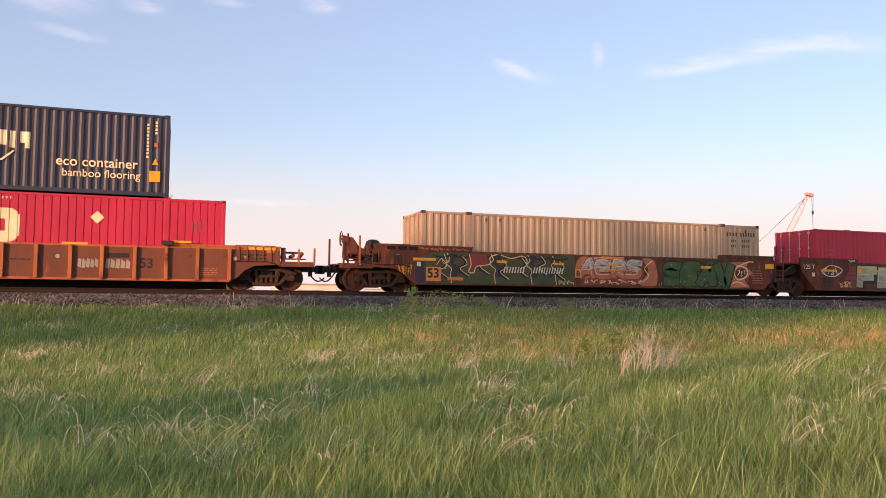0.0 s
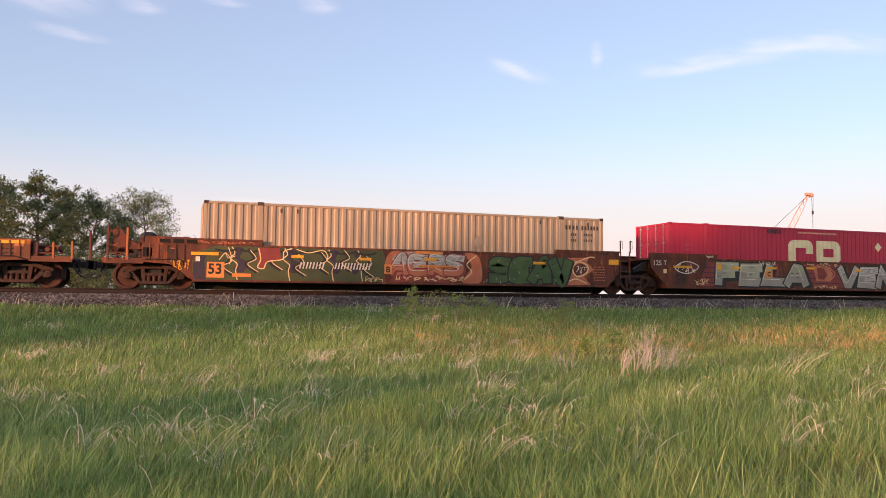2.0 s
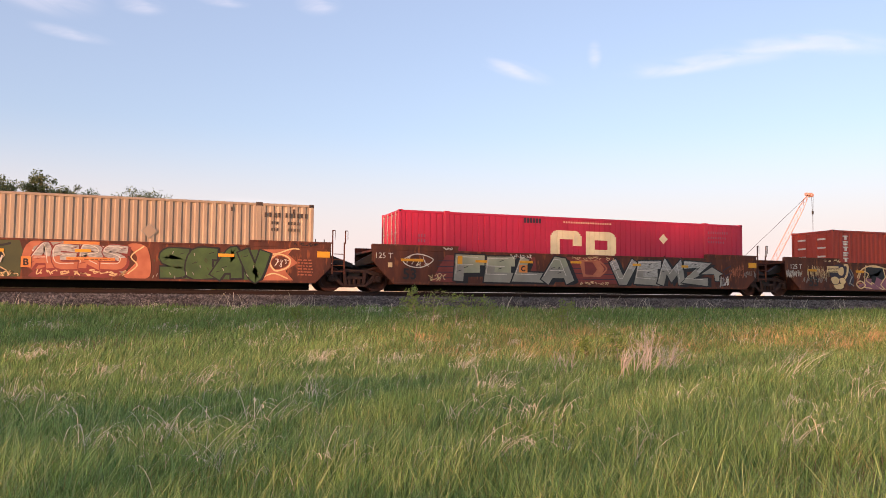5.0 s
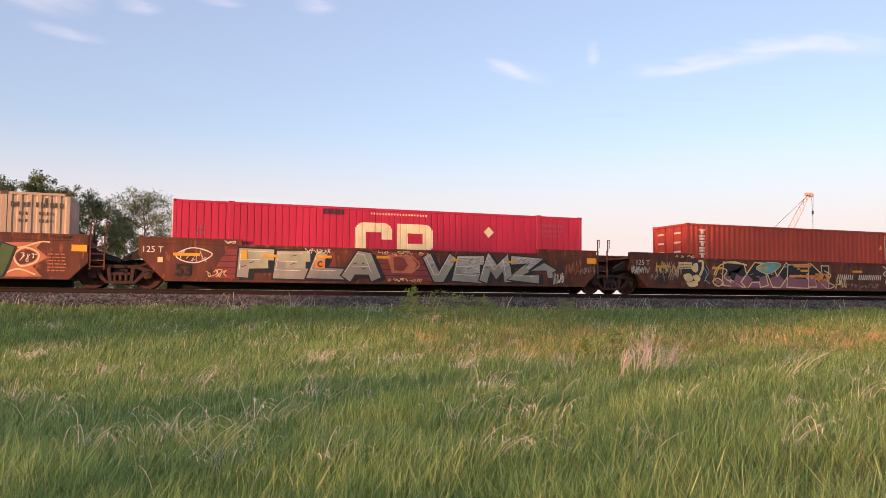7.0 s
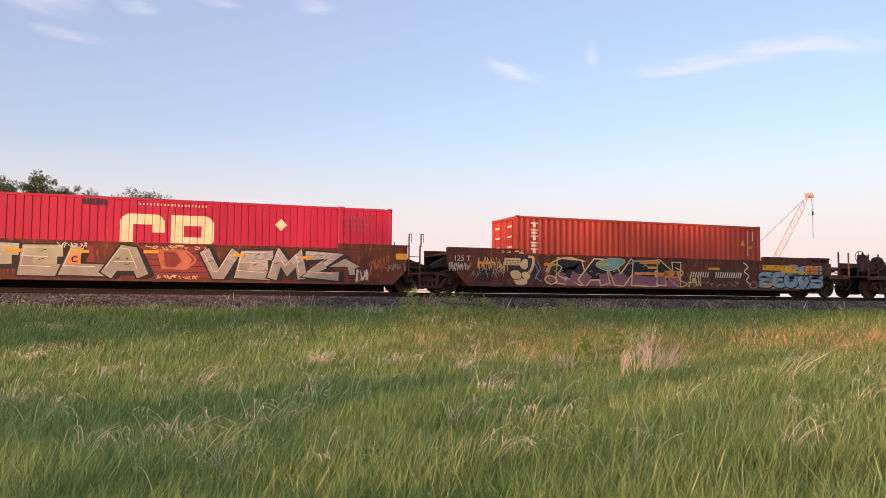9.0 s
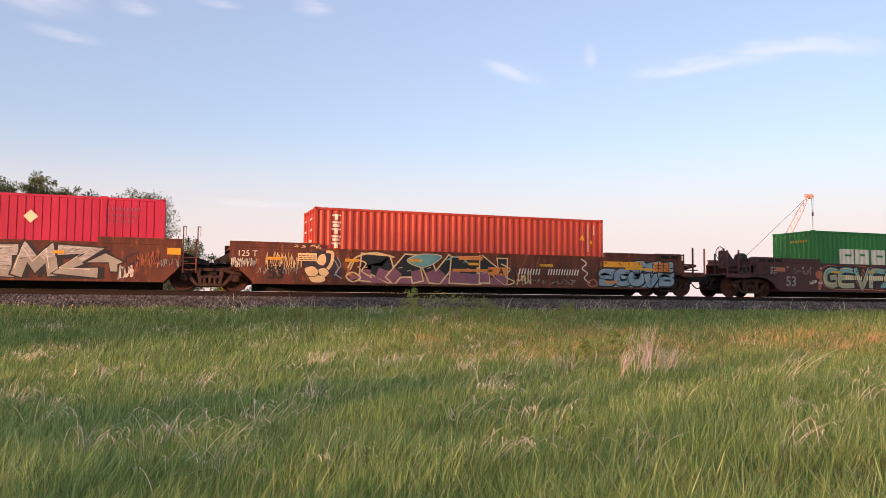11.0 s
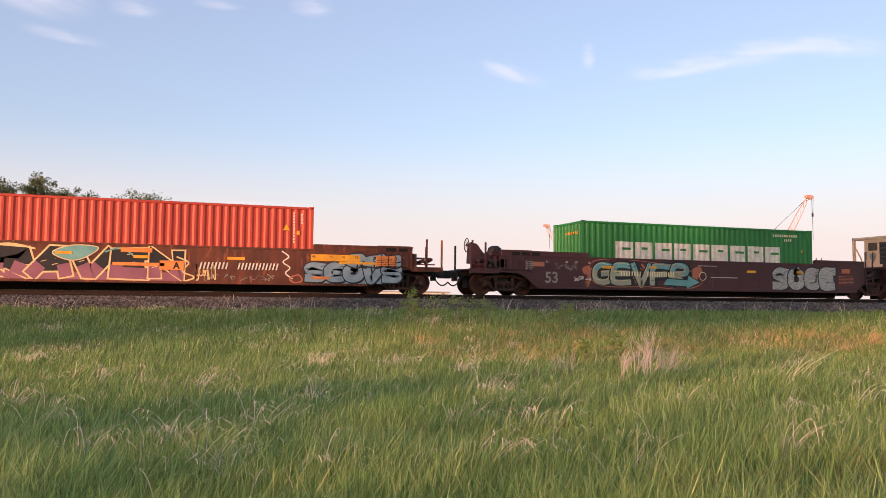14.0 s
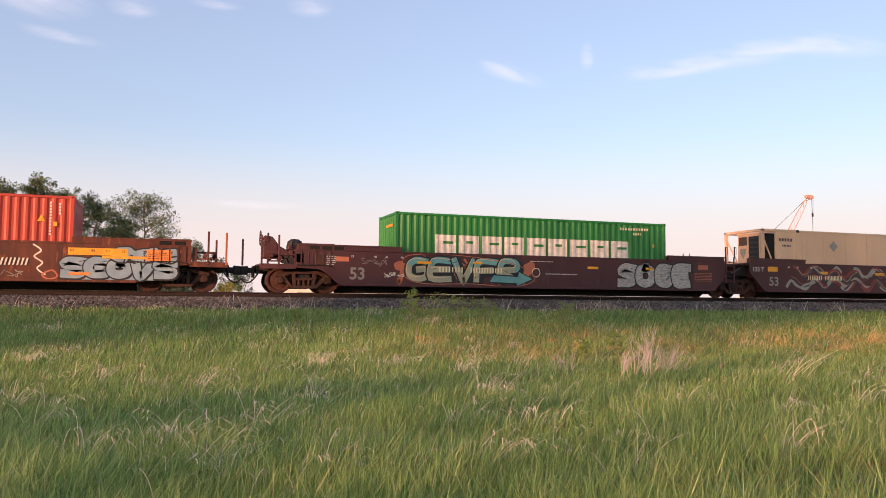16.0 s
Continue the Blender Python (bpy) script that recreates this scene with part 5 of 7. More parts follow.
for x, z1, m in ((66.53, 2.12, M_BROWN), (67.14, 2.1, M_ORANGE), (66.85, 1.9, M_BROWN), (67.7, 1.9, M_DARK)):
    post(wd, xd, x, 0.95, z1, m, NEAR + 0.03 if x != 66.85 else -0.4)
for par, xm, u in ((wb, xb, 25.42), (wc, xc, 44.78), (we, xe, 87.95)):
    for x in (u + 0.60, u + 1.08):
        s = Shape().box(x - xm - 0.02, x - xm + 0.02, NEAR - 0.03, NEAR + 0.01, 1.75, 2.24)
        s.box(x - xm - 0.02, x - xm + 0.1, NEAR - 0.02, NEAR, 2.22, 2.25)
        s.box(x - xm + 0.085, x - xm + 0.1, NEAR - 0.02, NEAR, 1.9, 2.24)
        part("grab_iron", s, M_BROWN if par is not we else M_MAROON, par)
    for x in (u + 0.45, u + 0.8):
        part("far_grab_iron", Shape().box(x - xm - 0.015, x - xm + 0.015, 1.3, 1.33, 1.6, 2.1), M_DARK, par)

# ---- lettering and emblems on the containers ----
def on(xm, rects):
    return [(a - xm, b - xm, c, d) for a, b, c, d in rects]


def emblem(e, xm, wave, x0, z0, k=1.0):
    """A cream arch and a cream closed ring, each with thick bars."""
    w, h, t, b, rad = 1.45 * k, 1.75 * k, 0.42 * k, 0.36 * k, 0.34 * k
    x2 = x0 + w + 0.2 * k
    n = 24
    rects = []
    for i in range(n):
        u0, u1 = w * i / n, w * (i + 1) / n
        u = (u0 + u1) / 2

        def cut(d):
            return rad - math.sqrt(max(rad * rad - (rad - d) ** 2, 0)) if d < rad else 0.0

        both, far = cut(min(u, w - u)), cut(w - u)
        lo, hi = z0 + both, z0 + h - both
        if u < t:
            rects.append((x0 + u0, x0 + u1, lo, hi))
        elif u < w - t:
            rects += [(x0 + u0, x0 + u1, z0 + h - b, hi), (x0 + u0, x0 + u1, lo, z0 + b)]
        else:
            rects += [(x0 + u0, x0 + u1, z0 + h - t * 1.5, hi), (x0 + u0, x0 + u1, lo, z0 + t * 1.3)]
        foot = z0 + h * 0.36
        if u < t:
            rects.append((x2 + u0, x2 + u1, z0, z0 + h))
        elif u < w - t:
            rects += [(x2 + u0, x2 + u1, z0 + h - b, z0 + h - far), (x2 + u0, x2 + u1, foot + far, foot + b)]
        else:
            rects.append((x2 + u0, x2 + u1, foot + far, z0 + h - far))
    painted(e, wave, rects, M_LOGO, "emblem", "cream emblem of an arch and a ring")


sh_red = ((c_red, x_red, 28.61), (c_red0, x_red0, -14.31))
for e, xm, x0 in sh_red:
    emblem(e, xm, W_GROOVE, x0 + 6.5 - xm, 0.58)
    diamond(e, x0 + 11.95 - xm, 2.13, 0.22, W_GROOVE)
    FACE = -HW - 0.004
    marks = [(0.8, 1.15, 1.85, 1.97, 3), (0.8, 1.15, 1.65, 1.77, 3), (7.1, 9.4, 2.64, 2.71, 20)]
    if e is c_red:
        marks += [(14.3, 15.4, 2.44, 2.55, 9), (14.3, 15.3, 2.22, 2.31, 8), (14.3, 15.2, 2.03, 2.12, 7)]
    else:
        marks += [(15.0, 15.4, 1.95, 2.09, 3), (15.0, 15.4, 1.75, 1.89, 3)]
    for u0, u1, v0, v1, n in marks:
        tagged(part("stencil", bars(x0 + u0 - xm, v0, u1 - u0, v1 - v0, n, -HW - 0.003, 0.6), M_PINK if n != 20 else M_LOGO, e, "pale stencil bars"), kind="stuff")
    tagged(part("stencil", bars(x0 + 5.3 - xm, 2.58, 0.8, 0.2, 6, -HW - 0.003, 0.3), M_PLUM, e, "dark stencil bars"), kind="stuff")

# navy container: eco container, bamboo flooring, name blocks and hazard marks
e, xm = c_navy, x_navy
FACE = -HW - 0.004
part("lettering", text_mesh("eco container", 0.45, -3.71 - xm, -HW - 0.002, 0.94, 0.006, space=1.02), M_LOGO, e, "white lettering eco container")
part("lettering", text_mesh("bamboo flooring", 0.37, -3.52 - xm, -HW - 0.002, 0.58, 0.002), M_LOGO, e, "white lettering bamboo flooring")
painted(e, W_ISO, on(xm, [(-8.3, -7.55, 1.5, 2.0), (-7.4, -6.65, 1.5, 2.0), (-6.5, -5.75, 1.5, 2.0), (-5.6, -5.2, 1.5, 2.0), (-5.1, -4.95, 1.42, 1.98), (-4.8, -4.65, 1.6, 1.98), (-4.65, -4.5, 1.42, 1.98)]), M_LOGO, "name_block", "white plain blocks of a name")
part("stripe", Shape().prism([(-5.4 - xm, 0.98), (-5.3 - xm, 0.98), (-4.95 - xm, 1.3), (-5.0 - xm, 1.33)], -HW - 0.006, -HW + 0.002), M_LOGO, e)
for k in range(11):
    part("stencil", Shape().box(-0.87 - xm, -0.80 - xm, -HW - 0.005, -HW - 0.001, 1.35 + k * 0.125, 1.43 + k * 0.125), M_LOGO, e) if k < 10 else None
for k in range(4):
    part("stencil", Shape().box(-0.60 - xm, -0.53 - xm, -HW - 0.005, -HW - 0.001, 2.2 + k * 0.125, 2.28 + k * 0.125), M_LOGO, e)
part("warning_label", Shape().box(-0.76 - xm, -0.40 - xm, -HW - 0.005, -HW - 0.001, 0.52, 0.90), M_YELLOWP, e, "yellow warning label")
part("warning_label", Shape().prism([(-0.68 - xm, 1.12), (-0.46 - xm, 1.12), (-0.57 - xm, 1.34)], -HW - 0.005, -HW - 0.001), M_YELLOWP, e, "yellow warning triangle")
part("warning_label", Shape().box(-0.62 - xm, -0.5 - xm, -HW - 0.005, -HW - 0.001, 1.75, 1.9), M_SALMON, e, "orange warning label")

# beige container
e, xm = c_grey, x_grey
tagged(part("stencil", bars(23.55 - xm, 2.38, 0.65, 0.17, 4, -HW - 0.003, 0.52), M_CASTING, e, "dark stencil bars"), kind="stuff")
tagged(part("stencil", bars(24.3 - xm, 2.38, 0.85, 0.17, 6, -HW - 0.003, 0.52), M_CASTING, e, "dark stencil bars"), kind="stuff")
for v in (2.12, 1.88):
    tagged(part("stencil", bars(23.8 - xm, v, 0.3, 0.11, 3, -HW - 0.003, 0.55), M_CASTING, e), kind="stuff")
    tagged(part("stencil", bars(24.4 - xm, v, 0.45, 0.11, 4, -HW - 0.003, 0.55), M_CASTING, e), kind="stuff")
s = Shape()
cx = 19.65 - xm
ribbon(s, [(cx - 0.26, 1.72), (cx, 1.46), (cx + 0.26, 1.72), (cx, 1.98)], 0.035, -HW - 0.004, True)
part("placard", s, M_GREYG, e, "grey diamond-shaped placard holder")
diamond(e, cx, 1.72, 0.235, W_PLAIN, M_C_GREY)
for x in (11.9, 12.5, 22.4, 24.6):
    part("tie_ring", Shape().box(x - xm - 0.03, x - xm + 0.03, -HW - 0.012, -HW + 0.01, 2.55, 2.7), M_CASTING, e)

# orange-red container: upright column of white blocks, hazard marks
e, xm = c_tri, x_tri
for k in range(6):
    z = 2.44 - k * 0.265
    rects = [(50.62, 50.98, z + 0.14, z + 0.20), (50.74, 50.86, z, z + 0.14)] if k % 2 == 0 else [(50.66, 50.94, z, z + 0.09), (50.62, 50.98, z + 0.13, z + 0.2)]
    painted(e, W_ISO, on(xm, rects), M_WHITEP, "name_block", "white plain blocks of a name")
part("warning_label", Shape().prism([(61.05 - xm, 2.0), (61.3 - xm, 2.0), (61.18 - xm, 2.24)], -HW - 0.005, -HW - 0.001), M_YELLOWP, e, "yellow warning triangle")
part("warning_label", Shape().box(61.55 - xm, 61.66 - xm, -HW - 0.005, -HW - 0.001, 1.85, 2.0), M_YELLOWP, e, "yellow warning label")
for k in range(11):
    part("stencil", Shape().box(61.42 - xm, 61.48 - xm, -HW - 0.005, -HW - 0.001, 1.55 + k * 0.105, 1.62 + k * 0.105), M_WHITEP, e)
for k in range(4):
    part("stencil", Shape().box(61.7 - xm, 61.76 - xm, -HW - 0.005, -HW - 0.001, 2.25 + k * 0.105, 2.32 + k * 0.105), M_WHITEP, e)
for y in (-0.9, 0.35):
    s = Shape()
    for q in range(3):
        s.box(-6.095 - 0.03, -6.095 - 0.022, y, y + 0.5, 1.6 + q * 0.42, 1.68 + q * 0.42)
    tagged(part("stencil", s, M_WHITEP, e, "white stencil bars on the door"), kind="stuff")

# green container: nine white blocks with slots
e, xm = c_evg, x_evg
for k in range(9):
    a = 75.02 + k * 0.982
    b = a + 0.86
    z0, z1 = 1.05, 2.06
    slot = 0.66 + 0.03 * (k % 2)
    rects = [(a, a + 0.32, z0, z1), (b - (0.24 if k % 2 else 0.1), b, z0, z1), (a + 0.32, b - (0.24 if k % 2 else 0.1), z0 + slot + 0.1, z1), (a + 0.32, b - (0.24 if k % 2 else 0.1), z0, z0 + slot)]
    painted(e, W_ISO, on(xm, rects), M_WHITEP, "name_block", "white plain block of a name")
tagged(part("stencil", bars(83.3 - xm, 2.54, 1.45, 0.11, 11, -HW - 0.003, 0.4), M_LOGO, e, "pale stencil bars"), kind="stuff")
tagged(part("stencil", bars(83.95 - xm, 2.34, 0.45, 0.11, 4, -HW - 0.003, 0.4), M_LOGO, e), kind="stuff")
part("warning_label", Shape().box(84.92 - xm, 85.0 - xm, -HW - 0.005, -HW - 0.001, 1.85, 1.98), M_YELLOWP, e, "yellow warning label")
s = Shape()
for k in range(7):
    s.box(-6.108, -6.102, -0.95 + k * 0.16, -0.86 + k * 0.16, 2.35, 2.46)
tagged(part("stencil", s, M_YELLOWP, e, "yellow stencil bars on the end"), kind="stuff")

# cream container: stencil and diamond, machinery frame at its end
e, xm = c_crm, x_crm
diamond(e, 94.95 - xm, 2.2, 0.26, W_ISO, M_GREYG)
nose = 90.78 - xm
a = 92.75 - xm
part("machine_panel", Shape().box(nose + 0.78, a, -HW + 0.03, HW - 0.03, 0.3, 2.86), M_C_CREAM, e, "cream machinery panel", 0.02)
f = Shape()
for y in (-HW + 0.06, HW - 0.06):
    f.box(nose, nose + 0.14, y - 0.06, y + 0.06, 0.0, 2.9)
    f.box(nose, a, y - 0.05, y + 0.05, 2.78, 2.9)
    f.box(nose, a, y - 0.05, y + 0.05, 0.0, 0.16)
f.box(nose, nose + 0.12, -HW, HW, 2.78, 2.9)
f.box(nose, nose + 0.12, -HW, HW, 1.28, 1.42)
part("machine_frame", f, M_C_CREAM, e, "open cream steel frame", 0.012)
part("diagonal_brace", Shape().tube((nose + 0.1, -HW + 0.06, 2.5), (nose + 0.75, -HW + 0.06, 1.1), 0.035, 0.035, 8), M_C_CREAM, e)
part("diagonal_brace", Shape().tube((nose + 0.1, HW - 0.06, 2.5), (nose + 0.6, HW - 0.3, 1.3), 0.035, 0.035, 8), M_C_CREAM, e)
g = part("cooling_unit", Shape().box(nose + 0.16, nose + 0.8, -0.95, 0.55, 1.42, 2.74), M_C_CREAM, e, "boxed cooling unit", 0.02)
part("louvre", Shape().box(nose + 0.13, nose + 0.17, -0.88, -0.25, 1.5, 2.6), M_BLACKP, g, "black louvred grille")
for k in range(5):
    part("slat", Shape().box(nose + 0.11, nose + 0.14, -0.88, -0.25, 1.62 + k * 0.22, 1.67 + k * 0.22), M_CASTING, g)
part("vent", Shape().box(nose + 0.13, nose + 0.17, -0.1, 0.42, 2.2, 2.6), M_CASTING, g, "grey vent")
part("unit_emblem", Shape().prism([(0, 0), (0.2, 0.3), (0.2, 0.5), (-0.2, 0.5), (-0.2, 0.3)], -0.003, 0.003).mesh("unit_emblem"), M_GREYG, g).matrix_basis = pose(nose + 0.15, 0.16, 1.55, 0, 0, 90)
# solid block; the recess's shade is put into its black colour
part("fan_recess", Shape().box(nose + 0.3, nose + 0.77, -HW + 0.1, -0.97, 1.4, 2.7), M_VOID, e, "fan housing recess, its shade a solid black block")
tagged(part("stencil", bars(91.75 - xm, 2.35, 0.8, 0.14, 9, -HW + 0.026, 0.4), M_PLUM, e, "dark stencil bars"), kind="stuff")
tagged(part("stencil", bars(91.95 - xm, 2.1, 0.5, 0.1, 6, -HW + 0.026, 0.4), M_PLUM, e), kind="stuff")

# ---- stones, grass and plants ----
rng = np.random.default_rng(5)


def ballast_stones(n):
    """Angular crushed stones on the near shoulder of the bed."""
    base = np.array([(1, 0, 0), (-1, 0, 0), (0, 1, 0), (0, -1, 0), (0, 0, 1), (0, 0, -1)], float)
    tris = np.array([(0, 2, 4), (2, 1, 4), (1, 3, 4), (3, 0, 4), (2, 0, 5), (1, 2, 5), (3, 1, 5), (0, 3, 5)])
    x = rng.uniform(-9, 42, n)
    u = rng.uniform(0, 1, n) ** 0.8
    y = TRACK_Y - 3.75 + 2.6 * u
    z = np.interp(y, [TRACK_Y - 3.75, TRACK_Y - 1.75, TRACK_Y - 1.1], [1.04, 1.515, 1.535]) + rng.uniform(-0.005, 0.03, n)
    size = rng.uniform(0.022, 0.055, n)[:, None, None]
    v = base[None] * rng.uniform(0.55, 1.2, (n, 6, 1)) + rng.uniform(-0.3, 0.3, (n, 6, 3))
    a = rng.uniform(0, 6.28, n)
    ca, sa_ = np.cos(a)[:, None], np.sin(a)[:, None]
    vx, vy = v[..., 0] * ca - v[..., 1] * sa_, v[..., 0] * sa_ + v[..., 1] * ca
    v = np.stack([vx, vy, v[..., 2] * 0.8], -1) * size + np.stack([x, y, z], -1)[:, None]
    f = tris[None] + (np.arange(n) * 6)[:, None, None]
    me = grid_mesh("ballast_stones", v.reshape(-1, 3), f.reshape(-1, 3), M_STONE)
    tagged(new("ballast_stones", me), "grey crushed ballast stones beside the rail", "stones", kind="stuff")


ballast_stones(34000)


def blades(name, x, y, height, width, lean, material, label, category="grass", curl=0.25, parent=None, base=None, turn=None):
    """One mesh of many grass blades: each a bent strip of three triangles; lean is the way of the tip in metres."""
    n = len(x)
    z = ground_height(x, y) - 0.03 if base is None else base
    a = rng.uniform(-1.0, 1.0, n) if turn is None else turn
    wx, wy = np.cos(a) * width / 2, np.sin(a) * width / 2
    lx, ly = lean
    p = np.stack([x, y, z], -1)
    w = np.stack([wx, wy, np.zeros(n)], -1)
    mid = p + np.stack([lx * curl, ly * curl, height * 0.58], -1)
    tip = p + np.stack([lx, ly, height], -1)
    v = np.stack([p - w, p + w, mid - w * 0.75, mid + w * 0.75, tip], 1)
    f = np.array([(0, 1, 3), (0, 3, 2), (2, 3, 4)])[None] + (np.arange(n) * 5)[:, None, None]
    me = grid_mesh(name, v.reshape(-1, 3), f.reshape(-1, 3), material)
    ob = new(name, me)
    if parent is not None:
        ob.parent = parent
        return ob
    return tagged(ob, label, category, kind="stuff")


def wedge(n, r0, r1, power):
    """Places spread over the meadow, denser near the stand."""
    r = (r0 ** power + rng.uniform(0, 1, n) * (r1 ** power - r0 ** power)) ** (1 / power)
    a = np.radians(rng.uniform(-14, 52, n))
    x, y = r * np.sin(a), r * np.cos(a)
    return x, y, r


def value_noise(x, y, size, seed):
    """Smooth random values from 0 to 1 over the plan, with lumps of that size in metres."""
    u, v = x / size + 500, y / size + 500
    i, j = np.floor(u).astype(np.int64), np.floor(v).astype(np.int64)
    fu, fv = u - i, v - j
    fu, fv = fu * fu * (3 - 2 * fu), fv * fv * (3 - 2 * fv)

    def corner(a, b):
        q = np.sin(a * 127.1 + b * 311.7 + seed * 74.7) * 43758.5453
        return q - np.floor(q)

    top = corner(i, j + 1) * (1 - fu) + corner(i + 1, j + 1) * fu
    return (corner(i, j) * (1 - fu) + corner(i + 1, j) * fu) * (1 - fv) + top * fv


def patch(x, y, size, seed):
    """Two octaves of lumps."""
    return 0.6 * value_noise(x, y, size, seed) + 0.4 * value_noise(x, y, size * 0.37, seed + 5)


def bare(x, y):
    """How bare the meadow is: worn soil near the stand, brown weeds on the bank."""
    worn = np.clip(1.25 - np.hypot((x - 5.1) / 1.2, (y - 4.5) / 0.8), 0, 1)
    weeds = np.clip(1.2 - np.hypot((x + 1.7) / 1.9, (y - 20.0) / 1.3), 0, 1) * 0.55
    return np.maximum(worn, weeds)


M_GRASS_DEEP = mat("deep_green_grass", lin(112, 146, 66), lin(92, 128, 58), 0.4, 0.6, fine=3, island=0.35, trans=0.35)
M_GRASS_PALE = mat("pale_green_grass", lin(176, 192, 128), lin(156, 178, 108), 0.4, 0.55, fine=3, island=0.3, trans=0.4)
M_OLIVE_GRASS = mat("olive_grass_blades", lin(184, 172, 108), lin(160, 156, 92), 0.4, 0.7, fine=3, island=0.3, trans=0.35)
M_BROWN_GRASS = mat("brown_dead_grass", lin(150, 124, 100), lin(116, 96, 78), 0.7, 0.85, fine=4, island=0.35, trans=0.2)


def meadow():
    x, y, r = wedge(640000, 3.0, 43, 0.85)
    keep = (y < TRACK_Y - 3.25 - 0.9 * patch(x, y, 1.1, 1) ** 2) & (rng.uniform(0, 1, len(x)) > 0.75 * bare(x, y))
    x, y, r = x[keep], y[keep], r[keep]
    n = len(x)
    lush = patch(x, y, 1.6, 2) * 0.6 + patch(x, y, 0.45, 3) * 0.4
    h = (0.10 + 0.19 * rng.uniform(0, 1, n) ** 1.4) * (0.6 + 0.8 * lush) * np.interp(y, [4, 7, 10, 14, 24, 27], [1.75, 1.45, 1.1, 0.95, 0.9, 0.9])
    w = np.interp(r, [3, 8, 16, 40], [0.009, 0.0105, 0.0145, 0.024]) * rng.uniform(0.5, 1.4, n)
    lean = (h * rng.normal(0.10, 0.27, n), h * rng.normal(0.0, 0.27, n))
    kind = rng.uniform(0, 1, n)
    # right bank: more dry blades, which also carry its warm sunlight as colour
    sunny_dry = np.clip((x - 3) / 6, 0, 1) * np.interp(y, [14, 17, 19, 22, 24], [0.0, 0.25, 0.5, 0.42, 0.1])
    olive = kind < np.clip(0.34 * patch(x, y, 1.3, 7) - 0.08 + sunny_dry * (0.4 + 0.9 * patch(x, y, 0.8, 8)), 0.02, 0.75)
    brown = (kind > 0.2) & (rng.uniform(0, 1, n) < 0.04 + 0.5 * bare(x, y) + 0.16 * np.clip(patch(x, y, 1.0, 9) - 0.55, 0, 1))
    deep = kind > np.interp(y, [10, 20, 24.0, 27], [0.76, 0.76, 0.62, 0.45]) - 0.25 * (patch(x, y, 0.7, 10) - 0.5)
    # whole blades in a paler green stand in for light on the tips
    pale = (kind > 0.45) & (kind < 0.45 + 0.16 * lush)
    sets = ((M_OLIVE_GRASS, olive, "olive_grass", "yellowish olive grass turning dry", 0.85), (M_BROWN_GRASS, brown & ~olive, "dead_grass", "brown dead grass low between green blades", 0.7),
            (M_GRASS_DEEP, deep & ~olive & ~brown, "dark_grass", "darker green grass between the fresh blades", 0.95), (M_GRASS_PALE, pale & ~olive & ~brown & ~deep, "pale_grass", "pale green grass blades, lit tips put into their colour", 1.12),
            (M_GRASS, ~olive & ~brown & ~deep & ~pale, "meadow_grass", "fresh green meadow grass leaning in the wind", 1.0))
    for m, sel, name, label, k in sets:
        blades(name, x[sel], y[sel], h[sel] * k, w[sel], (lean[0][sel], lean[1][sel]), m, label)


meadow()


def outer_meadow():
    """Looser grass round and behind the stand, on both sides of the view."""
    n = 240000
    x, y = rng.uniform(-45, 75, n), rng.uniform(-18, 26.3, n)
    a = np.degrees(np.arctan2(x, y))
    keep = ((a < -13.5) | (a > 51.5) | (np.hypot(x, y) < 3.2)) & (np.hypot(x, y) > 0.5)
    x, y = x[keep], y[keep]
    h = rng.uniform(0.18, 0.42, len(x)) * np.where(np.hypot(x, y) < 2, 0.5, 1.0) * (0.7 + 0.6 * patch(x, y, 1.6, 2))
    blades("surrounding_grass", x, y, h, np.full(len(x), 0.04), (h * rng.normal(0.1, 0.22, len(x)), h * rng.normal(0, 0.2, len(x))), M_GRASS, "green meadow grass all round the place")


outer_meadow()


def far_meadow():
    """Rough grass on the plain behind the track."""
    n = 26000
    x = rng.uniform(-40, 90, n)
    y = rng.uniform(36, 75, n)
    h = rng.uniform(0.3, 0.7, n)
    blades("rough_grass", x, y, h, np.full(n, 0.06), (h * 0.3, h * 0.0), M_OLIVE_GRASS, "rough olive grass on the plain behind the track")


far_meadow()


def straw():
    """Single thin dry stalks all over the meadow, leaning with the wind."""
    x, y, r = wedge(6500, 5, 40, 0.9)
    keep = (y < TRACK_Y - 3.4) & (patch(x, y, 1.2, 14) + rng.uniform(-0.25, 0.25, len(x)) > 0.58)
    x, y, r = x[keep], y[keep], r[keep]
    h = rng.uniform(0.22, 0.5, len(x))
    w = np.interp(r, [3, 8, 16, 40], [0.0035, 0.0045, 0.008, 0.015])
    blades("dry_stalks", x, y, h, w, (h * rng.normal(0.45, 0.35, len(x)), h * rng.normal(0, 0.25, len(x))), M_STRAW, "scattered straw-coloured dry stalks in the meadow")
    n = 260
    x, y, r = wedge(n, 5.5, 20, 1.4)
    h = rng.uniform(0.45, 0.8, n)
    blades("long_stalks", x, y, h, 0.0036 * (1 + r / 9), (h * rng.normal(0.62, 0.25, n), h * rng.normal(0, 0.25, n)), M_GRASS_PALE, "long pale green stalks leaning over the meadow", curl=0.5)


straw()


def strip(s, pts, w, turn=0.0):
    """A thin flat stem along the points, w wide at its foot."""
    off = Vector((math.cos(turn) * w / 2, math.sin(turn) * w / 2, 0))
    n0, k = len(s.v), len(pts) - 1
    for i, q in enumerate(pts):
        t = 1 - 0.45 * i / k
        s.v += [tuple(q - off * t), tuple(q + off * t)]
    s.f += [(n0 + 2 * i, n0 + 2 * i + 1, n0 + 2 * i + 3, n0 + 2 * i + 2) for i in range(k)]


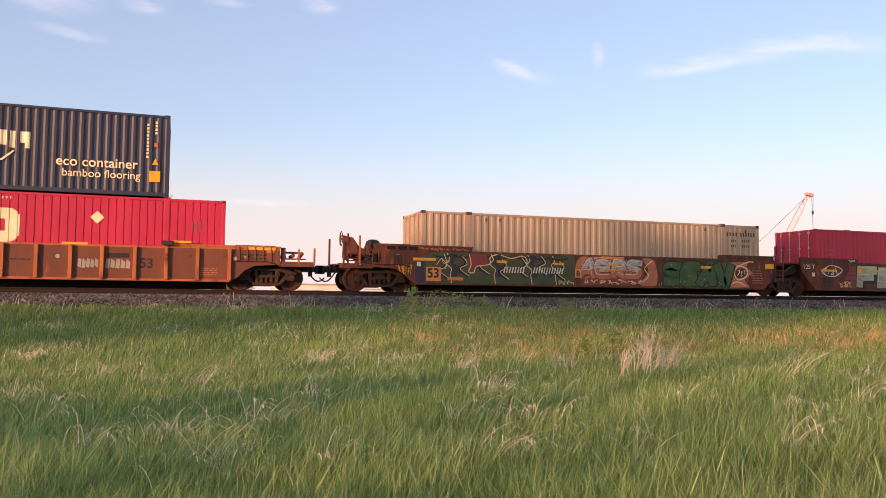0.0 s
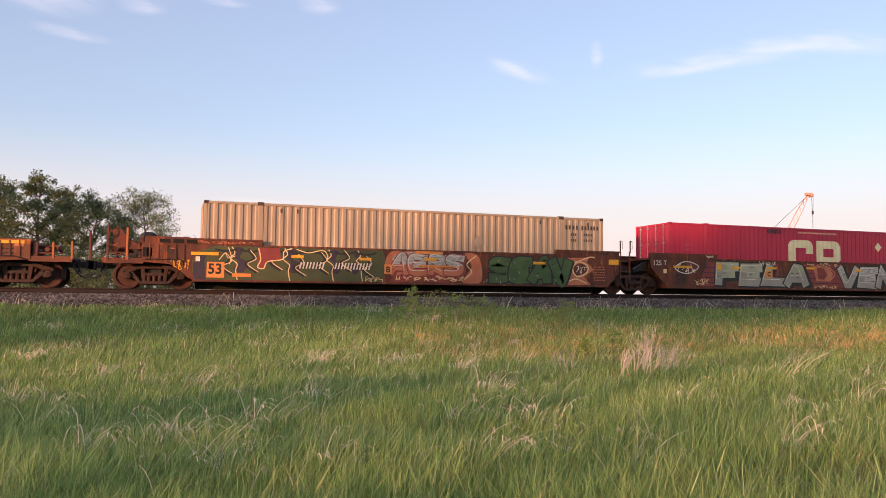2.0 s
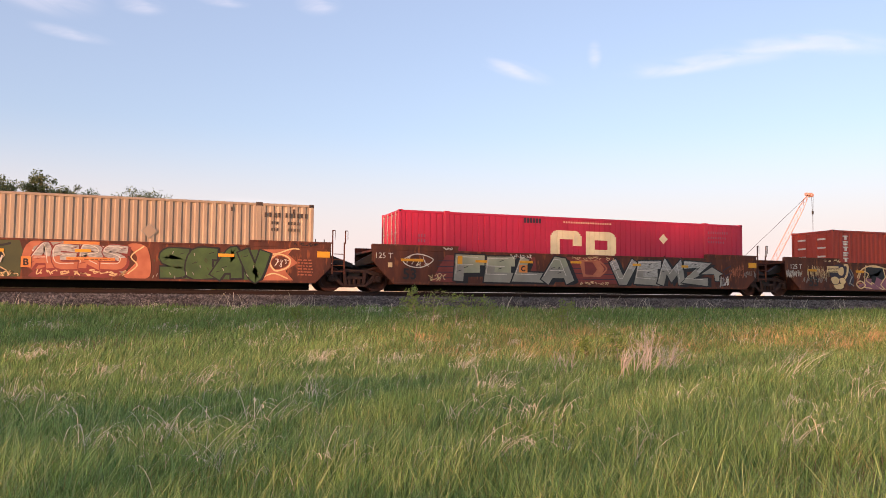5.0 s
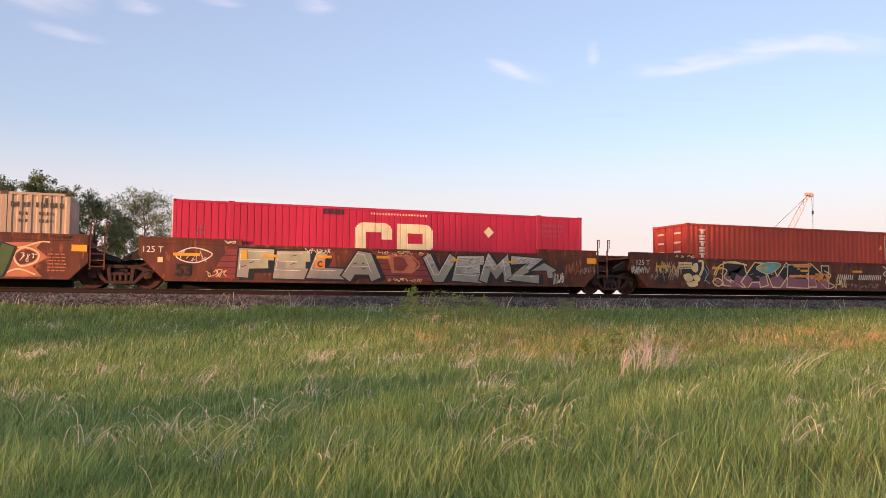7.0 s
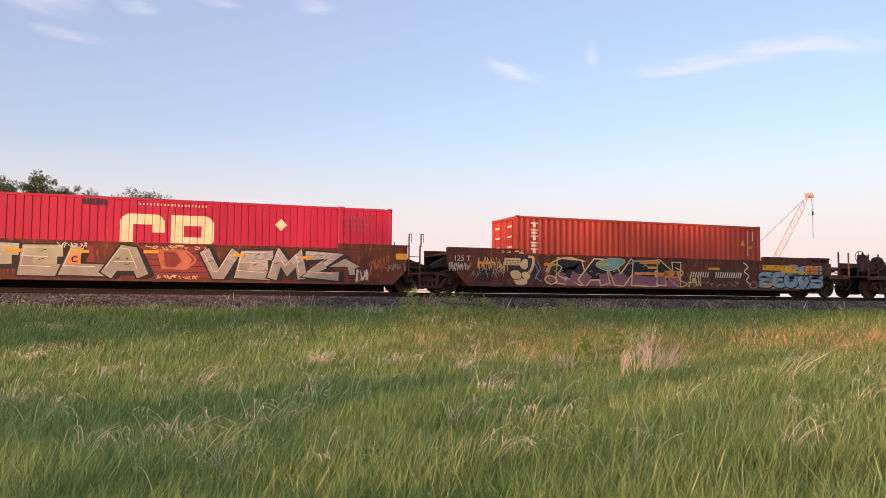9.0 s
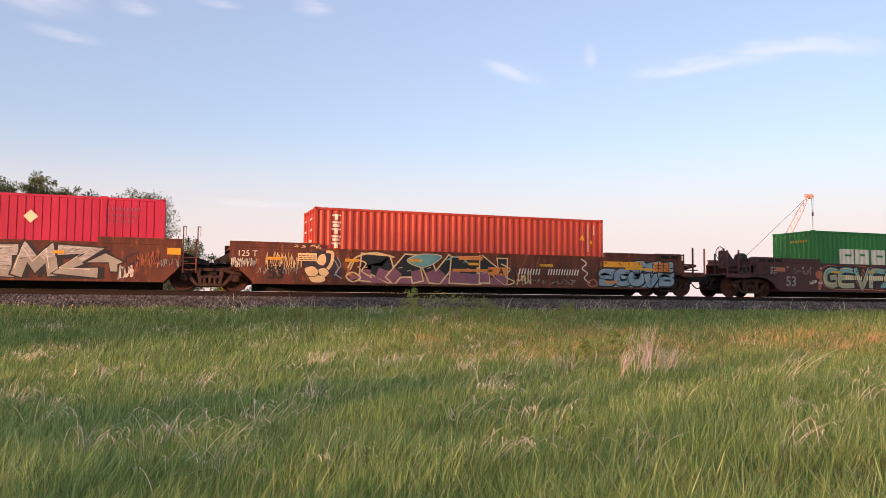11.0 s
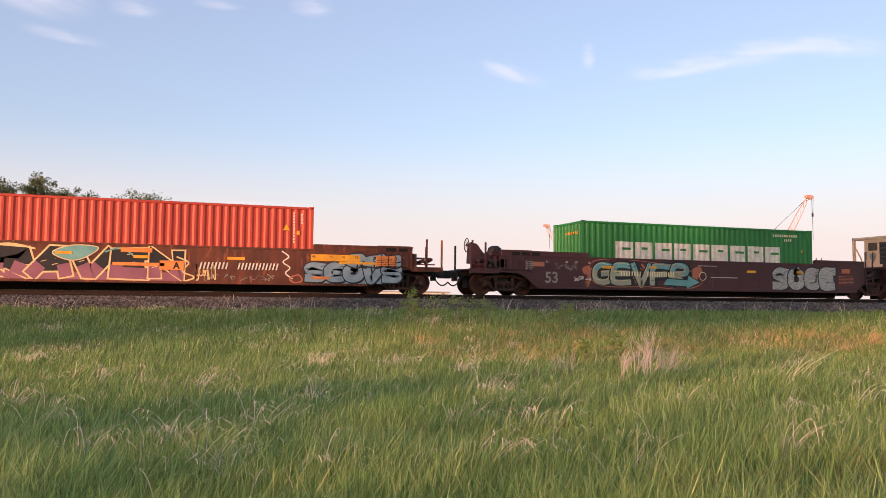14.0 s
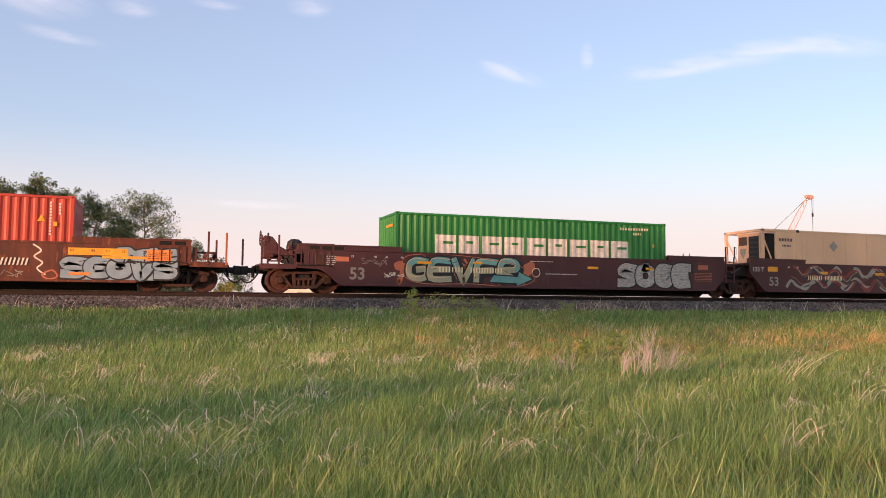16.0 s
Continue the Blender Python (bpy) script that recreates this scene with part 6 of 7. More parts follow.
def planted(s, name, x, y, material, label, category, group):
    me = bpy.data.meshes.new(name)
    me.from_pydata(s.v, [], s.f)
    me.materials.append(material)
    o = tagged(new(name, me), label, category, group, "stuff")
    o.matrix_basis = pose(x, y, float(ground_height(np.array(x), np.array(y))) - 0.03)
    return o


def tuft(x, y, n, spread, height, side, seed, label="straw-coloured tuft of last year's bent grass", group="dry grass tufts", droop=True, material=None):
    """A loose clump of thin dry stems; their upper ends hook over and carry feathery heads."""
    r = random.Random(seed)
    s = Shape()
    fat = 1 + math.hypot(x, y) / 14
    for _ in range(n):
        bx, by = r.gauss(0, spread * 0.4), r.gauss(0, spread * 0.4)
        h = height * r.uniform(0.5, 1.1)
        dx, dy = h * r.gauss(side, 0.4), h * r.gauss(0, 0.3)
        w = r.uniform(0.0032, 0.0056) * fat
        k = 7
        hook = r.uniform(0.2, 0.6) if droop else 0.1
        pts = []
        for i in range(k + 1):
            t = i / k
            pts.append(Vector((bx + dx * t ** 1.7, by + dy * t ** 1.7, h * (t - hook * t ** 3.4))))
        strip(s, pts, w, r.uniform(-0.8, 0.8))
        if droop and r.random() < 0.6:
            way = (pts[-1] - pts[-2]).normalized()
            for q in range(3):
                p = pts[-2].lerp(pts[-1], q * 0.45)
                e = p + way * 0.035 + Vector((r.gauss(0, 0.025), r.gauss(0, 0.02), -r.uniform(0.01, 0.05)))
                strip(s, [p, p.lerp(e, 0.5) + Vector((0, 0, 0.008)), e], w * 1.3, r.uniform(-0.8, 0.8))
    return planted(s, "dry_grass_tuft", x, y, material or M_STRAW, label, "grass tuft", group)


def twigs(x, y, n, spread, height, side, seed, label="bare grey twigs of a dead forking weed"):
    """Dead woody weed: thin stems that fork twice."""
    r = random.Random(seed)
    s = Shape()
    for _ in range(n):
        p = Vector((r.gauss(0, spread * 0.4), r.gauss(0, spread * 0.3), 0))
        h = height * r.uniform(0.55, 1.05)
        d = Vector((r.gauss(side, 0.32), r.gauss(0, 0.25), 1)).normalized()
        q = p + d * h * 0.55
        strip(s, [p, q], 0.014, r.uniform(-0.5, 0.5))
        for _ in range(3):
            d2 = (d + Vector((r.gauss(0.05, 0.3), r.gauss(0, 0.25), r.gauss(0, 0.15)))).normalized()
            start = p.lerp(q, r.uniform(0.45, 1.0))
            m = start + d2 * h * r.uniform(0.2, 0.45)
            strip(s, [start, m], 0.011, r.uniform(-0.5, 0.5))
            for _ in range(2):
                d3 = (d2 + Vector((r.gauss(0, 0.45), r.gauss(0, 0.3), r.gauss(0, 0.2)))).normalized()
                st = start.lerp(m, r.uniform(0.4, 1.0))
                strip(s, [st, st + d3 * h * r.uniform(0.1, 0.2)], 0.009, r.uniform(-0.5, 0.5))
    return planted(s, "dead_weed", x, y, M_TWIG, label, "dead weed", "dead weeds in the meadow")


M_TWIG = mat("bare_grey_twig", lin(206, 196, 184), lin(176, 162, 148), 3.0, 0.85, fine=12)
# dry seed grass with some of the bank's sunlight painted in
M_GOLD = mat("sunny_seed_grass", lin(214, 182, 128), lin(188, 154, 104), 1.5, 0.8, fine=8, island=0.3, trans=0.3)
TUFTS = [(-0.0, 7.9), (1.02, 9.1), (0.36, 13.4), (-2.8, 17.9), (3.9, 7.9), (3.05, 8.2), (2.9, 16.6), (1.25, 6.3), (3.6, 5.6), (5.3, 5.7), (-2.04, 11.9), (-0.78, 7.6), (2.6, 6.3), (6.4, 9.0), (7.3, 7.9), (5.6, 14.9), (3.2, 17.5), (-1.2, 15.2), (4.6, 16.2), (11.4, 16.5), (13.2, 14.0), (0.3, 6.6), (9.2, 8.6), (2.0, 11.4), (4.6, 11.0)]
for i, (tx_, ty_) in enumerate(TUFTS):
    tuft(tx_, ty_, 18 if i % 3 else 34, 0.26, 0.70 if ty_ < 12 else 0.58, 0.35, 100 + i)
    tuft(tx_ + random.uniform(-0.6, 0.6), ty_ + random.uniform(-0.5, 0.7), 6, 0.22, 0.66 if ty_ < 12 else 0.55, 0.4, 300 + i)
for i, (tx_, ty_, n, sp, hh, side) in enumerate(((8.0, 12.6, 12, 0.5, 1.1, 0.2), (8.6, 12.9, 16, 0.6, 1.2, 0.25), (9.3, 13.3, 10, 0.5, 0.95, 0.4), (7.2, 13.6, 6, 0.4, 0.85, 0.1))):
    twigs(tx_, ty_, n, sp, hh, side, 500 + i)
for i, (tx_, ty_, n, hh, side) in enumerate(((10.7, 11.6, 12, 0.85, 1.0), (11.4, 12.2, 8, 0.8, 1.0), (13.3, 11.8, 7, 0.75, 0.9), (9.0, 11.6, 4, 0.6, 1.6), (6.6, 14.6, 7, 0.6, 0.2))):
    tuft(tx_, ty_, n, 0.5, hh, side, 540 + i, "tall pale dry stalks leaning in the wind", "tall dry stalks", False)
for i in range(44):
    a, r_ = math.radians(random.uniform(-9, 48)), random.uniform(16, 29)
    tx_, ty_ = r_ * math.sin(a), min(r_ * math.cos(a), 26.0)
    tuft(tx_, ty_, 14, 0.5, random.uniform(0.3, 0.55), 0.3, 700 + i)
for i in range(44):
    a, r_ = math.radians(random.uniform(-11, 50)), random.uniform(5.4, 17)
    tuft(r_ * math.sin(a), r_ * math.cos(a), 5, 0.16, 0.66 if r_ < 11 else 0.5, 0.4, 1000 + i)
for i in range(44):
    tx_, ty_ = random.uniform(6.0, 23), random.uniform(16.5, 21.5)
    tuft(tx_, ty_, random.randint(10, 34), 0.5, random.uniform(0.35, 0.62), 0.15, 900 + i, "golden dry seed grass on the bank, sunlight partly in its colour", "golden grass tufts", i % 2 == 0, M_GOLD)
for i, (tx_, ty_) in enumerate(((-5.0, 26.4), (1.9, 26.5), (15.0, 26.6), (15.8, 26.4), (23.4, 26.6), (25.0, 26.6), (27.8, 26.7), (17.5, 26.5), (4.2, 26.3), (8.6, 26.4), (11.6, 26.5), (20.6, 26.5))):
    tuft(tx_, ty_, 12, 0.9, 0.6, 0.15, 800 + i, "upright dry stalks beside the ballast", "tall dry stalks", False)


def leaf_cloud(v, f, centre, radius, n, size, r, flat=0.8):
    """n small leaves round a centre."""
    for _ in range(n):
        d = Vector((r.gauss(0, 1), r.gauss(0, 1), r.gauss(0, 1) * flat))
        d = d.normalized() * radius * r.random() ** 0.45
        c = centre + d
        a = Vector((r.gauss(0, 1), r.gauss(0, 1), r.gauss(0, 1))).normalized()
        b = a.orthogonal().normalized()
        k = size * r.uniform(0.6, 1.3)
        n0 = len(v)
        v += [tuple(c - a * k), tuple(c + b * k * 0.55), tuple(c + a * k), tuple(c - b * k * 0.55)]
        f.append((n0, n0 + 1, n0 + 2, n0 + 3))


def tree(x, y, height, spread, seed, label, leaf=0.16, per=34, material=None, crown_from=0.25, limbs=26, airy=1.0, name="tree", category="tree", group="trees beside the line", girth=None):
    """A tapered trunk with limbs, twigs and leaf clumps."""
    r = random.Random(seed)
    e = new(name)
    e.matrix_basis = pose(x, y, float(ground_height(np.array(float(x)), np.array(float(y)))))
    tagged(e, label, category, group)
    s = Shape()
    rad = girth or height * 0.014 + 0.02
    k = 7
    pts = [Vector((0, 0, -0.1))]
    for i in range(1, k + 1):
        pts.append(Vector((pts[-1].x + r.gauss(0, 0.02) * height, pts[-1].y + r.gauss(0, 0.02) * height, height * 0.94 * i / k)))
    for i in range(k):
        s.tube(pts[i], pts[i + 1], rad * (1 - 0.85 * i / k), rad * (1 - 0.85 * (i + 1) / k), 8)
    v, f = [], []
    for i in range(limbs):
        t = crown_from + (0.97 - crown_from) * (i + r.random()) / limbs
        q = t * k
        j = min(int(q), k - 1)
        start = pts[j].lerp(pts[j + 1], q - j)
        shape = math.sin(math.pi * min(1, 0.22 + 0.80 * (t - crown_from) / (1 - crown_from))) ** 0.8
        reach = spread * (0.25 + 0.85 * shape) * r.uniform(0.6, 1.15)
        a = i * 2.4 + r.uniform(-0.5, 0.5)
        end = start + Vector((math.cos(a) * reach, math.sin(a) * reach, reach * r.uniform(0.3, 0.9)))
        mid = start.lerp(end, 0.5) + Vector((0, 0, -0.06 * reach))
        rl = rad * (1 - 0.8 * t) * 0.6 + (0.002 if girth else 0.008)
        s.tube(start, mid, rl, rl * 0.6, 6)
        s.tube(mid, end, rl * 0.6, rl * 0.2, 6)
        for c in range(4):
            w = start.lerp(end, r.uniform(0.35, 1.05)) + Vector((r.gauss(0, 0.14), r.gauss(0, 0.14), r.gauss(0, 0.1))) * spread
            s.tube(mid, w, rl * 0.3, rl * 0.15, 4)
            leaf_cloud(v, f, w, spread * r.uniform(0.16, 0.30) * airy, per, leaf, r)
    part("trunk", s, M_STEM if girth else M_WOOD, e)
    me = bpy.data.meshes.new("crown")
    me.from_pydata(v, [], f)
    me.materials.append(material or M_LEAF)
    part("crown", me, material or M_LEAF, e)
    return e


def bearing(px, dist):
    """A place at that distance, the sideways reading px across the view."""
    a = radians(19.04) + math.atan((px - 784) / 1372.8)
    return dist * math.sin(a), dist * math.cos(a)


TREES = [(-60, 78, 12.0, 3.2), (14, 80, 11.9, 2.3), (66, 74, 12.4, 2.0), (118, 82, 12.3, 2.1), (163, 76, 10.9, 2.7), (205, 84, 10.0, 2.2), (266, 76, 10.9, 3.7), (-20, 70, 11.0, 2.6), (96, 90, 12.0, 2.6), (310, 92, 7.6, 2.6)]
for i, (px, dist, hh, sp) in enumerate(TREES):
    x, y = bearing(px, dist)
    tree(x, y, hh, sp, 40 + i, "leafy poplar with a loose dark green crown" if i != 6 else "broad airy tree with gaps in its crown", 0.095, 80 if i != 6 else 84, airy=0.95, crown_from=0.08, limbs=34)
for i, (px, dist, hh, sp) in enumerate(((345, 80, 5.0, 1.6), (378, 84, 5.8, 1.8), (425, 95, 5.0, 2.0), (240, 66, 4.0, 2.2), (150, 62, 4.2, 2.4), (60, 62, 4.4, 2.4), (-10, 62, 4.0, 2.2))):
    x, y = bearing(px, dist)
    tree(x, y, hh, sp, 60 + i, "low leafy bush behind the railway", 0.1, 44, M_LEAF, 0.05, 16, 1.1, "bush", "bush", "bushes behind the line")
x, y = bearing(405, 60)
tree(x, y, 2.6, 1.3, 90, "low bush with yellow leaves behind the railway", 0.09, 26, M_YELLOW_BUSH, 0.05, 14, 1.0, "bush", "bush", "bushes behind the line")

# saplings and weeds in the meadow
def sapling(x, y, height, spread, seed, per=5, leaf=0.028, top=0.55):
    tree(x, y, height, spread, seed, "thin sapling with small fresh green leaves", leaf, per, M_LEAF2, top, 12, 1.3, "sapling", "sapling", "saplings in the meadow", 0.015)


sapling(6.0, 19.6, 1.62, 0.2, 201, 7, 0.03, 0.62)
for i, (x, y, hh, sp) in enumerate(((7.6, 22.8, 1.0, 0.5), (8.4, 23.0, 0.95, 0.55), (7.0, 23.4, 0.8, 0.4), (9.4, 23.2, 0.8, 0.5), (11.6, 22.0, 0.8, 0.22), (3.4, 22.8, 0.55, 0.25), (10.1, 16.4, 0.85, 0.2), (9.5, 16.8, 0.6, 0.2), (12.3, 23.0, 0.8, 0.3))):
    sapling(x, y, hh, sp, 210 + i, 6, 0.035, 0.2)

# unseen bare-stemmed trees added behind the stand; their high crowns break the low sun
for i in range(20):
    x = -60 + (i % 10) * 5.0 + random.uniform(-1, 1) + (2.5 if i > 9 else 0)
    h = SHADE_HEIGHTS[i % 10]
    tree(x, (-20 if i < 10 else -27) + random.uniform(-2, 2), h + (0 if i < 10 else 1.0), 3.4, 260 + i, "unseen tall tree added to shade the train, bare stem and high crown", 0.4, 9, None, 0.80 if i < 10 else 0.85, 22, 1.2, "tree", "tree", "grove of tall trees")
# sparse unseen trees added to weaken the sun on the left meadow
for i in range(9):
    tree(-72 + i * 4.0 + random.uniform(-1, 1), -18.5 + random.uniform(-1, 1), 6.6 + random.uniform(-0.4, 0.3), 2.5, 330 + i, "unseen young tree with few leaves, added to thin the sun", 0.4, 2, None, 0.12, 20, 1.2, "tree", "tree", "undergrowth of the grove")
# lower unseen crowns added to shade the left bank but not the train
for i in range(9):
    tree(-66 - i * 4.2 + random.uniform(-1, 1), -20 + random.uniform(-1.5, 1.5), 9.9 + random.uniform(-0.3, 0.2), 2.8, 290 + i, "unseen shorter tree with a bare stem, added to shade the bank", 0.4, 14, None, 0.74, 22, 1.2, "tree", "tree", "grove of tall trees")

# ---- distance: cranes, buildings, fence, clouds ----


def crane(base, tip, hook_drop, label, back):
    """A crawler crane with a lattice boom, back stay and hook line."""
    e = new("crawler_crane")
    e.matrix_basis = pose(base[0], base[1], 0)
    tagged(e, label, "crane", "cranes in the distance")
    foot = Vector((0, 0, 2.2))
    top = Vector(tip) - Vector((base[0], base[1], 0))
    d = (top - foot).normalized()
    side = d.cross(Vector((0, 0, 1))).normalized()
    up = side.cross(d)
    b = Shape()
    n = 18
    L = (top - foot).length

    def corner(i, k):
        t = i / n
        w = 0.62 * min(1, t * 6 + 0.25, (1 - t) * 5 + 0.3)
        return foot + d * L * t + side * w * (1 if k in (0, 1) else -1) + up * w * (1 if k in (0, 3) else -1)

    for i in range(n):
        for k in range(4):
            b.tube(corner(i, k), corner(i + 1, k), 0.08, 0.08, 5)
            b.tube(corner(i, k), corner(i + 1, (k + 1) % 4), 0.05, 0.05, 4)
    part("lattice_boom", b, M_CRANE, e, "red lattice boom, paled by haze put into its colour")
    h = Shape()
    h.box(top.x - 0.7, top.x + 1.2, top.y - 0.4, top.y + 0.4, top.z - 0.1, top.z + 0.6)
    h.tube((top.x + 0.9, top.y - 0.6, top.z), (top.x + 0.9, top.y + 0.6, top.z), 0.45, 0.45, 14)
    part("boom_head", h, M_CRANE, e, "orange boom head with sheaves", 0.05)
    c = Shape().tube(top, Vector(back) + Vector((0, 0, 3.5)), 0.05, 0.05, 5)
    part("back_stay", c, M_CABLE, e)
    hx = top + Vector((1.4, 0, 0))
    low = hx - Vector((0, 0, hook_drop))
    ln = Shape()
    for o in (-0.25, 0.25):
        ln.tube(hx + Vector((o, 0, 0)), low + Vector((o * 0.4, 0, hook_drop * 0.62)), 0.05, 0.05, 4)
    ln.tube(low, low + Vector((0, 0, hook_drop * 0.62)), 0.06, 0.06, 4)
    part("hoist_rope", ln, M_CABLE, e)
    hk = low + Vector((0, 0, hook_drop * 0.62))
    part("hook_block", Shape().box(hk.x - 0.22, hk.x + 0.22, hk.y - 0.2, hk.y + 0.2, hk.z - 0.7, hk.z + 0.2), M_DARK, e, "dark hook block", 0.1)
    part("crane_house", Shape().box(-4.5, 1.5, -1.6, 1.6, 1.3, 3.0), M_WALLB, e, "pale engine house", 0.1)
    for yy in (-2.4, 1.6):
        part("crawler_track", Shape().box(-3.6, 3.6, yy, yy + 0.9, 0.0, 1.1), M_DARK, e, "dark crawler track", 0.3)
    return e


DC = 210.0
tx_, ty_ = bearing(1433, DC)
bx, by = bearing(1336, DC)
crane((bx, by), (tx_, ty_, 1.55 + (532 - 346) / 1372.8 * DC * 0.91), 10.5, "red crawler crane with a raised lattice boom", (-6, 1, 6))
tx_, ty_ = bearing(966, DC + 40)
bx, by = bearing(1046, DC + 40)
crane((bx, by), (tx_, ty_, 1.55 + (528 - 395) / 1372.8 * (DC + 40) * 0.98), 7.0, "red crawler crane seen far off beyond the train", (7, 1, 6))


def shed(x, y, w, d, h, label):
    e = new("shed")
    e.matrix_basis = pose(x, y, 0, 0, 0, -12)
    tagged(e, label, "building", "sheds behind the line")
    part("wall", Shape().box(-w / 2, w / 2, -d / 2, d / 2, 0, h), M_WALLB, e, "pale metal wall")
    part("roof", Shape().prism([(-w / 2 - 0.3, h), (w / 2 + 0.3, h), (w / 2 + 0.3, h + 0.25), (-w / 2 - 0.3, h + 0.25)], -d / 2 - 0.3, d / 2 + 0.3), M_ROOFB, e)
    part("door", Shape().box(-w * 0.2, w * 0.1, -d / 2 - 0.05, -d / 2 + 0.02, 0, h * 0.75), M_ROOFB, e)
    for k in range(3):
        part("window", Shape().box(w * (0.18 + 0.1 * k), w * (0.24 + 0.1 * k), -d / 2 - 0.04, -d / 2 + 0.02, h * 0.45, h * 0.7), M_DARK, e)


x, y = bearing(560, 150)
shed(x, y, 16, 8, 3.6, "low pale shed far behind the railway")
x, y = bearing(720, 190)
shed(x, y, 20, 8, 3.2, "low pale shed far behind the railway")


def cloud_material():
    m = bpy.data.materials.new("thin_cloud")
    m.use_nodes = True
    nt = m.node_tree
    nt.nodes.remove(nt.nodes["Principled BSDF"])
    tc = nt.nodes.new("ShaderNodeTexCoord")
    mp = nt.nodes.new("ShaderNodeMapping")
    mp.inputs["Scale"].default_value = (0.003, 0.016, 1)
    nt.links.new(tc.outputs["Object"], mp.inputs[0])
    ns = nt.nodes.new("ShaderNodeTexNoise")
    ns.inputs["Scale"].default_value, ns.inputs["Detail"].default_value, ns.inputs["Distortion"].default_value = 1.0, 7.0, 0.8
    nt.links.new(mp.outputs[0], ns.inputs["Vector"])
    m2 = nt.nodes.new("ShaderNodeMapping")
    m2.inputs["Location"].default_value, m2.inputs["Scale"].default_value = (-1, -1, 0), (2, 2, 0)
    nt.links.new(tc.outputs["Generated"], m2.inputs[0])
    ln = nt.nodes.new("ShaderNodeVectorMath")
    ln.operation = "LENGTH"
    nt.links.new(m2.outputs[0], ln.inputs[0])
    fall = nt.nodes.new("ShaderNodeMapRange")
    fall.interpolation_type = "SMOOTHSTEP"
    fall.inputs[1].default_value, fall.inputs[2].default_value, fall.inputs[3].default_value, fall.inputs[4].default_value = 0.0, 1.0, 1.0, 0.0
    nt.links.new(ln.outputs["Value"], fall.inputs[0])
    rg = nt.nodes.new("ShaderNodeMapRange")
    rg.inputs[1].default_value, rg.inputs[2].default_value, rg.inputs[4].default_value = 0.34, 0.85, 0.8
    nt.links.new(ns.outputs["Fac"], rg.inputs[0])
    mu = nt.nodes.new("ShaderNodeMath")
    mu.operation = "MULTIPLY"
    nt.links.new(fall.outputs[0], mu.inputs[0])
    nt.links.new(rg.outputs[0], mu.inputs[1])
    em = nt.nodes.new("ShaderNodeEmission")
    em.inputs["Color"].default_value, em.inputs["Strength"].default_value = (1.0, 0.94, 0.92, 1), CLOUD_GLOW
    tr = nt.nodes.new("ShaderNodeBsdfTransparent")
    mx = nt.nodes.new("ShaderNodeMixShader")
    nt.links.new(mu.outputs[0], mx.inputs[0])
    nt.links.new(tr.outputs[0], mx.inputs[1])
    nt.links.new(em.outputs[0], mx.inputs[2])
    nt.links.new(mx.outputs[0], nt.nodes["Material Output"].inputs["Surface"])
    return m


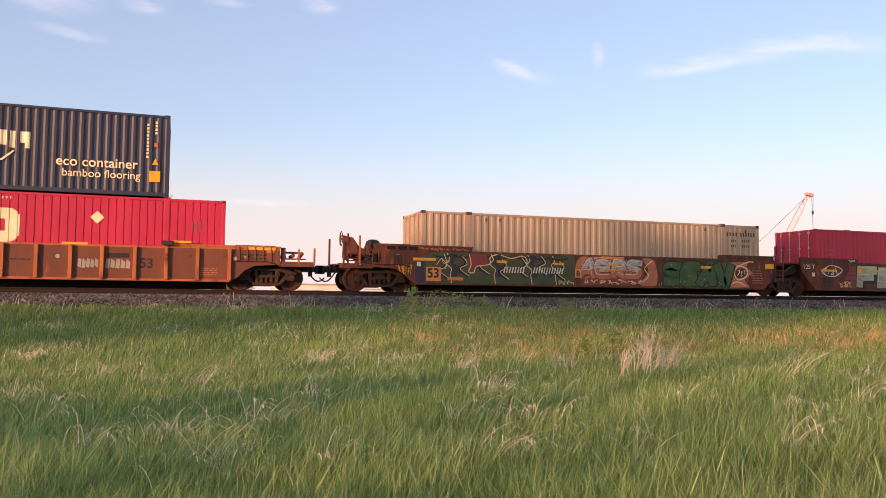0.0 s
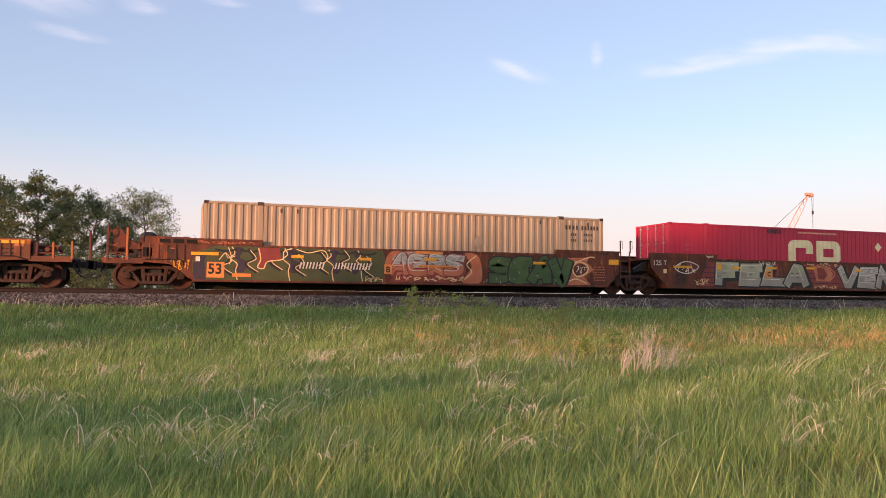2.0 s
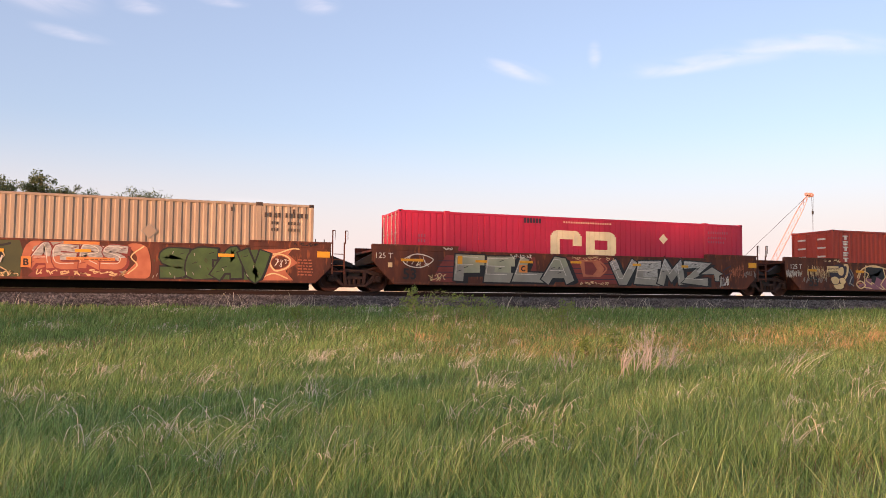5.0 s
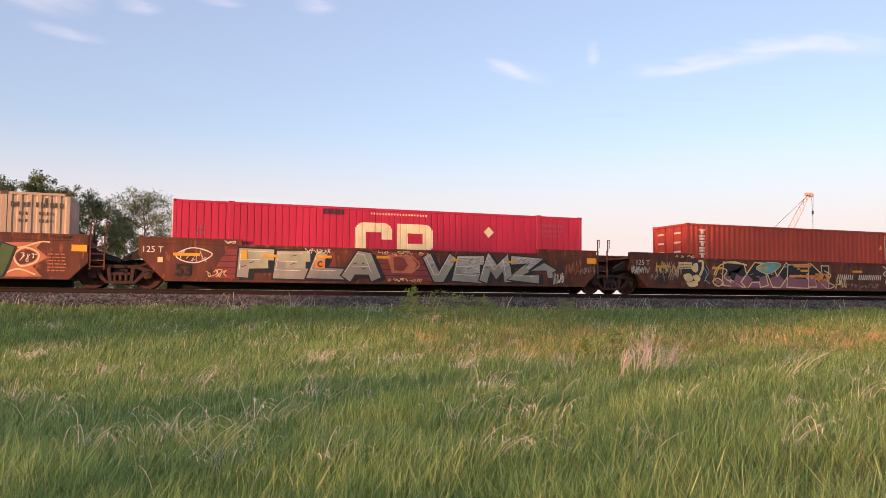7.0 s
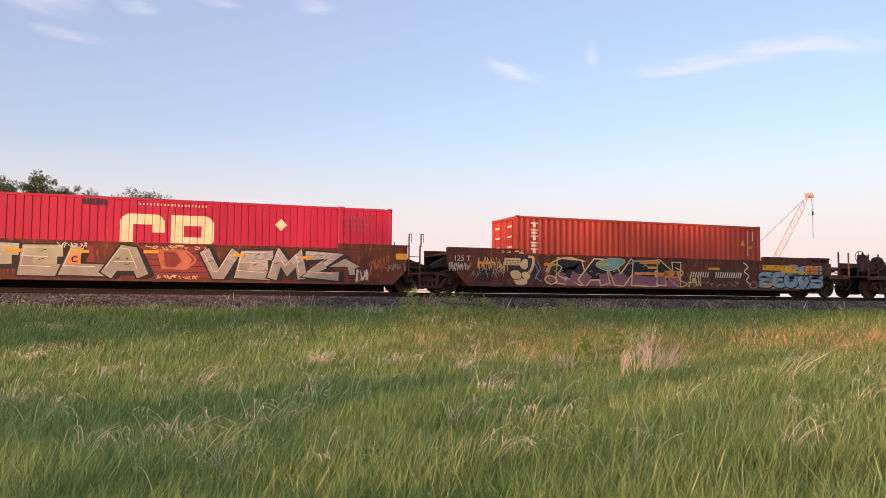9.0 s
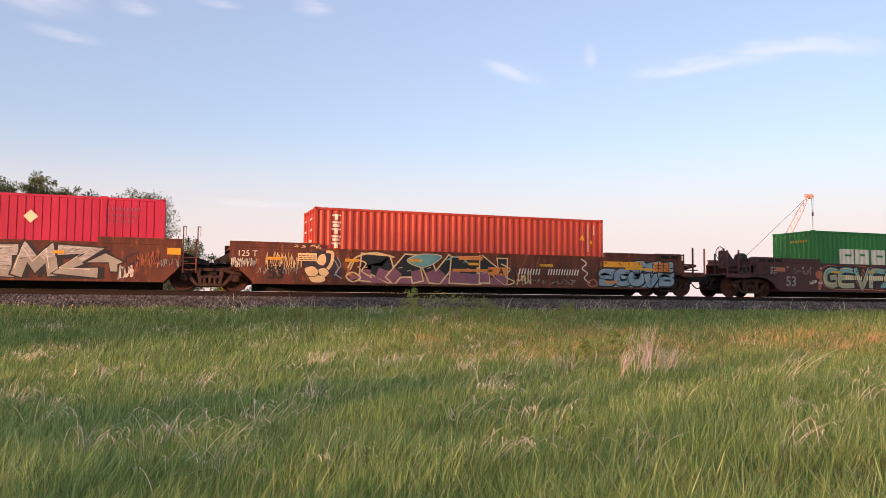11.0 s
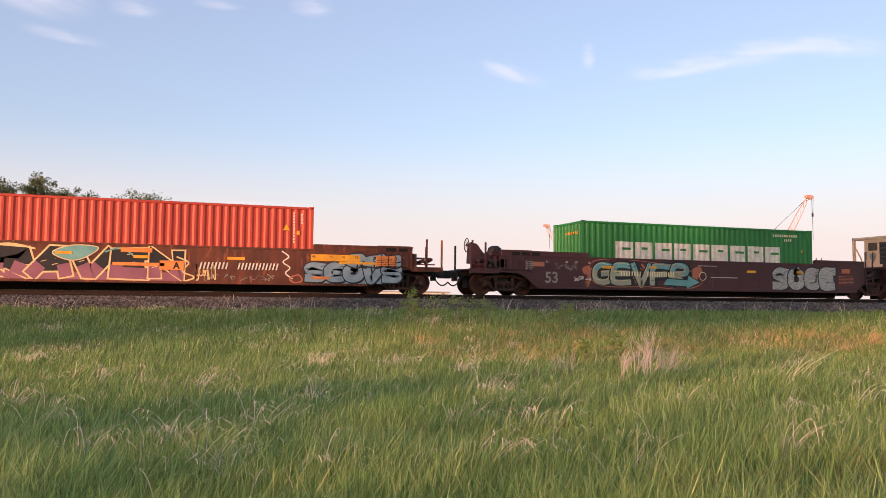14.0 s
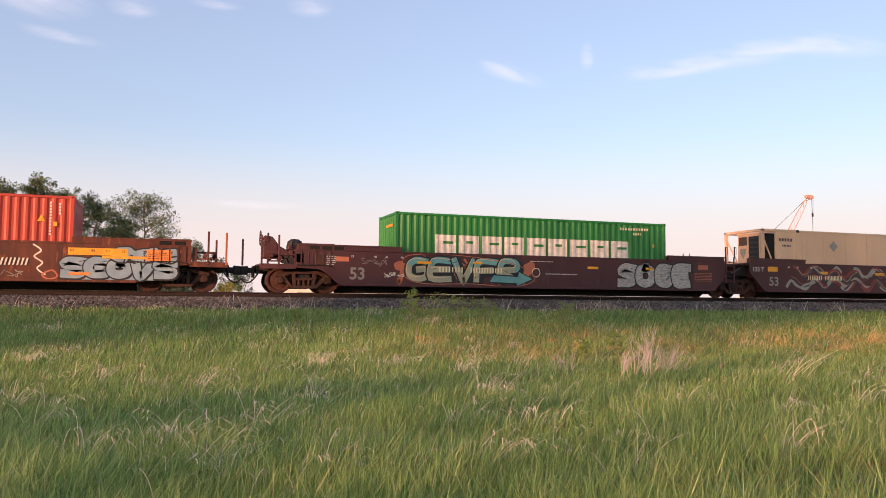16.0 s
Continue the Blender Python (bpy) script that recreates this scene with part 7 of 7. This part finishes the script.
def haze():
    """A pale pink band of evening haze over the far horizon."""
    m = bpy.data.materials.new("horizon_haze")
    m.use_nodes = True
    nt = m.node_tree
    nt.nodes.remove(nt.nodes["Principled BSDF"])
    tc = nt.nodes.new("ShaderNodeTexCoord")
    sx = nt.nodes.new("ShaderNodeSeparateXYZ")
    nt.links.new(tc.outputs["Object"], sx.inputs[0])
    rg = nt.nodes.new("ShaderNodeMapRange")
    rg.interpolation_type = "SMOOTHSTEP"
    rg.inputs[1].default_value, rg.inputs[2].default_value, rg.inputs[3].default_value, rg.inputs[4].default_value = 90.0, 720.0, 0.97, 0.0
    nt.links.new(sx.outputs["Z"], rg.inputs[0])
    em = nt.nodes.new("ShaderNodeEmission")
    em.inputs["Color"].default_value, em.inputs["Strength"].default_value = (1.0, 0.88, 0.805, 1), 0.43
    tr = nt.nodes.new("ShaderNodeBsdfTransparent")
    mx = nt.nodes.new("ShaderNodeMixShader")
    nt.links.new(rg.outputs[0], mx.inputs[0])
    nt.links.new(tr.outputs[0], mx.inputs[1])
    nt.links.new(em.outputs[0], mx.inputs[2])
    nt.links.new(mx.outputs[0], nt.nodes["Material Output"].inputs["Surface"])
    s = Shape()
    for i in range(44):
        a0, a1 = radians(-66 + i * 4), radians(-62 + i * 4)
        s.face([(3200 * math.sin(a0), 3200 * math.cos(a0), -20), (3200 * math.sin(a1), 3200 * math.cos(a1), -20), (3200 * math.sin(a1), 3200 * math.cos(a1), 800), (3200 * math.sin(a0), 3200 * math.cos(a0), 800)])
    me = s.mesh("backdrop")
    me.materials.append(m)
    tagged(new("backdrop", me), "pale pink evening haze over the horizon", "sky", kind="structure")


haze()
M_CLOUD = cloud_material()
CLOUDS = []


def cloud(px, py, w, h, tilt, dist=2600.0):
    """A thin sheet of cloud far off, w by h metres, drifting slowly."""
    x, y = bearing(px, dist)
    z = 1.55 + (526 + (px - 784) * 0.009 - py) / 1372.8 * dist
    s = Shape()
    s.face([(-w / 2, -h / 2, 0), (w / 2, -h / 2, 0), (w / 2, h / 2, 0), (-w / 2, h / 2, 0)])
    me = s.mesh("cloud")
    me.materials.append(M_CLOUD)
    o = tagged(new("cloud", me), "thin white evening cloud streak", "cloud", "evening clouds", "structure")
    m = look((x, y, z), (0, 0, 1.55)) @ pose(0, 0, 0, 0, 0, tilt)
    CLOUDS.append((o, m))


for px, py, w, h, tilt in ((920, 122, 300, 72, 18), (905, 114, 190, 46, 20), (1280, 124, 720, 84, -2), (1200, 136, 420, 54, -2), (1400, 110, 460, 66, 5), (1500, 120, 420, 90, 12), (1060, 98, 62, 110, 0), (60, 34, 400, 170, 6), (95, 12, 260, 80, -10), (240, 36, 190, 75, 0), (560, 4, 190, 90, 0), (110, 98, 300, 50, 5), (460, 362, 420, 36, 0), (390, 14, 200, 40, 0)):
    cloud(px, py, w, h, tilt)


# ---- movement ----


def motions():
    for e, x, z in MOVERS:
        rows = [(float(t), pose(x + travel(t), TRACK_Y, RAIL_Z + z)) for t in range(17)]
        walk(e, rows)
    for o, m in CLOUDS:
        drift = Vector((-math.cos(radians(19.04)), math.sin(radians(19.04)), 0)) * 36
        end = m.copy()
        end.translation = m.translation + drift
        walk(o, [(0.0, m), (16.0, end)])
    n = 107
    for ws, x in WHEELSETS:
        rows = []
        for i in range(n + 1):
            t = 16.0 * i / n
            rows.append((t, pose(x, 0, WHEEL_R, 0, math.degrees(travel(t) / WHEEL_R), 0)))
        walk(ws, rows)


motions()
